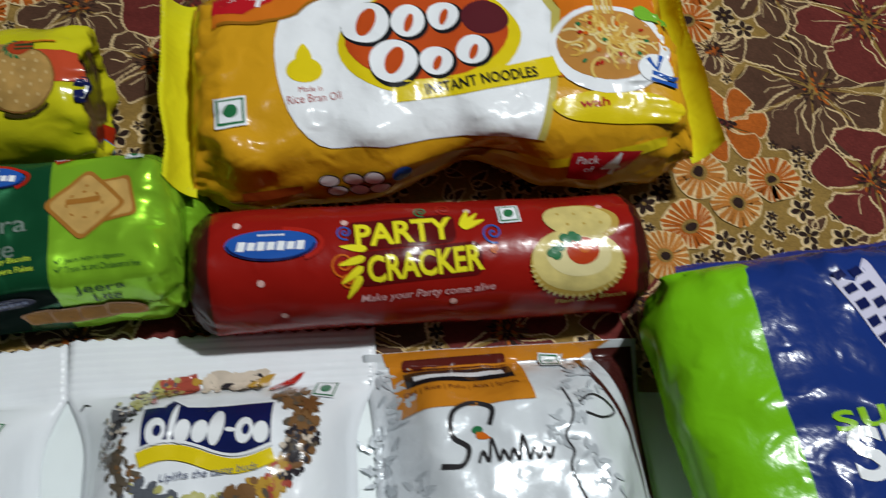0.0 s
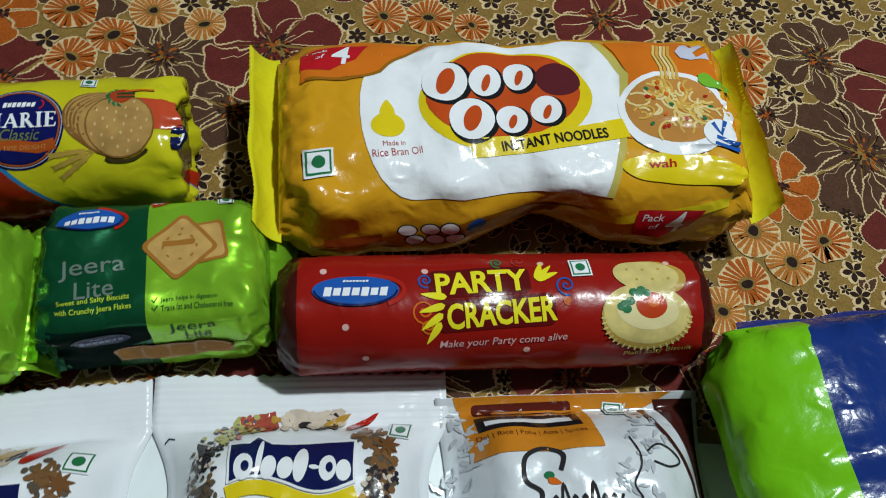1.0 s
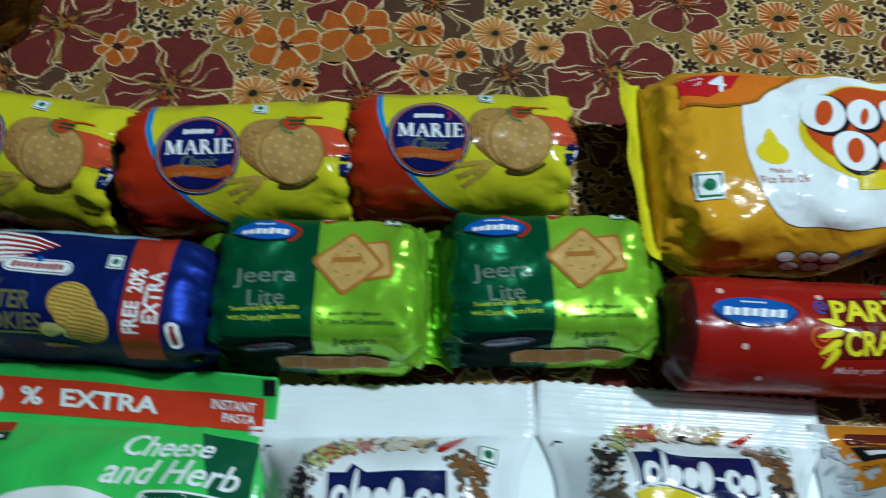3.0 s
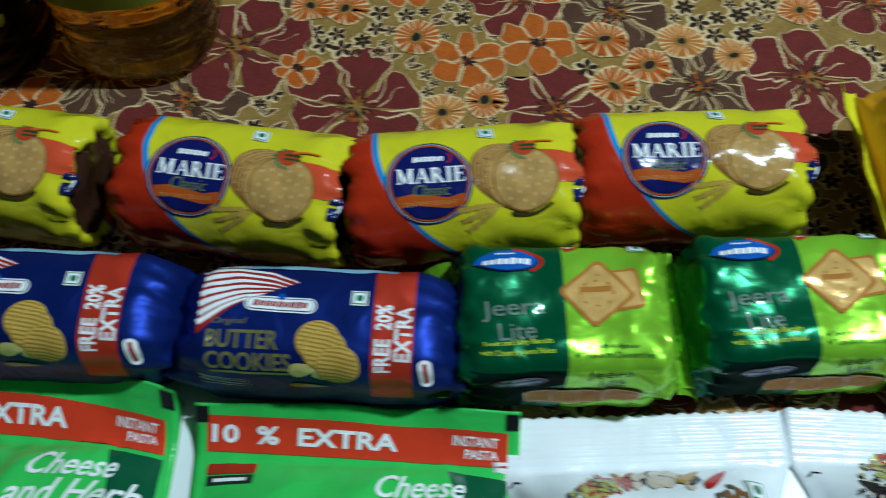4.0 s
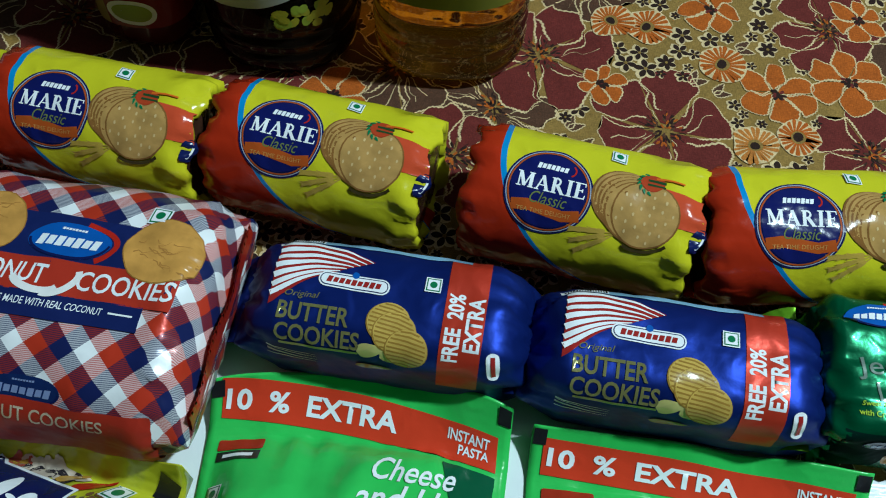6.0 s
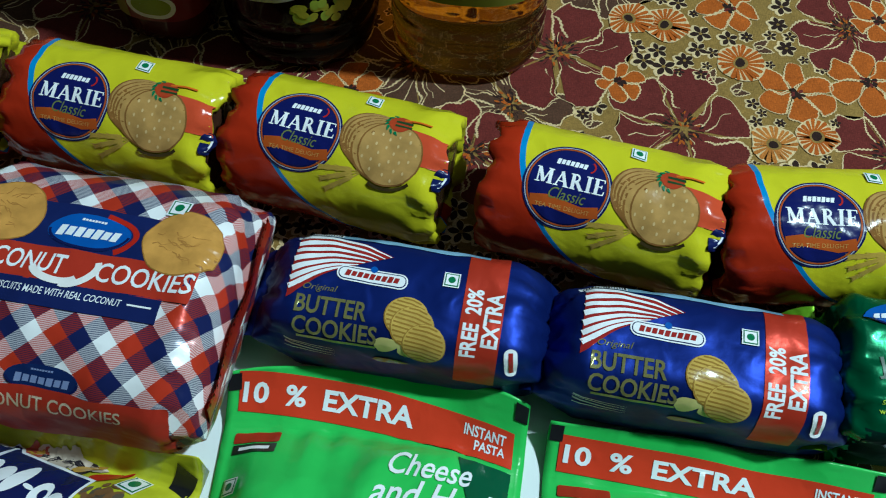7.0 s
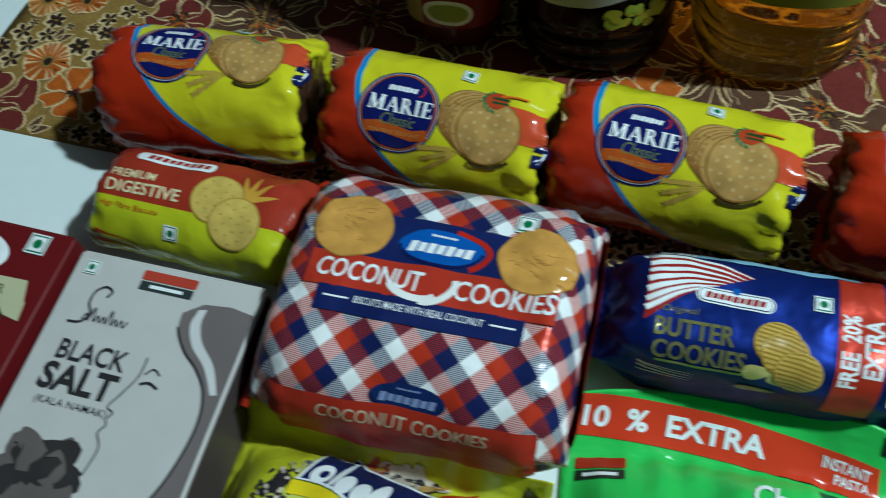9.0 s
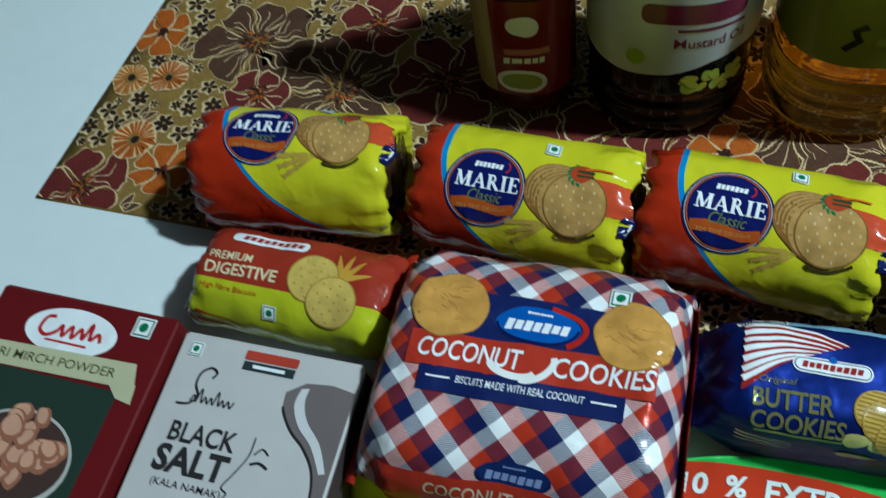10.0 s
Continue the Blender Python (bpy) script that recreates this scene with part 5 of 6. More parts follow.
    p.add(put(poly([(-0.008, 0.006), (-0.005, 0.006), (-0.005, -0.001), (-0.0015, -0.001), (-0.0015, 0.006), (0.0015, 0.006), (0.0015, -0.001), (0.005, -0.001), (0.005, 0.006), (0.008, 0.006), (0.006, -0.005), (0.002, -0.010), (-0.003, -0.010), (-0.006, -0.005)]), 0.1050, 0.0345, -70), film("fork_print", (0.55, 0.55, 0.66)), 7)
    p.done("printed_fork", t, "pale printed fork")
    p = Print(sh, base=0.0006)
    p.add(put(ellipse(0.009, 0.008), 0.106, -0.023), INK, 7).add(put(rect(0.014, 0.0022), 0.109, -0.031, -18), BLUE, 8).add(put(rect(0.013, 0.0022), 0.110, -0.0275, -18), BLUE, 8).add(put(stroke([(-0.003, 0.004), (0.001, -0.003), (0.004, 0.005)], 0.0024), 0.106, -0.021), BLUE, 8)
    p.done("corner_badge", t, "white badge with a blue tick")
    p = Print(sh, base=0.0006)
    p.add(put(petal(0.020, 0.0105), 0.103, 0.016, -35), film("leaf_print", (0.16, 0.42, 0.03)), 9)
    p.done("leaf_tag", t, "green leaf-shaped tag")
    p = Print(sh, base=0.0006)
    p.add(put(words("wah", 0.015, 0.0045, 0.02), 0.072, -0.0395, -2), RED, 4)
    p.done("small_lettering", t, "small red lettering")
    p = Print(sh, base=0.0006)
    p.add(stroke([(-0.05, -0.078), (-0.03, -0.074), (0.0, -0.073), (0.02, -0.077)], 0.014), film("amber_dark_print", (0, 0, 0)), 1)
    p.add(stroke([(-0.112, -0.090), (-0.06, -0.092), (0.0, -0.076), (0.05, -0.072), (0.11, -0.062)], 0.006), YELLOW, 0)
    for x, y in ((-0.062, -0.073), (-0.050, -0.072), (-0.040, -0.071), (-0.058, -0.081), (-0.047, -0.080), (-0.037, -0.079)):
        p.add(put(ellipse(0.0055, 0.0045), x, y), BLACK, 3).add(put(ellipse(0.0047, 0.0038), x, y), INK, 4)
    p.add(put(ellipse(0.005), -0.026, -0.072), BLUE, 4).add(put(rect(0.03, 0.006), -0.09, -0.079, 2), film("rust_print", (0.34, 0.06, 0.01)), 2)
    p.done("front_print", t, "second smaller emblem on the front")
    mark(sh, t, -0.1060, -0.0330, 0.0150, 0)
    return t


ob = noodle_pack()
ob.matrix_basis = pose(0.1430, 0.4400, 0.0355, 0, 0, 5.6)


# ---- checked coconut cookie packet ----
def coconut_packet():
    t = thing("coconut_cookie_packet", "plump red, white and navy checked coconut cookie packet", "biscuits")
    sh = Wrap(0.122, 0.127, 0.070, 2.8, [(0, 1, 1), (0.006, 0.9, 0.98), (0.011, 0.62, 0.97), (0.014, 0.3, 0.96), (0.015, 0.03, 0.95)], amp=0.0015, fold=0.005, seed=41, freq=34, under=-0.08)
    sh.mesh("wrapper", gingham("gingham_wrapper", 0.0081), t)
    seal = film("coconut_seal", (0.55, 0.032, 0.014), rough=0.3, metal=0.35, crinkle=0.5)
    fin(t, sh, 0.0735, 0.007, seal, seed=9, lift=0.017, width=0.108)
    fin(t, sh, -0.0740, 0.012, seal, seed=11, lift=-0.012, width=0.130)
    red, navy = film("coconut_red_print", (0.46, 0.036, 0.018), rough=0.3, metal=0.12, crinkle=0.42), film("coconut_navy_print", (0.010, 0.018, 0.10), rough=0.3, metal=0.12, crinkle=0.42)
    p = Print(sh, base=0.0006)
    p.add(put(rect(0.112, 0.0345), 0.002, 0.0135), navy, 0).add(put(rect(0.116, 0.0175), 0.002, -0.0025), red, 1).add(put(rect(0.096, 0.0125), 0.0, -0.0170), navy, 1)
    banner = p.done("printed_banner", t, "navy and red printed banner")
    oval_badge(sh, t, 0.003, 0.0165, 0.0205, 0.0098, -1)
    p = Print(sh, base=0.0006)
    p.add(put(words("COCONUT", 0.0500, 0.0098, 0.012, 0.12), -0.0260, -0.0020), INK, 3).add(put(words("COOKIES", 0.0460, 0.0098, 0.012, 0.12), 0.0365, -0.0022), INK, 3)
    p.done("lettering", banner, "white slanting capitals")
    p = Print(sh, base=0.0006)
    p.add(put(words("BISCUITS MADE WITH REAL COCONUT", 0.0600, 0.0036, 0.004, 0.12), 0.000, -0.0160), INK, 3)
    for s in (-1, 1):
        p.add(put(rect(0.0115, 0.0009), s * 0.0385, -0.0160), INK, 3)
    p.done("small_lettering", banner, "small white capitals")
    for cu, cv in ((-0.0410, 0.0215), (0.0480, 0.0190)):
        p = Print(sh, base=0.0006)
        p.add(put(wobble(ellipse(0.0186, n=36), 0.0016, cu * 99), cu, cv), film("cookie_rim_print", (0.34, 0.16, 0.035)), 4)
        p.add(put(wobble(ellipse(0.0180, n=36), 0.0016, cu * 99), cu, cv), film("golden_cookie_print", (0.54, 0.27, 0.06), vary=0.45, scale=2.5), 5)
        rn = random.Random(int(cu * 1000))
        for k in range(16):
            a, d = rn.uniform(0, 360), rn.uniform(0.001, 0.012)
            pts = [(0.0022 * i, 0.0012 * rn.uniform(-1, 1)) for i in range(rn.randint(3, 5))]
            p.add(put(stroke(pts, 0.0006, True), cu + d * math.cos(radians(a)) - 0.003, cv + d * math.sin(radians(a)), rn.uniform(-40, 40)), film("cookie_crack_print", (0.38, 0.175, 0.040)), 6)
        p.done("printed_cookie", t, "round cracked golden cookie")
    p = Print(sh, base=0.0006)
    fl = film("flake_print", (0.78, 0.76, 0.74))
    p.add(put(arc(0.011, 0.005, 190, 345, 0.0034), -0.0050, -0.0050, -6), fl, 4).add(put(arc(0.010, 0.006, 200, 350, 0.0032), 0.0050, -0.0035, 40), fl, 5)
    p.done("printed_coconut", t, "white coconut shavings")
    # Front band, lettering and badge are dimmed; the front's shade is in their colours.
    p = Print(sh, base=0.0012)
    p.add(put(rect(0.124, 0.060), 0.0, -0.0900), film("shaded_red_print", (0.36, 0.026, 0.013), rough=0.4, coat=0.0, spec=0.15), 0).add(put(words("COCONUT COOKIES", 0.078, 0.0068, 0.008, 0.12), 0.002, -0.0672), film("shaded_cream_print", (0.55, 0.42, 0.30)), 2)
    p.done("front_band", t, "red band with pale lettering, toned as if shaded")
    oval_badge(sh, t, 0.004, -0.0560, 0.0175, 0.0068, 0, swoosh=False, label="second blue badge low on the front, coloured as in shade", ground=film("shaded_navy_print", (0.008, 0.02, 0.09)), pale=film("shaded_blue_print", (0.20, 0.25, 0.45)))
    mark(sh, t, 0.0390, 0.0385, 0.0098, -2)
    return t


ob = coconut_packet()
ob.matrix_basis = pose(-0.5625, 0.2760, 0.0358, 0, 0, 3.0)


# ---- digestive roll ----
def digestive_packet():
    t = thing("digestive_packet", "red and lime roll of digestive biscuits", "biscuits")
    sh = Wrap(0.102, 0.058, 0.052, 2.4, FIN_ENDS, amp=0.0008, fold=0.004, seed=51)
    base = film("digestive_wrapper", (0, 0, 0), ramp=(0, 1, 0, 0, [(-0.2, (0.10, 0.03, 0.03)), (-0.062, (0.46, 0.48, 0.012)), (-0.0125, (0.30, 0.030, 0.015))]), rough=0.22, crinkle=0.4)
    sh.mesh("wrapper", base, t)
    fin(t, sh, -0.0600, 0.009, film("digestive_seal", (0.36, 0.40, 0.012)), seed=13, lift=-0.006, width=0.05)
    fin(t, sh, 0.0600, 0.009, film("digestive_seal", (0, 0, 0)), seed=14, lift=-0.004, width=0.05)
    p = Print(sh)
    p.add(put(rect(0.046, 0.0075, 0.0035), -0.0170, 0.0155), INK, 1)
    blocks(p, film("stripe_red_print", (0, 0, 0)), -0.0155, 0.0155, 0.037, 0.0040, 9, 0, 2)
    p.done("badge", t, "white rounded maker's badge with a red bar")
    p = Print(sh)
    p.add(put(words("PREMIUM", 0.0255, 0.0046, 0.012), -0.0350, 0.0015, 1), CREAM, 1).add(put(words("DIGESTIVE", 0.0430, 0.0068, 0.02), -0.0265, -0.0060, 1), CREAM, 1)
    p.add(put(words("High Fibre Biscuits", 0.0340, 0.0034), -0.0310, -0.0170, 0), RED, 1)
    p.done("lettering", t, "cream and red lettering")
    for cu, cv, lay in ((0.0150, -0.0020, 1), (0.0285, -0.0135, 5)):
        p = Print(sh)
        p.add(put(ellipse(0.0142), cu, cv), film("digestive_edge_print", (0.36, 0.22, 0.04)), lay).add(put(ellipse(0.0134), cu, cv), film("digestive_print", (0.54, 0.38, 0.09), vary=0.4, scale=3.0), lay + 1)
        for k in range(16):
            a, d = k * 137.5, 0.0115 * math.sqrt((k + 0.5) / 16)
            p.add(put(ellipse(0.0006, n=6), cu + d * math.cos(radians(a)), cv + d * math.sin(radians(a))), film("digestive_edge_print", (0, 0, 0)), lay + 2)
        p.done("printed_biscuit", t, "round wheat biscuit")
    p = Print(sh)
    for k in range(5):
        p.add(put(petal(0.017, 0.0034), 0.0300, 0.0000, 20 + 30 * k), film("straw_bright_print", (0.55, 0.30, 0.04)), 0)
    p.done("printed_wheat", t, "orange wheat ears")
    p = Print(sh)
    for k in range(4):
        p.add(stroke([(-0.051, -0.0330 - 0.003 * k), (-0.035, -0.0345 - 0.003 * k), (-0.015, -0.0420 - 0.002 * k)], 0.0014, True), INK if k % 2 else film("stripe_red_print", (0, 0, 0)), 1)
    p.done("printed_stripes", t, "thin flowing stripes")
    mark(sh, t, -0.0050, -0.0255, 0.0080)
    return t


ob = digestive_packet()
ob.matrix_basis = pose(-0.701, 0.3050, 0.0263, 0, 0, 0.5)


# ---- cartons ----
def carton(name, label, w, l, h, colour, side):
    """A folded card box lying on its back: body with rounded folds, tuck flap seam at the head end."""
    t = thing(name, label, "box")
    bm = bmesh.new()
    bmesh.ops.create_cube(bm, size=1.0)
    bmesh.ops.scale(bm, vec=(w, l, h), verts=bm.verts)
    bmesh.ops.translate(bm, vec=(0, 0, h / 2), verts=bm.verts)
    bmesh.ops.bevel(bm, geom=bm.edges[:], offset=0.0012, segments=3, affect="EDGES", profile=0.5)
    part("body", bm, colour, t)
    bm = bmesh.new()
    bmesh.ops.create_cube(bm, size=1.0)
    bmesh.ops.scale(bm, vec=(w * 0.97, 0.0008, h * 0.94), verts=bm.verts)
    bmesh.ops.translate(bm, vec=(0, l / 2 + 0.0003, h / 2 + 0.0006), verts=bm.verts)
    part("tuck_flap", bm, side, t)
    return t, Flat(h)


card_red = film("carton_red", (0.125, 0.008, 0.010), rough=0.35, crinkle=0.04, coat=0.15)
t, top = carton("chilli_powder_box", "dark red carton of chilli powder lying flat", 0.112, 0.16, 0.048, card_red, card_red)
t.matrix_basis = pose(-0.806, 0.184, 0.0, 0, 0, 0.8)
O = (-0.056, 0.080)
p = Print(top)
p.add(put(ellipse(0.0285, 0.0135, 40), O[0] + 0.054, O[1] - 0.0192), INK, 1)
p.add(put(stroke(eased([(-0.0125, 0.0075), (-0.0175, 0.0060), (-0.0190, -0.0010), (-0.0140, -0.0040), (-0.0085, -0.0010), (-0.0060, 0.0030), (-0.0040, -0.0030), (0.0000, 0.0035), (0.0020, -0.0030), (0.0060, 0.0030), (0.0085, -0.0025), (0.0115, 0.0070), (0.0130, -0.0020), (0.0170, 0.0020), (0.0195, -0.0025)], 5), 0.0021), O[0] + 0.054, O[1] - 0.0195), film("signature_red", (0.45, 0.02, 0.02), crinkle=0.04), 2)
p.add(put(rect(0.026, 0.0013), O[0] + 0.054, O[1] - 0.0258), film("signature_red", (0, 0, 0)), 2)
p.done("badge", t, "white oval maker's badge with a red stroke")
p = Print(top)
olive = film("ribbon_print", (0.50, 0.48, 0.30), crinkle=0.04)
p.add(poly([(-0.055, 0.0480), (0.044, 0.0515), (0.0485, 0.0380), (0.034, 0.0375), (-0.055, 0.0350)]), olive, 2)
p.add(poly([(0.034, 0.0375), (0.0485, 0.0405), (0.0500, 0.0300), (0.0405, 0.0315)]), olive, 1)
p.add(put(words("MIRI MIRCH POWDER", 0.080, 0.0052, 0.006), -0.0055, 0.0432, 1.5), film("olive_text_print", (0.06, 0.07, 0.02), crinkle=0.04), 3)
p.done("ribbon", t, "pale ribbon with dark lettering")
p = Print(top)
p.add(put(rect(0.096, 0.115), -0.0075, -0.0225), film("panel_green_print", (0.022, 0.040, 0.030), crinkle=0.04, rough=0.35), 0)
green_panel = p.done("green_panel", t, "dark green printed panel")
p = Print(top)
p.add(put(ellipse(0.034, 0.026, 36), 0.0000, -0.010), film("bowl_print", (0.46, 0.44, 0.40), crinkle=0.04), 1).add(put(ellipse(0.032, 0.0235, 36), 0.0, -0.009), film("bowl_dark_print", (0.06, 0.035, 0.03), crinkle=0.04), 2)
rn = random.Random(5)
p.done("printed_bowl", green_panel, "printed white bowl")
for k in range(26):
    a, d = rn.uniform(0, 360), 0.024 * math.sqrt(rn.random())
    x, y = d * math.cos(radians(a)), -0.003 + 0.72 * d * math.sin(radians(a))
    p = Print(top)
    p.add(put(wobble(ellipse(0.0066, 0.0056, 12), 0.003, k), x, y, a), film("nut_dark_print", (0.30, 0.12, 0.07), crinkle=0.05), 3 + 0.3 * k)
    p.add(put(wobble(ellipse(0.0050, 0.0040, 12), 0.003, k), x - 0.0006, y + 0.0010, a), film("nut_print", (0.56, 0.30, 0.20), crinkle=0.05, vary=0.3), 3.2 + 0.3 * k)
    p.done("printed_lump", green_panel)
p = Print(top)
p.add(put(ellipse(0.020, 0.011), 0.002, -0.052), film("powder_print", (0.36, 0.05, 0.035), crinkle=0.05, vary=0.3), 3).add(put(ellipse(0.024, 0.014), 0.002, -0.054), film("bowl_print", (0, 0, 0)), 2)
p.done("printed_saucer", green_panel, "small saucer of red powder")
mark(top, t, O[0] + 0.0946, O[1] - 0.0083, 0.0115)

card_grey = film("carton_grey", (0.52, 0.49, 0.48), rough=0.34, crinkle=0.04, coat=0.2)
t, top = carton("black_salt_box", "pale grey carton of black salt lying flat", 0.103, 0.155, 0.043, card_grey, card_grey)
t.matrix_basis = pose(-0.6935, 0.1855, 0.0, 0, 0, 1.8)
O = (-0.0515, 0.0775)
p = Print(top)
p.add(put(rect(0.030, 0.0052, 0.001), O[0] + 0.053, O[1] - 0.0060), film("brand_red_print", (0.42, 0.05, 0.03), crinkle=0.04), 1).add(put(rect(0.029, 0.0048), O[0] + 0.053, O[1] - 0.0118), film("brand_black_print", (0.03, 0.04, 0.04), crinkle=0.04), 1)
p.add(put(rect(0.018, 0.0018), O[0] + 0.053, O[1] - 0.0118), INK, 2)
p.done("maker_mark", t, "small red and black maker's block")
p = Print(top)
ink = film("charcoal_print", (0.028, 0.026, 0.028), crinkle=0.04)
hook = eased([(0.0045, 0.0050), (0.0060, 0.0085), (0.0020, 0.0105), (-0.0025, 0.0070), (-0.0030, 0.0005), (0.0000, -0.0050), (-0.0030, -0.0100), (-0.0100, -0.0110)])
p.add(put(stroke(hook, 0.0013), O[0] + 0.0205, O[1] - 0.0275), ink, 1)
p.add(put(stroke(eased([(-0.003 + 0.0016 * i, -0.0075 + (0.0024 if i % 2 else -0.0012) + (0.004 if i in (3, 9) else 0)) for i in range(16)], 4), 0.0009), O[0] + 0.0205, O[1] - 0.0275), ink, 1)
p.done("maker_flourish", t, "dark pen flourish")
p = Print(top)
p.add(put(words("BLACK", 0.0370, 0.0105, 0.02), O[0] + 0.0320, O[1] - 0.0525), ink, 1).add(put(words("SALT", 0.0400, 0.0140, 0.035), O[0] + 0.0310, O[1] - 0.0665), ink, 1)
p.add(put(words("(KALA NAMAK)", 0.0380, 0.0048, 0.004), O[0] + 0.0330, O[1] - 0.0790), ink, 1)
p.done("lettering", t, "bold charcoal lettering")
p = Print(top)
taupe = film("taupe_print", (0.16, 0.13, 0.13), crinkle=0.04)
bay = eased([(0.0150, 0.0560), (0.0165, 0.0470), (0.0240, 0.0370), (0.0330, 0.0300), (0.0410, 0.0200), (0.0445, 0.0060), (0.0430, -0.0120), (0.0380, -0.0300), (0.0280, -0.0470), (0.0140, -0.0580), (-0.0060, -0.0640)])
p.add(poly(bay + [(0.0505, -0.0640), (0.0505, 0.0620), (0.0380, 0.0640), (0.0240, 0.0625)]), taupe, 1)
p.add(stroke(bay[6:], 0.0011), ink, 3)
p.add(poly(eased([(0.0225, 0.0590), (0.0215, 0.0500), (0.0270, 0.0400), (0.0370, 0.0310), (0.0450, 0.0190)]) + eased([(0.0480, 0.0200), (0.0410, 0.0330), (0.0310, 0.0430), (0.0265, 0.0520), (0.0265, 0.0600)])), film("pale_grey_print", (0.6, 0.58, 0.58), crinkle=0.04), 3)
p.done("printed_swirl", t, "dark flowing swirl")
bm = bmesh.new()
bmesh.ops.create_cube(bm, size=1.0)
bmesh.ops.scale(bm, vec=(0.0008, 0.150, 0.039), verts=bm.verts)
bmesh.ops.translate(bm, vec=(0.0517, 0.0, 0.0215), verts=bm.verts)
part("side_panel", bm, film("umber_card", (0.060, 0.045, 0.045), rough=0.4, crinkle=0.04), t, "dark brown side panel")
p = Print(top)
p.add(stroke(eased([(0.0080, 0.0300), (0.0075, 0.0200), (0.0030, 0.0100), (-0.0005, 0.0030), (0.0030, 0.0005), (0.0015, -0.0030), (0.0025, -0.0060), (0.0005, -0.0100), (0.0040, -0.0170), (0.0020, -0.0300)]), 0.0008), ink, 1)
p.add(stroke(eased([(0.0100, 0.0215), (0.0135, 0.0250), (0.0175, 0.0225)]), 0.0009), ink, 1).add(stroke(eased([(0.0095, 0.0165), (0.0140, 0.0180), (0.0190, 0.0160)]), 0.0014), ink, 1)
p.done("printed_line", t, "thin pen lines")
for k in range(22):
    a, d = rn.uniform(0, 360), 0.018 * math.sqrt(rn.random())
    Print(top).add(put(wobble(ellipse(0.0085, 0.0065, 10), 0.006, k), -0.022 + d * math.cos(radians(a)), -0.034 + 0.8 * d * math.sin(radians(a)), a), film("rock_dark_print" if k % 2 else "rock_print", (0.035, 0.03, 0.03) if k % 2 else (0.12, 0.10, 0.095), crinkle=0.05, vary=0.3), 1 + 0.25 * k).done("printed_rock", t)
mark(top, t, O[0] + 0.0100, O[1] - 0.0083, 0.0075)


# ---- pasta pouches ----
def pasta_pouch(seed, w, T, amp, waist, bow, lean=1.0):
    t = thing("pasta_pouch", "green pouch of instant pasta with a red banner", "pasta", "green pasta pouches")
    sh = Pouch(w, 0.205, T, side=0.006, head=0.024, ramp=0.045, amp=amp, seed=seed, curl=0.015, ridge=0.0001, waist=waist, freq=26, bow=bow)
    green = film("pasta_wrapper", (0.062, 0.50, 0.088), rough=0.24, crinkle=0.34, coat=0.25)
    sh.mesh("pouch_body", green, t)
    h, k = 0.1025, w / 0.162
    p = Print(sh, base=0.0006)
    red = film("pasta_red_print", (0.58, 0.045, 0.016), crinkle=0.3)
    p.add(poly([(0.006 - w / 2, h - 0.0062 + 0.0047 * lean), (w / 2 - 0.006, h - 0.0062 - 0.0047 * lean), (w / 2 - 0.006, h - 0.0218 - 0.0050 * lean), (0.006 - w / 2, h - 0.0218 + 0.0050 * lean)]), red, 0)
    banner = p.done("banner", t, "red banner under the head seal")
    p = Print(sh, base=0.0006)
    p.add(put(words("10  %  EXTRA", 0.0930 * k, 0.0080, 0.03), -0.0260 * k, h - 0.0136 + 0.0018 * lean, -3.6 * lean), INK, 5)
    p.done("banner_lettering", banner, "bold white lettering")
    p = Print(sh, base=0.0006)
    p.add(put(words("INSTANT", 0.0225 * k, 0.0044, 0.02), 0.0590 * k, h - 0.0108 - 0.0035 * lean, -3.6 * lean), INK, 5).add(put(words("PASTA", 0.0165 * k, 0.0044, 0.02), 0.0620 * k, h - 0.0165 - 0.0035 * lean, -3.6 * lean), INK, 5)
    p.done("banner_note", banner, "small white capitals")
    p = Print(sh, base=0.0006)
    dk = film("pasta_dark_print", (0.010, 0.085, 0.038), crinkle=0.3)
    p.add(poly([(0.046 * k, h - 0.028), (w / 2 - 0.006, h - 0.0305), (w / 2 - 0.006, h - 0.12), (0.066 * k, h - 0.12), (0.060 * k, h - 0.07)]), dk, 0)
    p.done("dark_corner", t, "dark green corner panel")
    p = Print(sh, base=0.0006)
    p.add(poly([(w / 2 - 0.007, h - 0.001), (w / 2 - 0.0005, h - 0.001), (w / 2 - 0.0005, h - 0.007), (w / 2 - 0.007, h - 0.007)]), BLACK, 1)
    p.done("tear_mark", t, "black tear mark")
    p = Print(sh, base=0.0006)
    p.add(poly([(0.0005 - w / 2, h - 0.001), (0.007 - w / 2, h - 0.001), (0.007 - w / 2, h - 0.007), (0.0005 - w / 2, h - 0.007)]), BLACK, 1)
    p.done("tear_mark", t, "black tear mark")
    p = Print(sh, base=0.0006)
    p.add(put(rect(0.0250 * k, 0.0055, 0.001), -0.0610 * k, h - 0.0290), film("pasta_brand_red", (0.34, 0.03, 0.012), crinkle=0.3), 1).add(put(rect(0.0240 * k, 0.0048), -0.0610 * k, h - 0.0350), film("pasta_brand_dark", (0.02, 0.03, 0.02), crinkle=0.3), 1)
    p.add(put(rect(0.0170 * k, 0.0018), -0.0610 * k, h - 0.0350), INK, 2)
    p.done("maker_mark", t, "small red and black maker's block")
    p = Print(sh, base=0.0006)
    p.add(put(words("Cheese", 0.0430 * k, 0.0120, 0.012, 0.35), 0.0330 * k, h - 0.0375, 1), INK, 2)
    p.add(put(words("and Herb", 0.0640 * k, 0.0135, 0.012, 0.35), 0.0370 * k, h - 0.0520, 1), INK, 2)
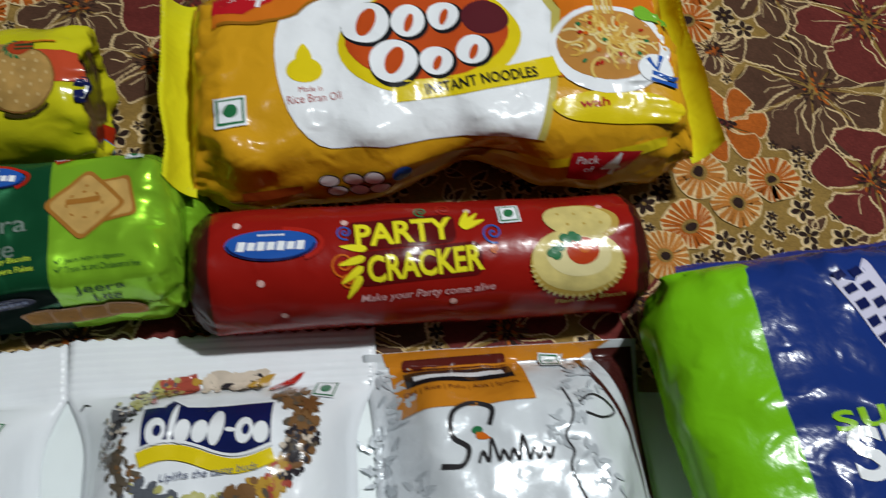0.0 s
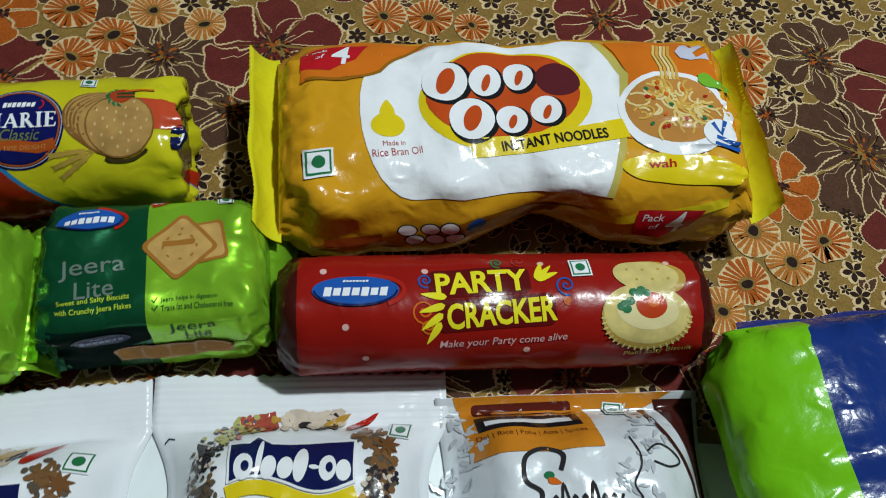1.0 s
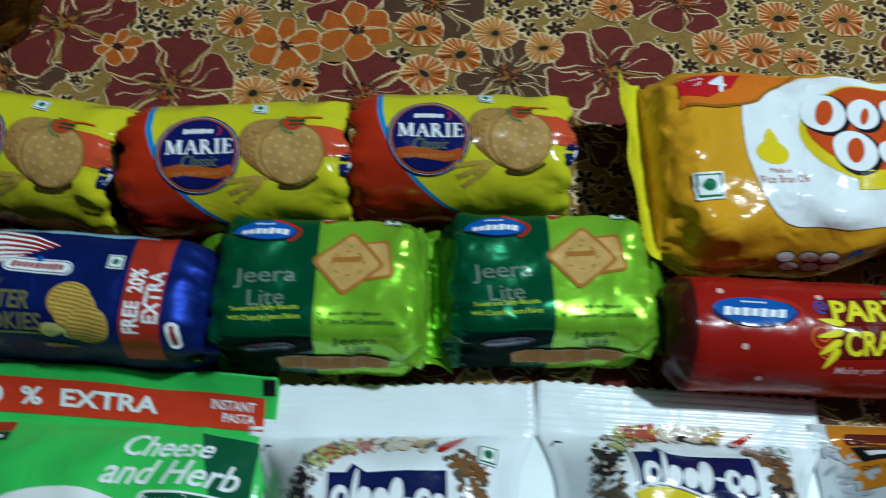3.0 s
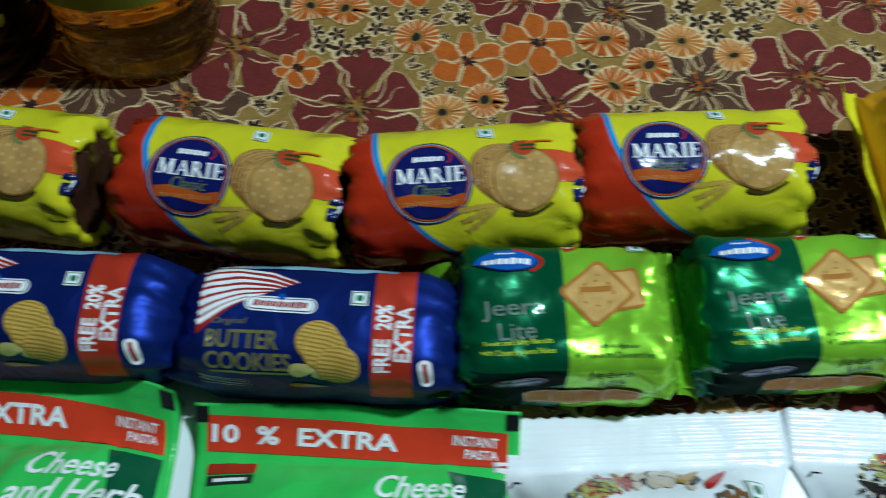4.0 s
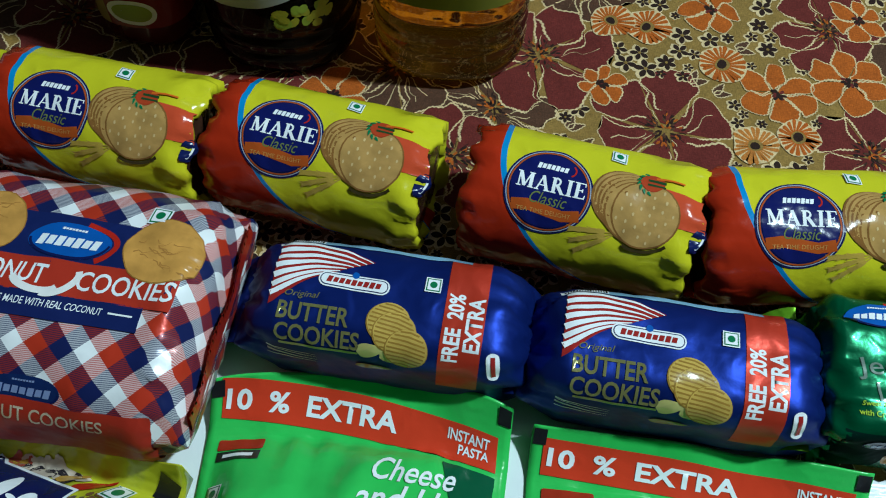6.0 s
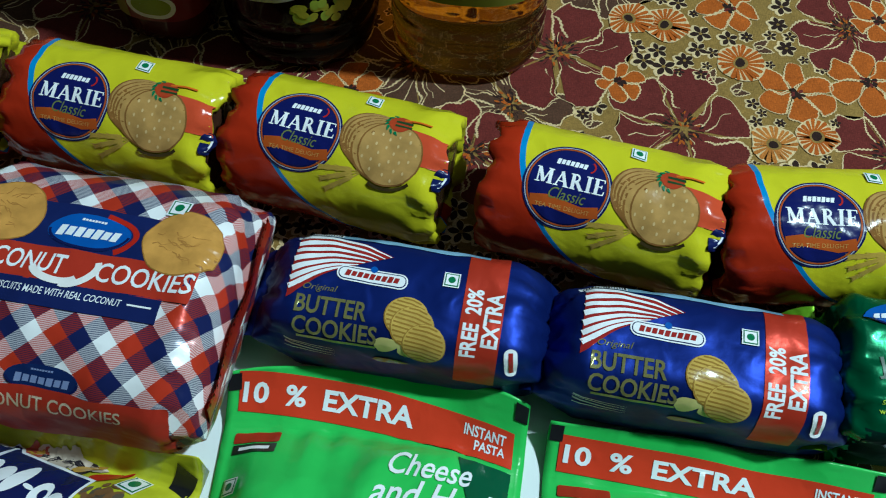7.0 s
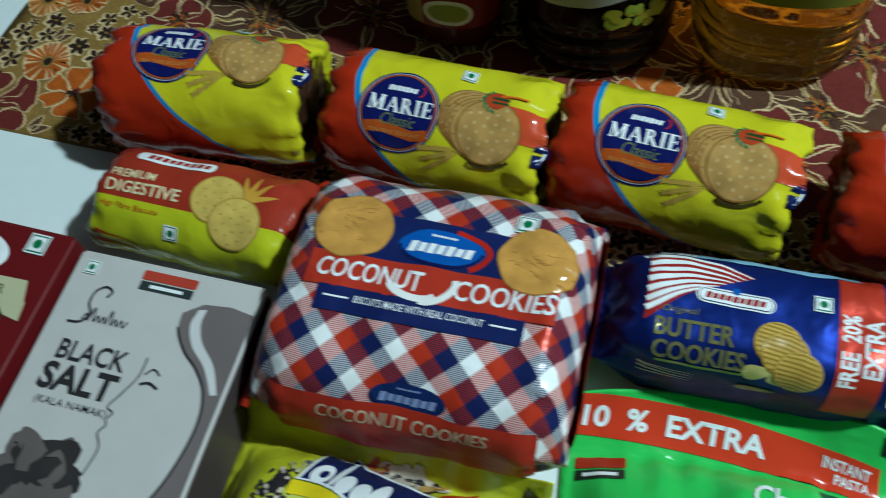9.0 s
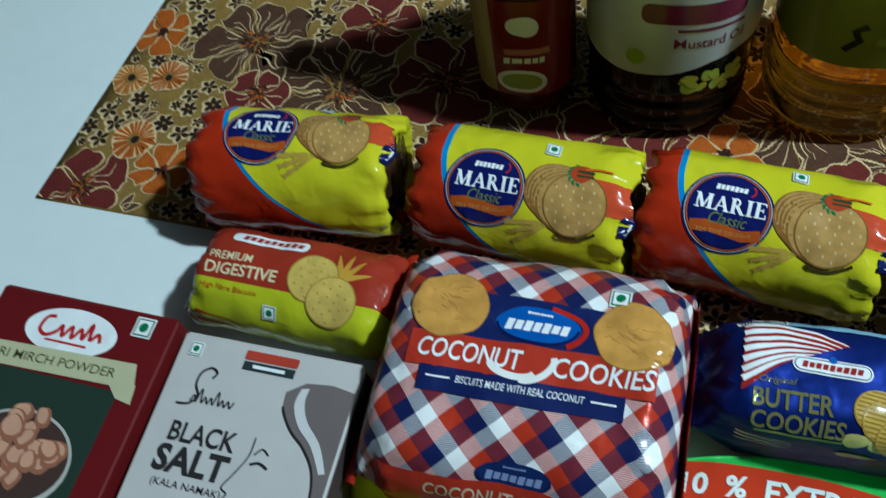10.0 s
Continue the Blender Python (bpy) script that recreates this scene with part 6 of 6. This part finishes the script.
    p.done("script_lettering", t, "white slanting script")
    p = Print(sh, base=0.0006)
    p.add(put(rect(0.046 * k, 0.0090, 0.0045), 0.0480 * k, h - 0.0660), INK, 2).add(put(rect(0.043 * k, 0.0066, 0.003), 0.0480 * k, h - 0.0660), dk, 3).add(put(words("Sauce mix", 0.0260 * k, 0.0036, 0.006), 0.0400 * k, h - 0.0660), INK, 4)
    p.done("note", t, "small rounded note")
    p = Print(sh, base=0.0006)
    p.add(put(ellipse(0.056, 0.040, 40), -0.010, h - 0.1020), film("plate_print", (0.76, 0.77, 0.76), crinkle=0.3), 1)
    p.add(put(ellipse(0.047, 0.032, 40), -0.010, h - 0.1020), film("sauce_print", (0.66, 0.56, 0.34), crinkle=0.3, vary=0.25), 2)
    rn = random.Random(seed)
    for q in range(34):
        a, d = rn.uniform(0, 360), 0.040 * math.sqrt(rn.random())
        p.add(put(arc(0.008, 0.005, 20, 160, 0.0045, 7), -0.010 + d * math.cos(radians(a)), h - 0.102 + 0.68 * d * math.sin(radians(a)), rn.uniform(0, 360)), film("pasta_print" if q % 2 else "pasta_light_print", (0.70, 0.58, 0.30) if q % 2 else (0.76, 0.68, 0.46), crinkle=0.3), 3 + 0.2 * q)
    p.done("printed_plate", t, "printed white plate of pasta")
    p = Print(sh, base=0.0006)
    for q in range(3):
        p.add(put(stroke([(0, 0), (0.012, 0.004), (0.024, 0.003)], 0.0036, True), -0.062 * k, h - 0.0640 - 0.006 * q, -30 - 10 * q), film("peppercorn_green_print", (0.012, 0.13, 0.02), crinkle=0.3), 1)
    p.done("printed_herb", t, "printed dark herb sprigs")
    mark(sh, t, -0.0690 * k, h - 0.0540, 0.0085)
    return t


def laid(ob, tlx, tly, trx, tr_y, length, z=0.0, tilt=0.0):
    """Lays a pouch whose head edge runs from one corner to the other."""
    a = math.degrees(math.atan2(tr_y - tly, trx - tlx))
    ob.matrix_basis = pose((tlx + trx) / 2, (tly + tr_y) / 2, z, 0, 0, a) @ pose(0, 0, 0, tilt, 0, 0) @ pose(0, -length / 2, 0)
    return ob


ob = laid(pasta_pouch(3, 0.150, 0.030, 0.0050, 0.02, 0.011, 1.25), -0.4890, 0.260, -0.3440, 0.2765, 0.205)
tagged(ob, label="crumpled green pasta pouch beside the checked packet")
ob = laid(pasta_pouch(9, 0.162, 0.022, 0.0028, 0.02, 0.001, 0.45), -0.329, 0.2725, -0.1715, 0.2835, 0.205)
tagged(ob, label="green pasta pouch beside a white pouch")


# ---- white spice pouches ----
def spice_ring(sheet, parent, u, v, seed):
    """Printed heaps of seeds, chillies and leaves round the emblem."""
    rn = random.Random(seed)
    cols = [(0.030, 0.025, 0.03), (0.11, 0.085, 0.06), (0.44, 0.42, 0.14), (0.40, 0.075, 0.05), (0.62, 0.52, 0.42), (0.20, 0.10, 0.04), (0.10, 0.11, 0.13), (0.46, 0.26, 0.04)]
    mats = [film("spice_print_%d" % i, c, vary=0.3) for i, c in enumerate(cols)]
    arcs = ((150, 185, 0, 0.0011), (185, 222, 1, 0.0012), (112, 150, 2, 0.0014), (96, 140, 3, 0.0018), (62, 100, 4, 0.0028), (-30, 18, 5, 0.0022), (-42, 0, 0, 0.0015), (222, 262, 6, 0.0019), (300, 330, 7, 0.002), (18, 44, 5, 0.0020), (258, 284, 2, 0.0022), (280, 306, 5, 0.0020))
    for a0, a1, c, r in arcs:
        p = Print(sheet)
        mid = [radians(a0 + 5 + (a1 - a0 - 10) * i / 6) for i in range(7)]
        p.add(wobble(stroke([(u + 0.0465 * math.cos(a), v + 0.0335 * math.sin(a)) for a in mid], 0.0085), 0.006, seed + a0), film("heap_print_%d" % c, tuple(q * 0.95 for q in cols[c]), vary=0.3, scale=4.0), 0)
        for k in range(int(62 if r < 0.0016 else 30)):
            a, d = radians(rn.uniform(a0, a1)), rn.uniform(0.82, 1.16)
            p.add(put(ellipse(r * rn.uniform(0.8, 1.5), r * rn.uniform(0.6, 1.0), 7), u + 0.0465 * d * math.cos(a), v + 0.0335 * d * math.sin(a), rn.uniform(0, 180)), mats[c] if k % 4 else mats[(c + 4) % 8], 1 + 0.1 * k)
        tagged(p.done("printed_spice", parent), kind="stuff")
    p = Print(sheet)
    for k in range(2):
        p.add(put(petal(0.020 - 0.004 * k, 0.0052), u + 0.025 - 0.012 * k, v + 0.024 + 0.004 * k, 38 - 8 * k), (RED, film("spice_print_7", (0, 0, 0)))[k], 6)
    p.done("printed_chilli", parent, "printed red chilli")
    p = Print(sheet)
    for k in range(8):
        p.add(put(petal(0.0066, 0.0024), u + 0.048, v + 0.012, 45 * k + 10), film("anise_print", (0.16, 0.07, 0.025)), 7)
    p.done("printed_star_anise", parent, "printed star anise")


def emblem(sheet, parent, u, v, s=1.0, turn=0.0):
    """The maker's emblem, plain: navy plate with a waved foot, white strokes, yellow wave."""
    p = Print(sheet)
    wave = [(0.036 - 0.072 * i / 16, -0.0085 - 0.0045 * math.sin(i / 16 * 6.0)) for i in range(17)]
    p.add(put(poly([(-0.036, 0.0165), (-0.024, 0.0165), (-0.02, 0.0215), (-0.012, 0.0165), (0.036, 0.0165)] + wave), u, v, turn, s, s), INK, 8)
    p.add(put(poly([(-0.0345, 0.0150), (-0.024, 0.0150), (-0.02, 0.020), (-0.012, 0.0150), (0.0345, 0.0150)] + [(x * 0.96, y + 0.0014) for x, y in wave]), u, v, turn, s, s), NAVY, 9)
    p.add(put(stroke([(x, y - 0.0048) for x, y in wave], 0.0075), u, v, turn, s, s), YELLOW, 7)
    for x, y, rx, ry in ((-0.027, 0.0015, 0.0052, 0.0068), (-0.0185, 0.0060, 0.0016, 0.0112), (-0.0130, 0.0010, 0.0045, 0.0064), (-0.0035, 0.0005, 0.0044, 0.0060), (0.0050, 0.0020, 0.0040, 0.0095), (0.0125, 0.0000, 0.0030, 0.0012), (0.0200, -0.0005, 0.0048, 0.0068), (0.0290, -0.0020, 0.0045, 0.0056)):
        p.add(put(ellipse(rx, ry, 18), u + s * (x * math.cos(radians(turn)) - y * math.sin(radians(turn))), v + s * (y * math.cos(radians(turn)) + x * math.sin(radians(turn))), turn - 8, s, s), INK, 11)
        if rx > 0.0046:
            p.add(put(ellipse(rx * 0.42, ry * 0.4, 12), u + s * ((x + 0.001) * math.cos(radians(turn)) - y * math.sin(radians(turn))), v + s * (y * math.cos(radians(turn)) + x * math.sin(radians(turn))), turn - 8, s, s), NAVY, 12)
    p.done("maker_emblem", parent, "navy emblem with white rounded strokes")


def spice_pouch(seed, sheet_white, drop=0.054):
    t = thing("spice_pouch", "glossy white pouch of ground spice with a navy emblem", "spices", "white spice pouches")
    sh = Pouch(0.147, 0.21, 0.035, side=0.003, head=0.026, ramp=0.033, amp=0.0022, seed=seed, curl=0.002, ridge=0.0006, waist=0.15, freq=30)
    sh.mesh("pouch_body", sheet_white, t, zigzag=0.0014)
    h = 0.105
    emblem(sh, t, -0.002, h - drop - 0.0025, 0.88)
    spice_ring(sh, t, -0.002, h - drop - 0.0020, seed)
    p = Print(sh)
    p.add(put(words("Uplifts the taste buds", 0.045, 0.0044, 0.002, 0.15), 0.000, h - drop - 0.0205, 3), film("slate_print", (0.10, 0.12, 0.20)), 9)
    p.done("slogan", t, "small slate slogan")
    p = Print(sh)
    p.add(put(stroke([(-0.003, -0.001), (0, 0.001), (0.003, 0)], 0.0008), -0.066, h - 0.0325), BLACK, 1)
    p.done("cutting_mark", t, "small black cutting mark")
    mark(sh, t, 0.0505, h - drop + 0.0215, 0.0118)
    return t


milk = film("white_pouch_film", (0.78, 0.81, 0.84), rough=0.22, crinkle=0.25, vary=0.04, coat=0.4)
ob = laid(spice_pouch(61, milk, 0.066), -0.1845, 0.2815, -0.0375, 0.3010, 0.21)
tagged(ob, label="glossy white spice pouch beside a green pasta pouch")
ob = laid(spice_pouch(67, milk), -0.0368, 0.3025, 0.1102, 0.3105, 0.21)
tagged(ob, label="glossy white spice pouch beside a silver pouch")

# ---- yellow spice pouch ----
t = thing("yellow_spice_pouch", "yellow-green spice pouch with a navy emblem, partly under cookies", "spices")
sh = Pouch(0.155, 0.20, 0.034, side=0.004, head=0.013, ramp=0.034, amp=0.0035, seed=73, curl=0.022, ridge=0.0003, waist=0.03, freq=28)
sh.mesh("pouch_body", film("lime_pouch_film", (0.50, 0.50, 0.02), rough=0.2, crinkle=0.45, coat=0.4), t)
p = Print(sh)
p.add(put(ellipse(0.056, 0.034, 40), 0.0, 0.100 - 0.066), film("pale_lime_print", (0.50, 0.52, 0.10)), 0)
p.add(put(rect(0.0110, 0.0110), 0.0690, 0.100 - 0.0095, -20), BLACK, 1)
p.done("printed_panel", t, "pale panel and black corner square")
emblem(sh, t, -0.001, 0.100 - 0.032, 0.92, -8)
spice_ring(sh, t, 0.004, 0.100 - 0.046, 5)
mark(sh, t, 0.0490, 0.100 - 0.0175, 0.0100, -12)
laid(t, -0.641, 0.217, -0.489, 0.2145, 0.20, z=0.001, tilt=0.0)

# ---- silver pouch ----
t = thing("silver_pouch", "crinkled silver-white pouch with an orange maker's label", "spices")
sh = Pouch(0.138, 0.20, 0.035, side=0.004, head=0.008, ramp=0.036, amp=0.0036, seed=81, curl=0.004, ridge=0.0002, waist=0.05, freq=34)
silver = film("silver_pouch_film", (0.68, 0.72, 0.75), rough=0.24, metal=0.1, crinkle=0.5, coat=0.4)
sh.mesh("pouch_body", silver, t)
h = 0.100
p = Print(sh)
amber = film("amber_label_print", (0.56, 0.20, 0.015), crinkle=0.5)
p.add(poly([(-0.060, h), (0.055, h), (0.040, h - 0.007), (-0.058, h - 0.006)]), amber, 0).add(put(rect(0.064, 0.036), -0.0245, h - 0.0190, 1), amber, 1)
p.add(put(rect(0.052, 0.0080, 0.002), -0.0245, h - 0.0070, 1), film("rust_label_print", (0.10, 0.015, 0.01), crinkle=0.5), 2)
p.add(put(rect(0.052, 0.0100), -0.0245, h - 0.0175, 1), BLACK, 2).add(put(rect(0.044, 0.0034), -0.0245, h - 0.0175, 1), INK, 3)
p.add(put(words("Dal | Rice | Poha | Atta | Spices", 0.054, 0.0034), -0.0250, h - 0.0265, 1), film("rust_label_print", (0, 0, 0)), 2)
p.done("maker_label", t, "orange label with a black bar")
p = Print(sh)
grey = film("leaf_grey_print", (0.50, 0.54, 0.57), metal=0.1, crinkle=0.5)
rn = random.Random(8)
for cx in (-0.061, 0.026):
    for k in range(60):
        p.add(put(petal(0.0062, 0.0022), cx + rn.uniform(-0.008, 0.010) + (0.007 * math.sin(k * 0.13)), h - 0.008 - 0.0012 * k, rn.uniform(0, 360)), grey, 1)
tagged(p.done("printed_leaves", t, "pale grey printed leaves"), kind="stuff")
p = Print(sh)
umber = film("umber_print", (0.055, 0.012, 0.010), crinkle=0.5)
p.add(poly([(0.0665, h - 0.003), (0.0675, h - 0.085)] + eased([(0.0640, h - 0.070), (0.0590, h - 0.045), (0.0520, h - 0.026), (0.0450, h - 0.003)])), umber, 1)
p.add(stroke(eased([(0.037, h - 0.010), (0.0385, h - 0.022), (0.047, h - 0.037), (0.056, h - 0.055), (0.0615, h - 0.085)]), 0.0042, True), umber, 2)
p.add(stroke(eased([(0.028, h - 0.040), (0.036, h - 0.036), (0.046, h - 0.043), (0.038, h - 0.047), (0.030, h - 0.045)]), 0.0010), ink, 2).add(stroke(eased([(0.022, h - 0.030), (0.024, h - 0.045), (0.019, h - 0.055), (0.022, h - 0.062), (0.020, h - 0.070), (0.027, h - 0.090)]), 0.0010), ink, 2)
p.done("printed_swirl", t, "dark flowing swirl")
p = Print(sh)
p.add(put(stroke(eased([(0.0090, 0.0010), (0.0110, 0.0090), (0.0020, 0.0125), (-0.0080, 0.0075), (-0.0090, -0.0030), (-0.0020, -0.0095), (-0.0060, -0.0170), (-0.0150, -0.0165)]), 0.0022), -0.024, h - 0.0480), ink, 2)
p.add(put(stroke(eased([(0.000 + 0.0023 * i, -0.0145 + (0.0032 if i % 2 else -0.0018) + (0.006 if i in (3, 9) else 0)) for i in range(16)], 4), 0.0013), -0.022, h - 0.0480), ink, 2)
p.add(put(ellipse(0.0026, 0.0020), -0.021, h - 0.0490), GREEN, 2).add(put(petal(0.007, 0.004), -0.022, h - 0.051, -20), ORANGE, 2)
p.done("maker_flourish", t, "dark pen flourish")
mark(sh, t, 0.0230, h - 0.0090, 0.0105, -6)
laid(t, 0.1090, 0.297, 0.2380, 0.305, 0.20)

# ---- sugar bag ----
t = thing("sugar_bag", "bulging lime and blue plastic bag of sugar", "sugar")
sh = Wrap(0.225, 0.200, 0.066, 2.9, [(0, 1, 1), (0.006, 0.92, 0.98), (0.012, 0.6, 0.95), (0.016, 0.3, 0.9), (0.018, 0.03, 0.86)], amp=0.0026, fold=0.006, seed=91, freq=26)
bag = film("sugar_film", (0, 0, 0), ramp=(0.04, 1, 0, 0, [(-0.2, (0.008, 0.031, 0.175)), (0.0640, (0.16, 0.50, 0.008))]), rough=0.2, crinkle=0.58, coat=0.4)
sh.mesh("bag_film", bag, t, step=0.0045)
fin(t, sh, 0.1300, 0.008, film("sugar_seal", (0.018, 0.030, 0.19), rough=0.22, crinkle=0.5), seed=15, lift=-0.006, width=0.16)
p = Print(sh)
p.add(put(words("sul", 0.030, 0.0130, 0.012), 0.0430, 0.0300, -90), film("sugar_lime_print", (0.26, 0.55, 0.02)), 1)
p.add(put(words("SU", 0.040, 0.0230, 0.03), 0.0262, 0.0235, -90), INK, 1)
p.done("lettering", t, "lime and white lettering")
p = Print(sh)
p.add(put(poly([(-0.028, 0.007), (0.020, 0.009), (0.012, 0.0), (0.020, -0.012), (-0.028, -0.008)]), 0.0903, 0.0089, 18), film("lilac_print", (0.60, 0.58, 0.72)), 1)
for k in range(2):
    for q in range(5):
        p.add(put(rect(0.0045, 0.0055), 0.0745 + 0.0080 * q, 0.0080 + 0.0026 * q - 0.0080 * k, 18), NAVY, 2)
p.done("ribbon", t, "pale slanted ribbon with dark bars")
t.matrix_basis = pose(0.3545, 0.2100, 0.0345, 0, 0, 98.0)


# ---- bottles ----
def lathe(name, prof, mat, parent, seg=56, square=0.0, label=""):
    """Turns a profile of (radius, height) round z; square draws the section towards a rounded square."""
    verts, faces = [], []
    for r, z in prof:
        for k in range(seg):
            a = 2 * math.pi * k / seg
            c, s = math.cos(a), math.sin(a)
            e = 2 / (2 + square)
            verts.append((r * math.copysign(abs(c) ** e, c), r * math.copysign(abs(s) ** e, s), z))
    for i in range(len(prof) - 1):
        for k in range(seg):
            faces.append((i * seg + k, i * seg + (k + 1) % seg, (i + 1) * seg + (k + 1) % seg, (i + 1) * seg + k))
    faces.append(tuple(range(seg))[::-1])
    faces.append(tuple((len(prof) - 1) * seg + k for k in range(seg)))
    return solid(name, verts, faces, mat, parent, label=label)


class Round(Sheet):
    """The face of a bottle: u runs round it from the side nearest the packets, v up."""
    step = 0.005

    def __init__(self, r, square=0.0):
        self.r, self.e = r, 2 / (2 + square)

    def raw(self, u, v):
        a = u / self.r - math.pi / 2
        c, s = math.cos(a), math.sin(a)
        return Vector((self.r * math.copysign(abs(c) ** self.e, c), self.r * math.copysign(abs(s) ** self.e, s), v))


def ribs(r, z0, z1, n, depth=0.0016):
    out = []
    for i in range(n * 6 + 1):
        t = i / (n * 6)
        out.append((r - depth * (0.5 - 0.5 * math.cos(t * n * 2 * math.pi)), z0 + (z1 - z0) * t))
    return out


# golden oil
t = thing("oil_bottle", "clear bottle of golden cooking oil with a yellow label", "bottle")
prof = [(0.030, 0.004), (0.040, 0.001), (0.0455, 0.004), (0.048, 0.010)] + ribs(0.0485, 0.014, 0.060, 3, 0.0010) + [(0.0490, 0.062), (0.0490, 0.165), (0.047, 0.178), (0.040, 0.200), (0.026, 0.225), (0.016, 0.238), (0.0155, 0.250)]
lathe("bottle_body", prof, liquid("golden_oil", (0.62, 0.22, 0.005), 0.07), t, square=0.5)
lathe("cap", [(0.0175, 0.246), (0.018, 0.248), (0.018, 0.268), (0.0165, 0.270)], film("cap_yellow", (0.6, 0.45, 0.02), crinkle=0.0), t)
face_sheet = Round(0.0490, 0.5)
p = Print(face_sheet, base=0.0008)
# Label colour is lowered to hold the shade on the bottle's front.
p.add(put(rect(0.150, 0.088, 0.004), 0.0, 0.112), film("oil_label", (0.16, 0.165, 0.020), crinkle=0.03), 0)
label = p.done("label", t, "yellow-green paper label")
p = Print(face_sheet, base=0.0008)
p.add(put(rect(0.050, 0.012, 0.003), 0.010, 0.135), film("brand_red_print", (0, 0, 0)), 2)
p.done("label_block", label, "red maker's block")
p = Print(face_sheet, base=0.0008)
p.add(put(stroke([(-0.004, -0.008), (0.002, 0), (-0.001, 0.006), (0.004, 0.010)], 0.004), -0.012, 0.088), BLACK, 2).add(put(rect(0.010, 0.005), 0.002, 0.0875), film("oil_label_dark", (0.20, 0.22, 0.03), crinkle=0.03), 2)
p.done("label_figure", label, "dark printed figure")
p = Print(face_sheet, base=0.0008)
for k in range(3):
    p.add(put(rect(0.012, 0.0018), 0.030, 0.092 - 0.004 * k), BLACK, 2)
p.done("label_bars", label, "short dark bars")
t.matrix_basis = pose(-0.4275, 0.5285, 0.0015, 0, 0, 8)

# dark mustard oil
t = thing("mustard_oil_bottle", "dark bottle of mustard oil with a silver label", "bottle")
prof = [(0.030, 0.004), (0.040, 0.001), (0.0460, 0.004), (0.0475, 0.010)] + ribs(0.0480, 0.014, 0.040, 2) + [(0.0485, 0.044), (0.0485, 0.165), (0.046, 0.180), (0.038, 0.202), (0.025, 0.226), (0.016, 0.238), (0.0155, 0.250)]
dark_oil = film("dark_oil_plastic", (0.006, 0.004, 0.003), rough=0.1, crinkle=0.0, coat=0.0, spec=0.1)
lathe("bottle_body", prof, dark_oil, t, square=0.3)
lathe("cap", [(0.0175, 0.246), (0.018, 0.248), (0.018, 0.268), (0.0165, 0.270)], film("cap_red", (0.3, 0.02, 0.02), crinkle=0.0), t)
face_sheet = Round(0.0485, 0.3)
p = Print(face_sheet, base=0.0008)
# Label silver is toned down, taking in shade on this bottle's front.
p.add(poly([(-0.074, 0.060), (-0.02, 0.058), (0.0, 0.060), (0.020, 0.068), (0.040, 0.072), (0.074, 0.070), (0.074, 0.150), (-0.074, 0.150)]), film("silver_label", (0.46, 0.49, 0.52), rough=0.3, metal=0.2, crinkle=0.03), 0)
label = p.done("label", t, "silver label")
p = Print(face_sheet, base=0.0008)
p.add(put(words("Mustard Oil", 0.038, 0.0072, 0.004), 0.020, 0.0850), film("berry_print", (0.13, 0.015, 0.04), crinkle=0.02), 2)
p.add(put(rect(0.052, 0.014, 0.005), 0.012, 0.1060), film("berry_print", (0, 0, 0)), 2).add(put(rect(0.036, 0.0022), 0.020, 0.0945), film("berry_print", (0, 0, 0)), 2)
p.add(put(ellipse(0.0055, 0.006), -0.016, 0.072), film("label_green_print", (0.28, 0.36, 0.04), crinkle=0.02), 2)
p.done("lettering", label, "dark berry lettering")
p = Print(face_sheet, base=0.0008)
for k in range(24):
    p.add(put(wobble(ellipse(0.0040, 0.0032, 9), 0.002, k), rn.uniform(0.004, 0.040), rn.uniform(0.044, 0.060), rn.uniform(0, 180)), film("blossom_print", (0.36, 0.34, 0.03), crinkle=0.02, vary=0.3) if k % 3 else film("label_green_print", (0, 0, 0)), 3 + 0.2 * k)
p.done("printed_blossom", label, "yellow mustard blossom")
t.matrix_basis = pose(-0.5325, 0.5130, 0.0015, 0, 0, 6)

# sauce
t = thing("sauce_bottle", "slim brown sauce bottle with a red label", "bottle")
prof = [(0.020, 0.003), (0.027, 0.001), (0.0295, 0.004), (0.030, 0.010), (0.0305, 0.100), (0.029, 0.116), (0.018, 0.145), (0.0125, 0.165), (0.0125, 0.188)]
lathe("bottle_body", prof, film("sauce_plastic", (0.05, 0.008, 0.005), rough=0.12, crinkle=0.0, coat=0.0, spec=0.25), t, square=0.6)
lathe("cap", [(0.0140, 0.180), (0.0145, 0.182), (0.0145, 0.204), (0.013, 0.206)], film("cap_red", (0, 0, 0)), t)
face_sheet = Round(0.0305, 0.6)
p = Print(face_sheet, base=0.0007)
p.add(put(rect(0.092, 0.078), 0.0, 0.060), film("sauce_label", (0.17, 0.013, 0.010), crinkle=0.02), 0).add(put(rect(0.026, 0.078), -0.0245, 0.060), film("sauce_label_tan", (0.30, 0.22, 0.07), crinkle=0.02), 1)
label = p.done("label", t, "red and tan label")
p = Print(face_sheet, base=0.0007)
blocks(p, INK, 0.004, 0.0520, 0.020, 0.0050, 5, 5, 2)
p.add(put(rect(0.022, 0.0050), 0.006, 0.0595, 5), film("coral_dim_print", (0.45, 0.16, 0.12), crinkle=0.02), 2)
p.add(put(ellipse(0.0125, 0.0100), 0.002, 0.0335), INK, 2).add(put(ellipse(0.0095, 0.0070), 0.002, 0.0335), film("label_green_print", (0, 0, 0)), 3).add(put(ellipse(0.007, 0.008), 0.004, 0.080), INK, 2)
p.done("label_print", label, "white oval and blocks")
t.matrix_basis = pose(-0.6175, 0.4990, 0.0015, 0, 0, 4)
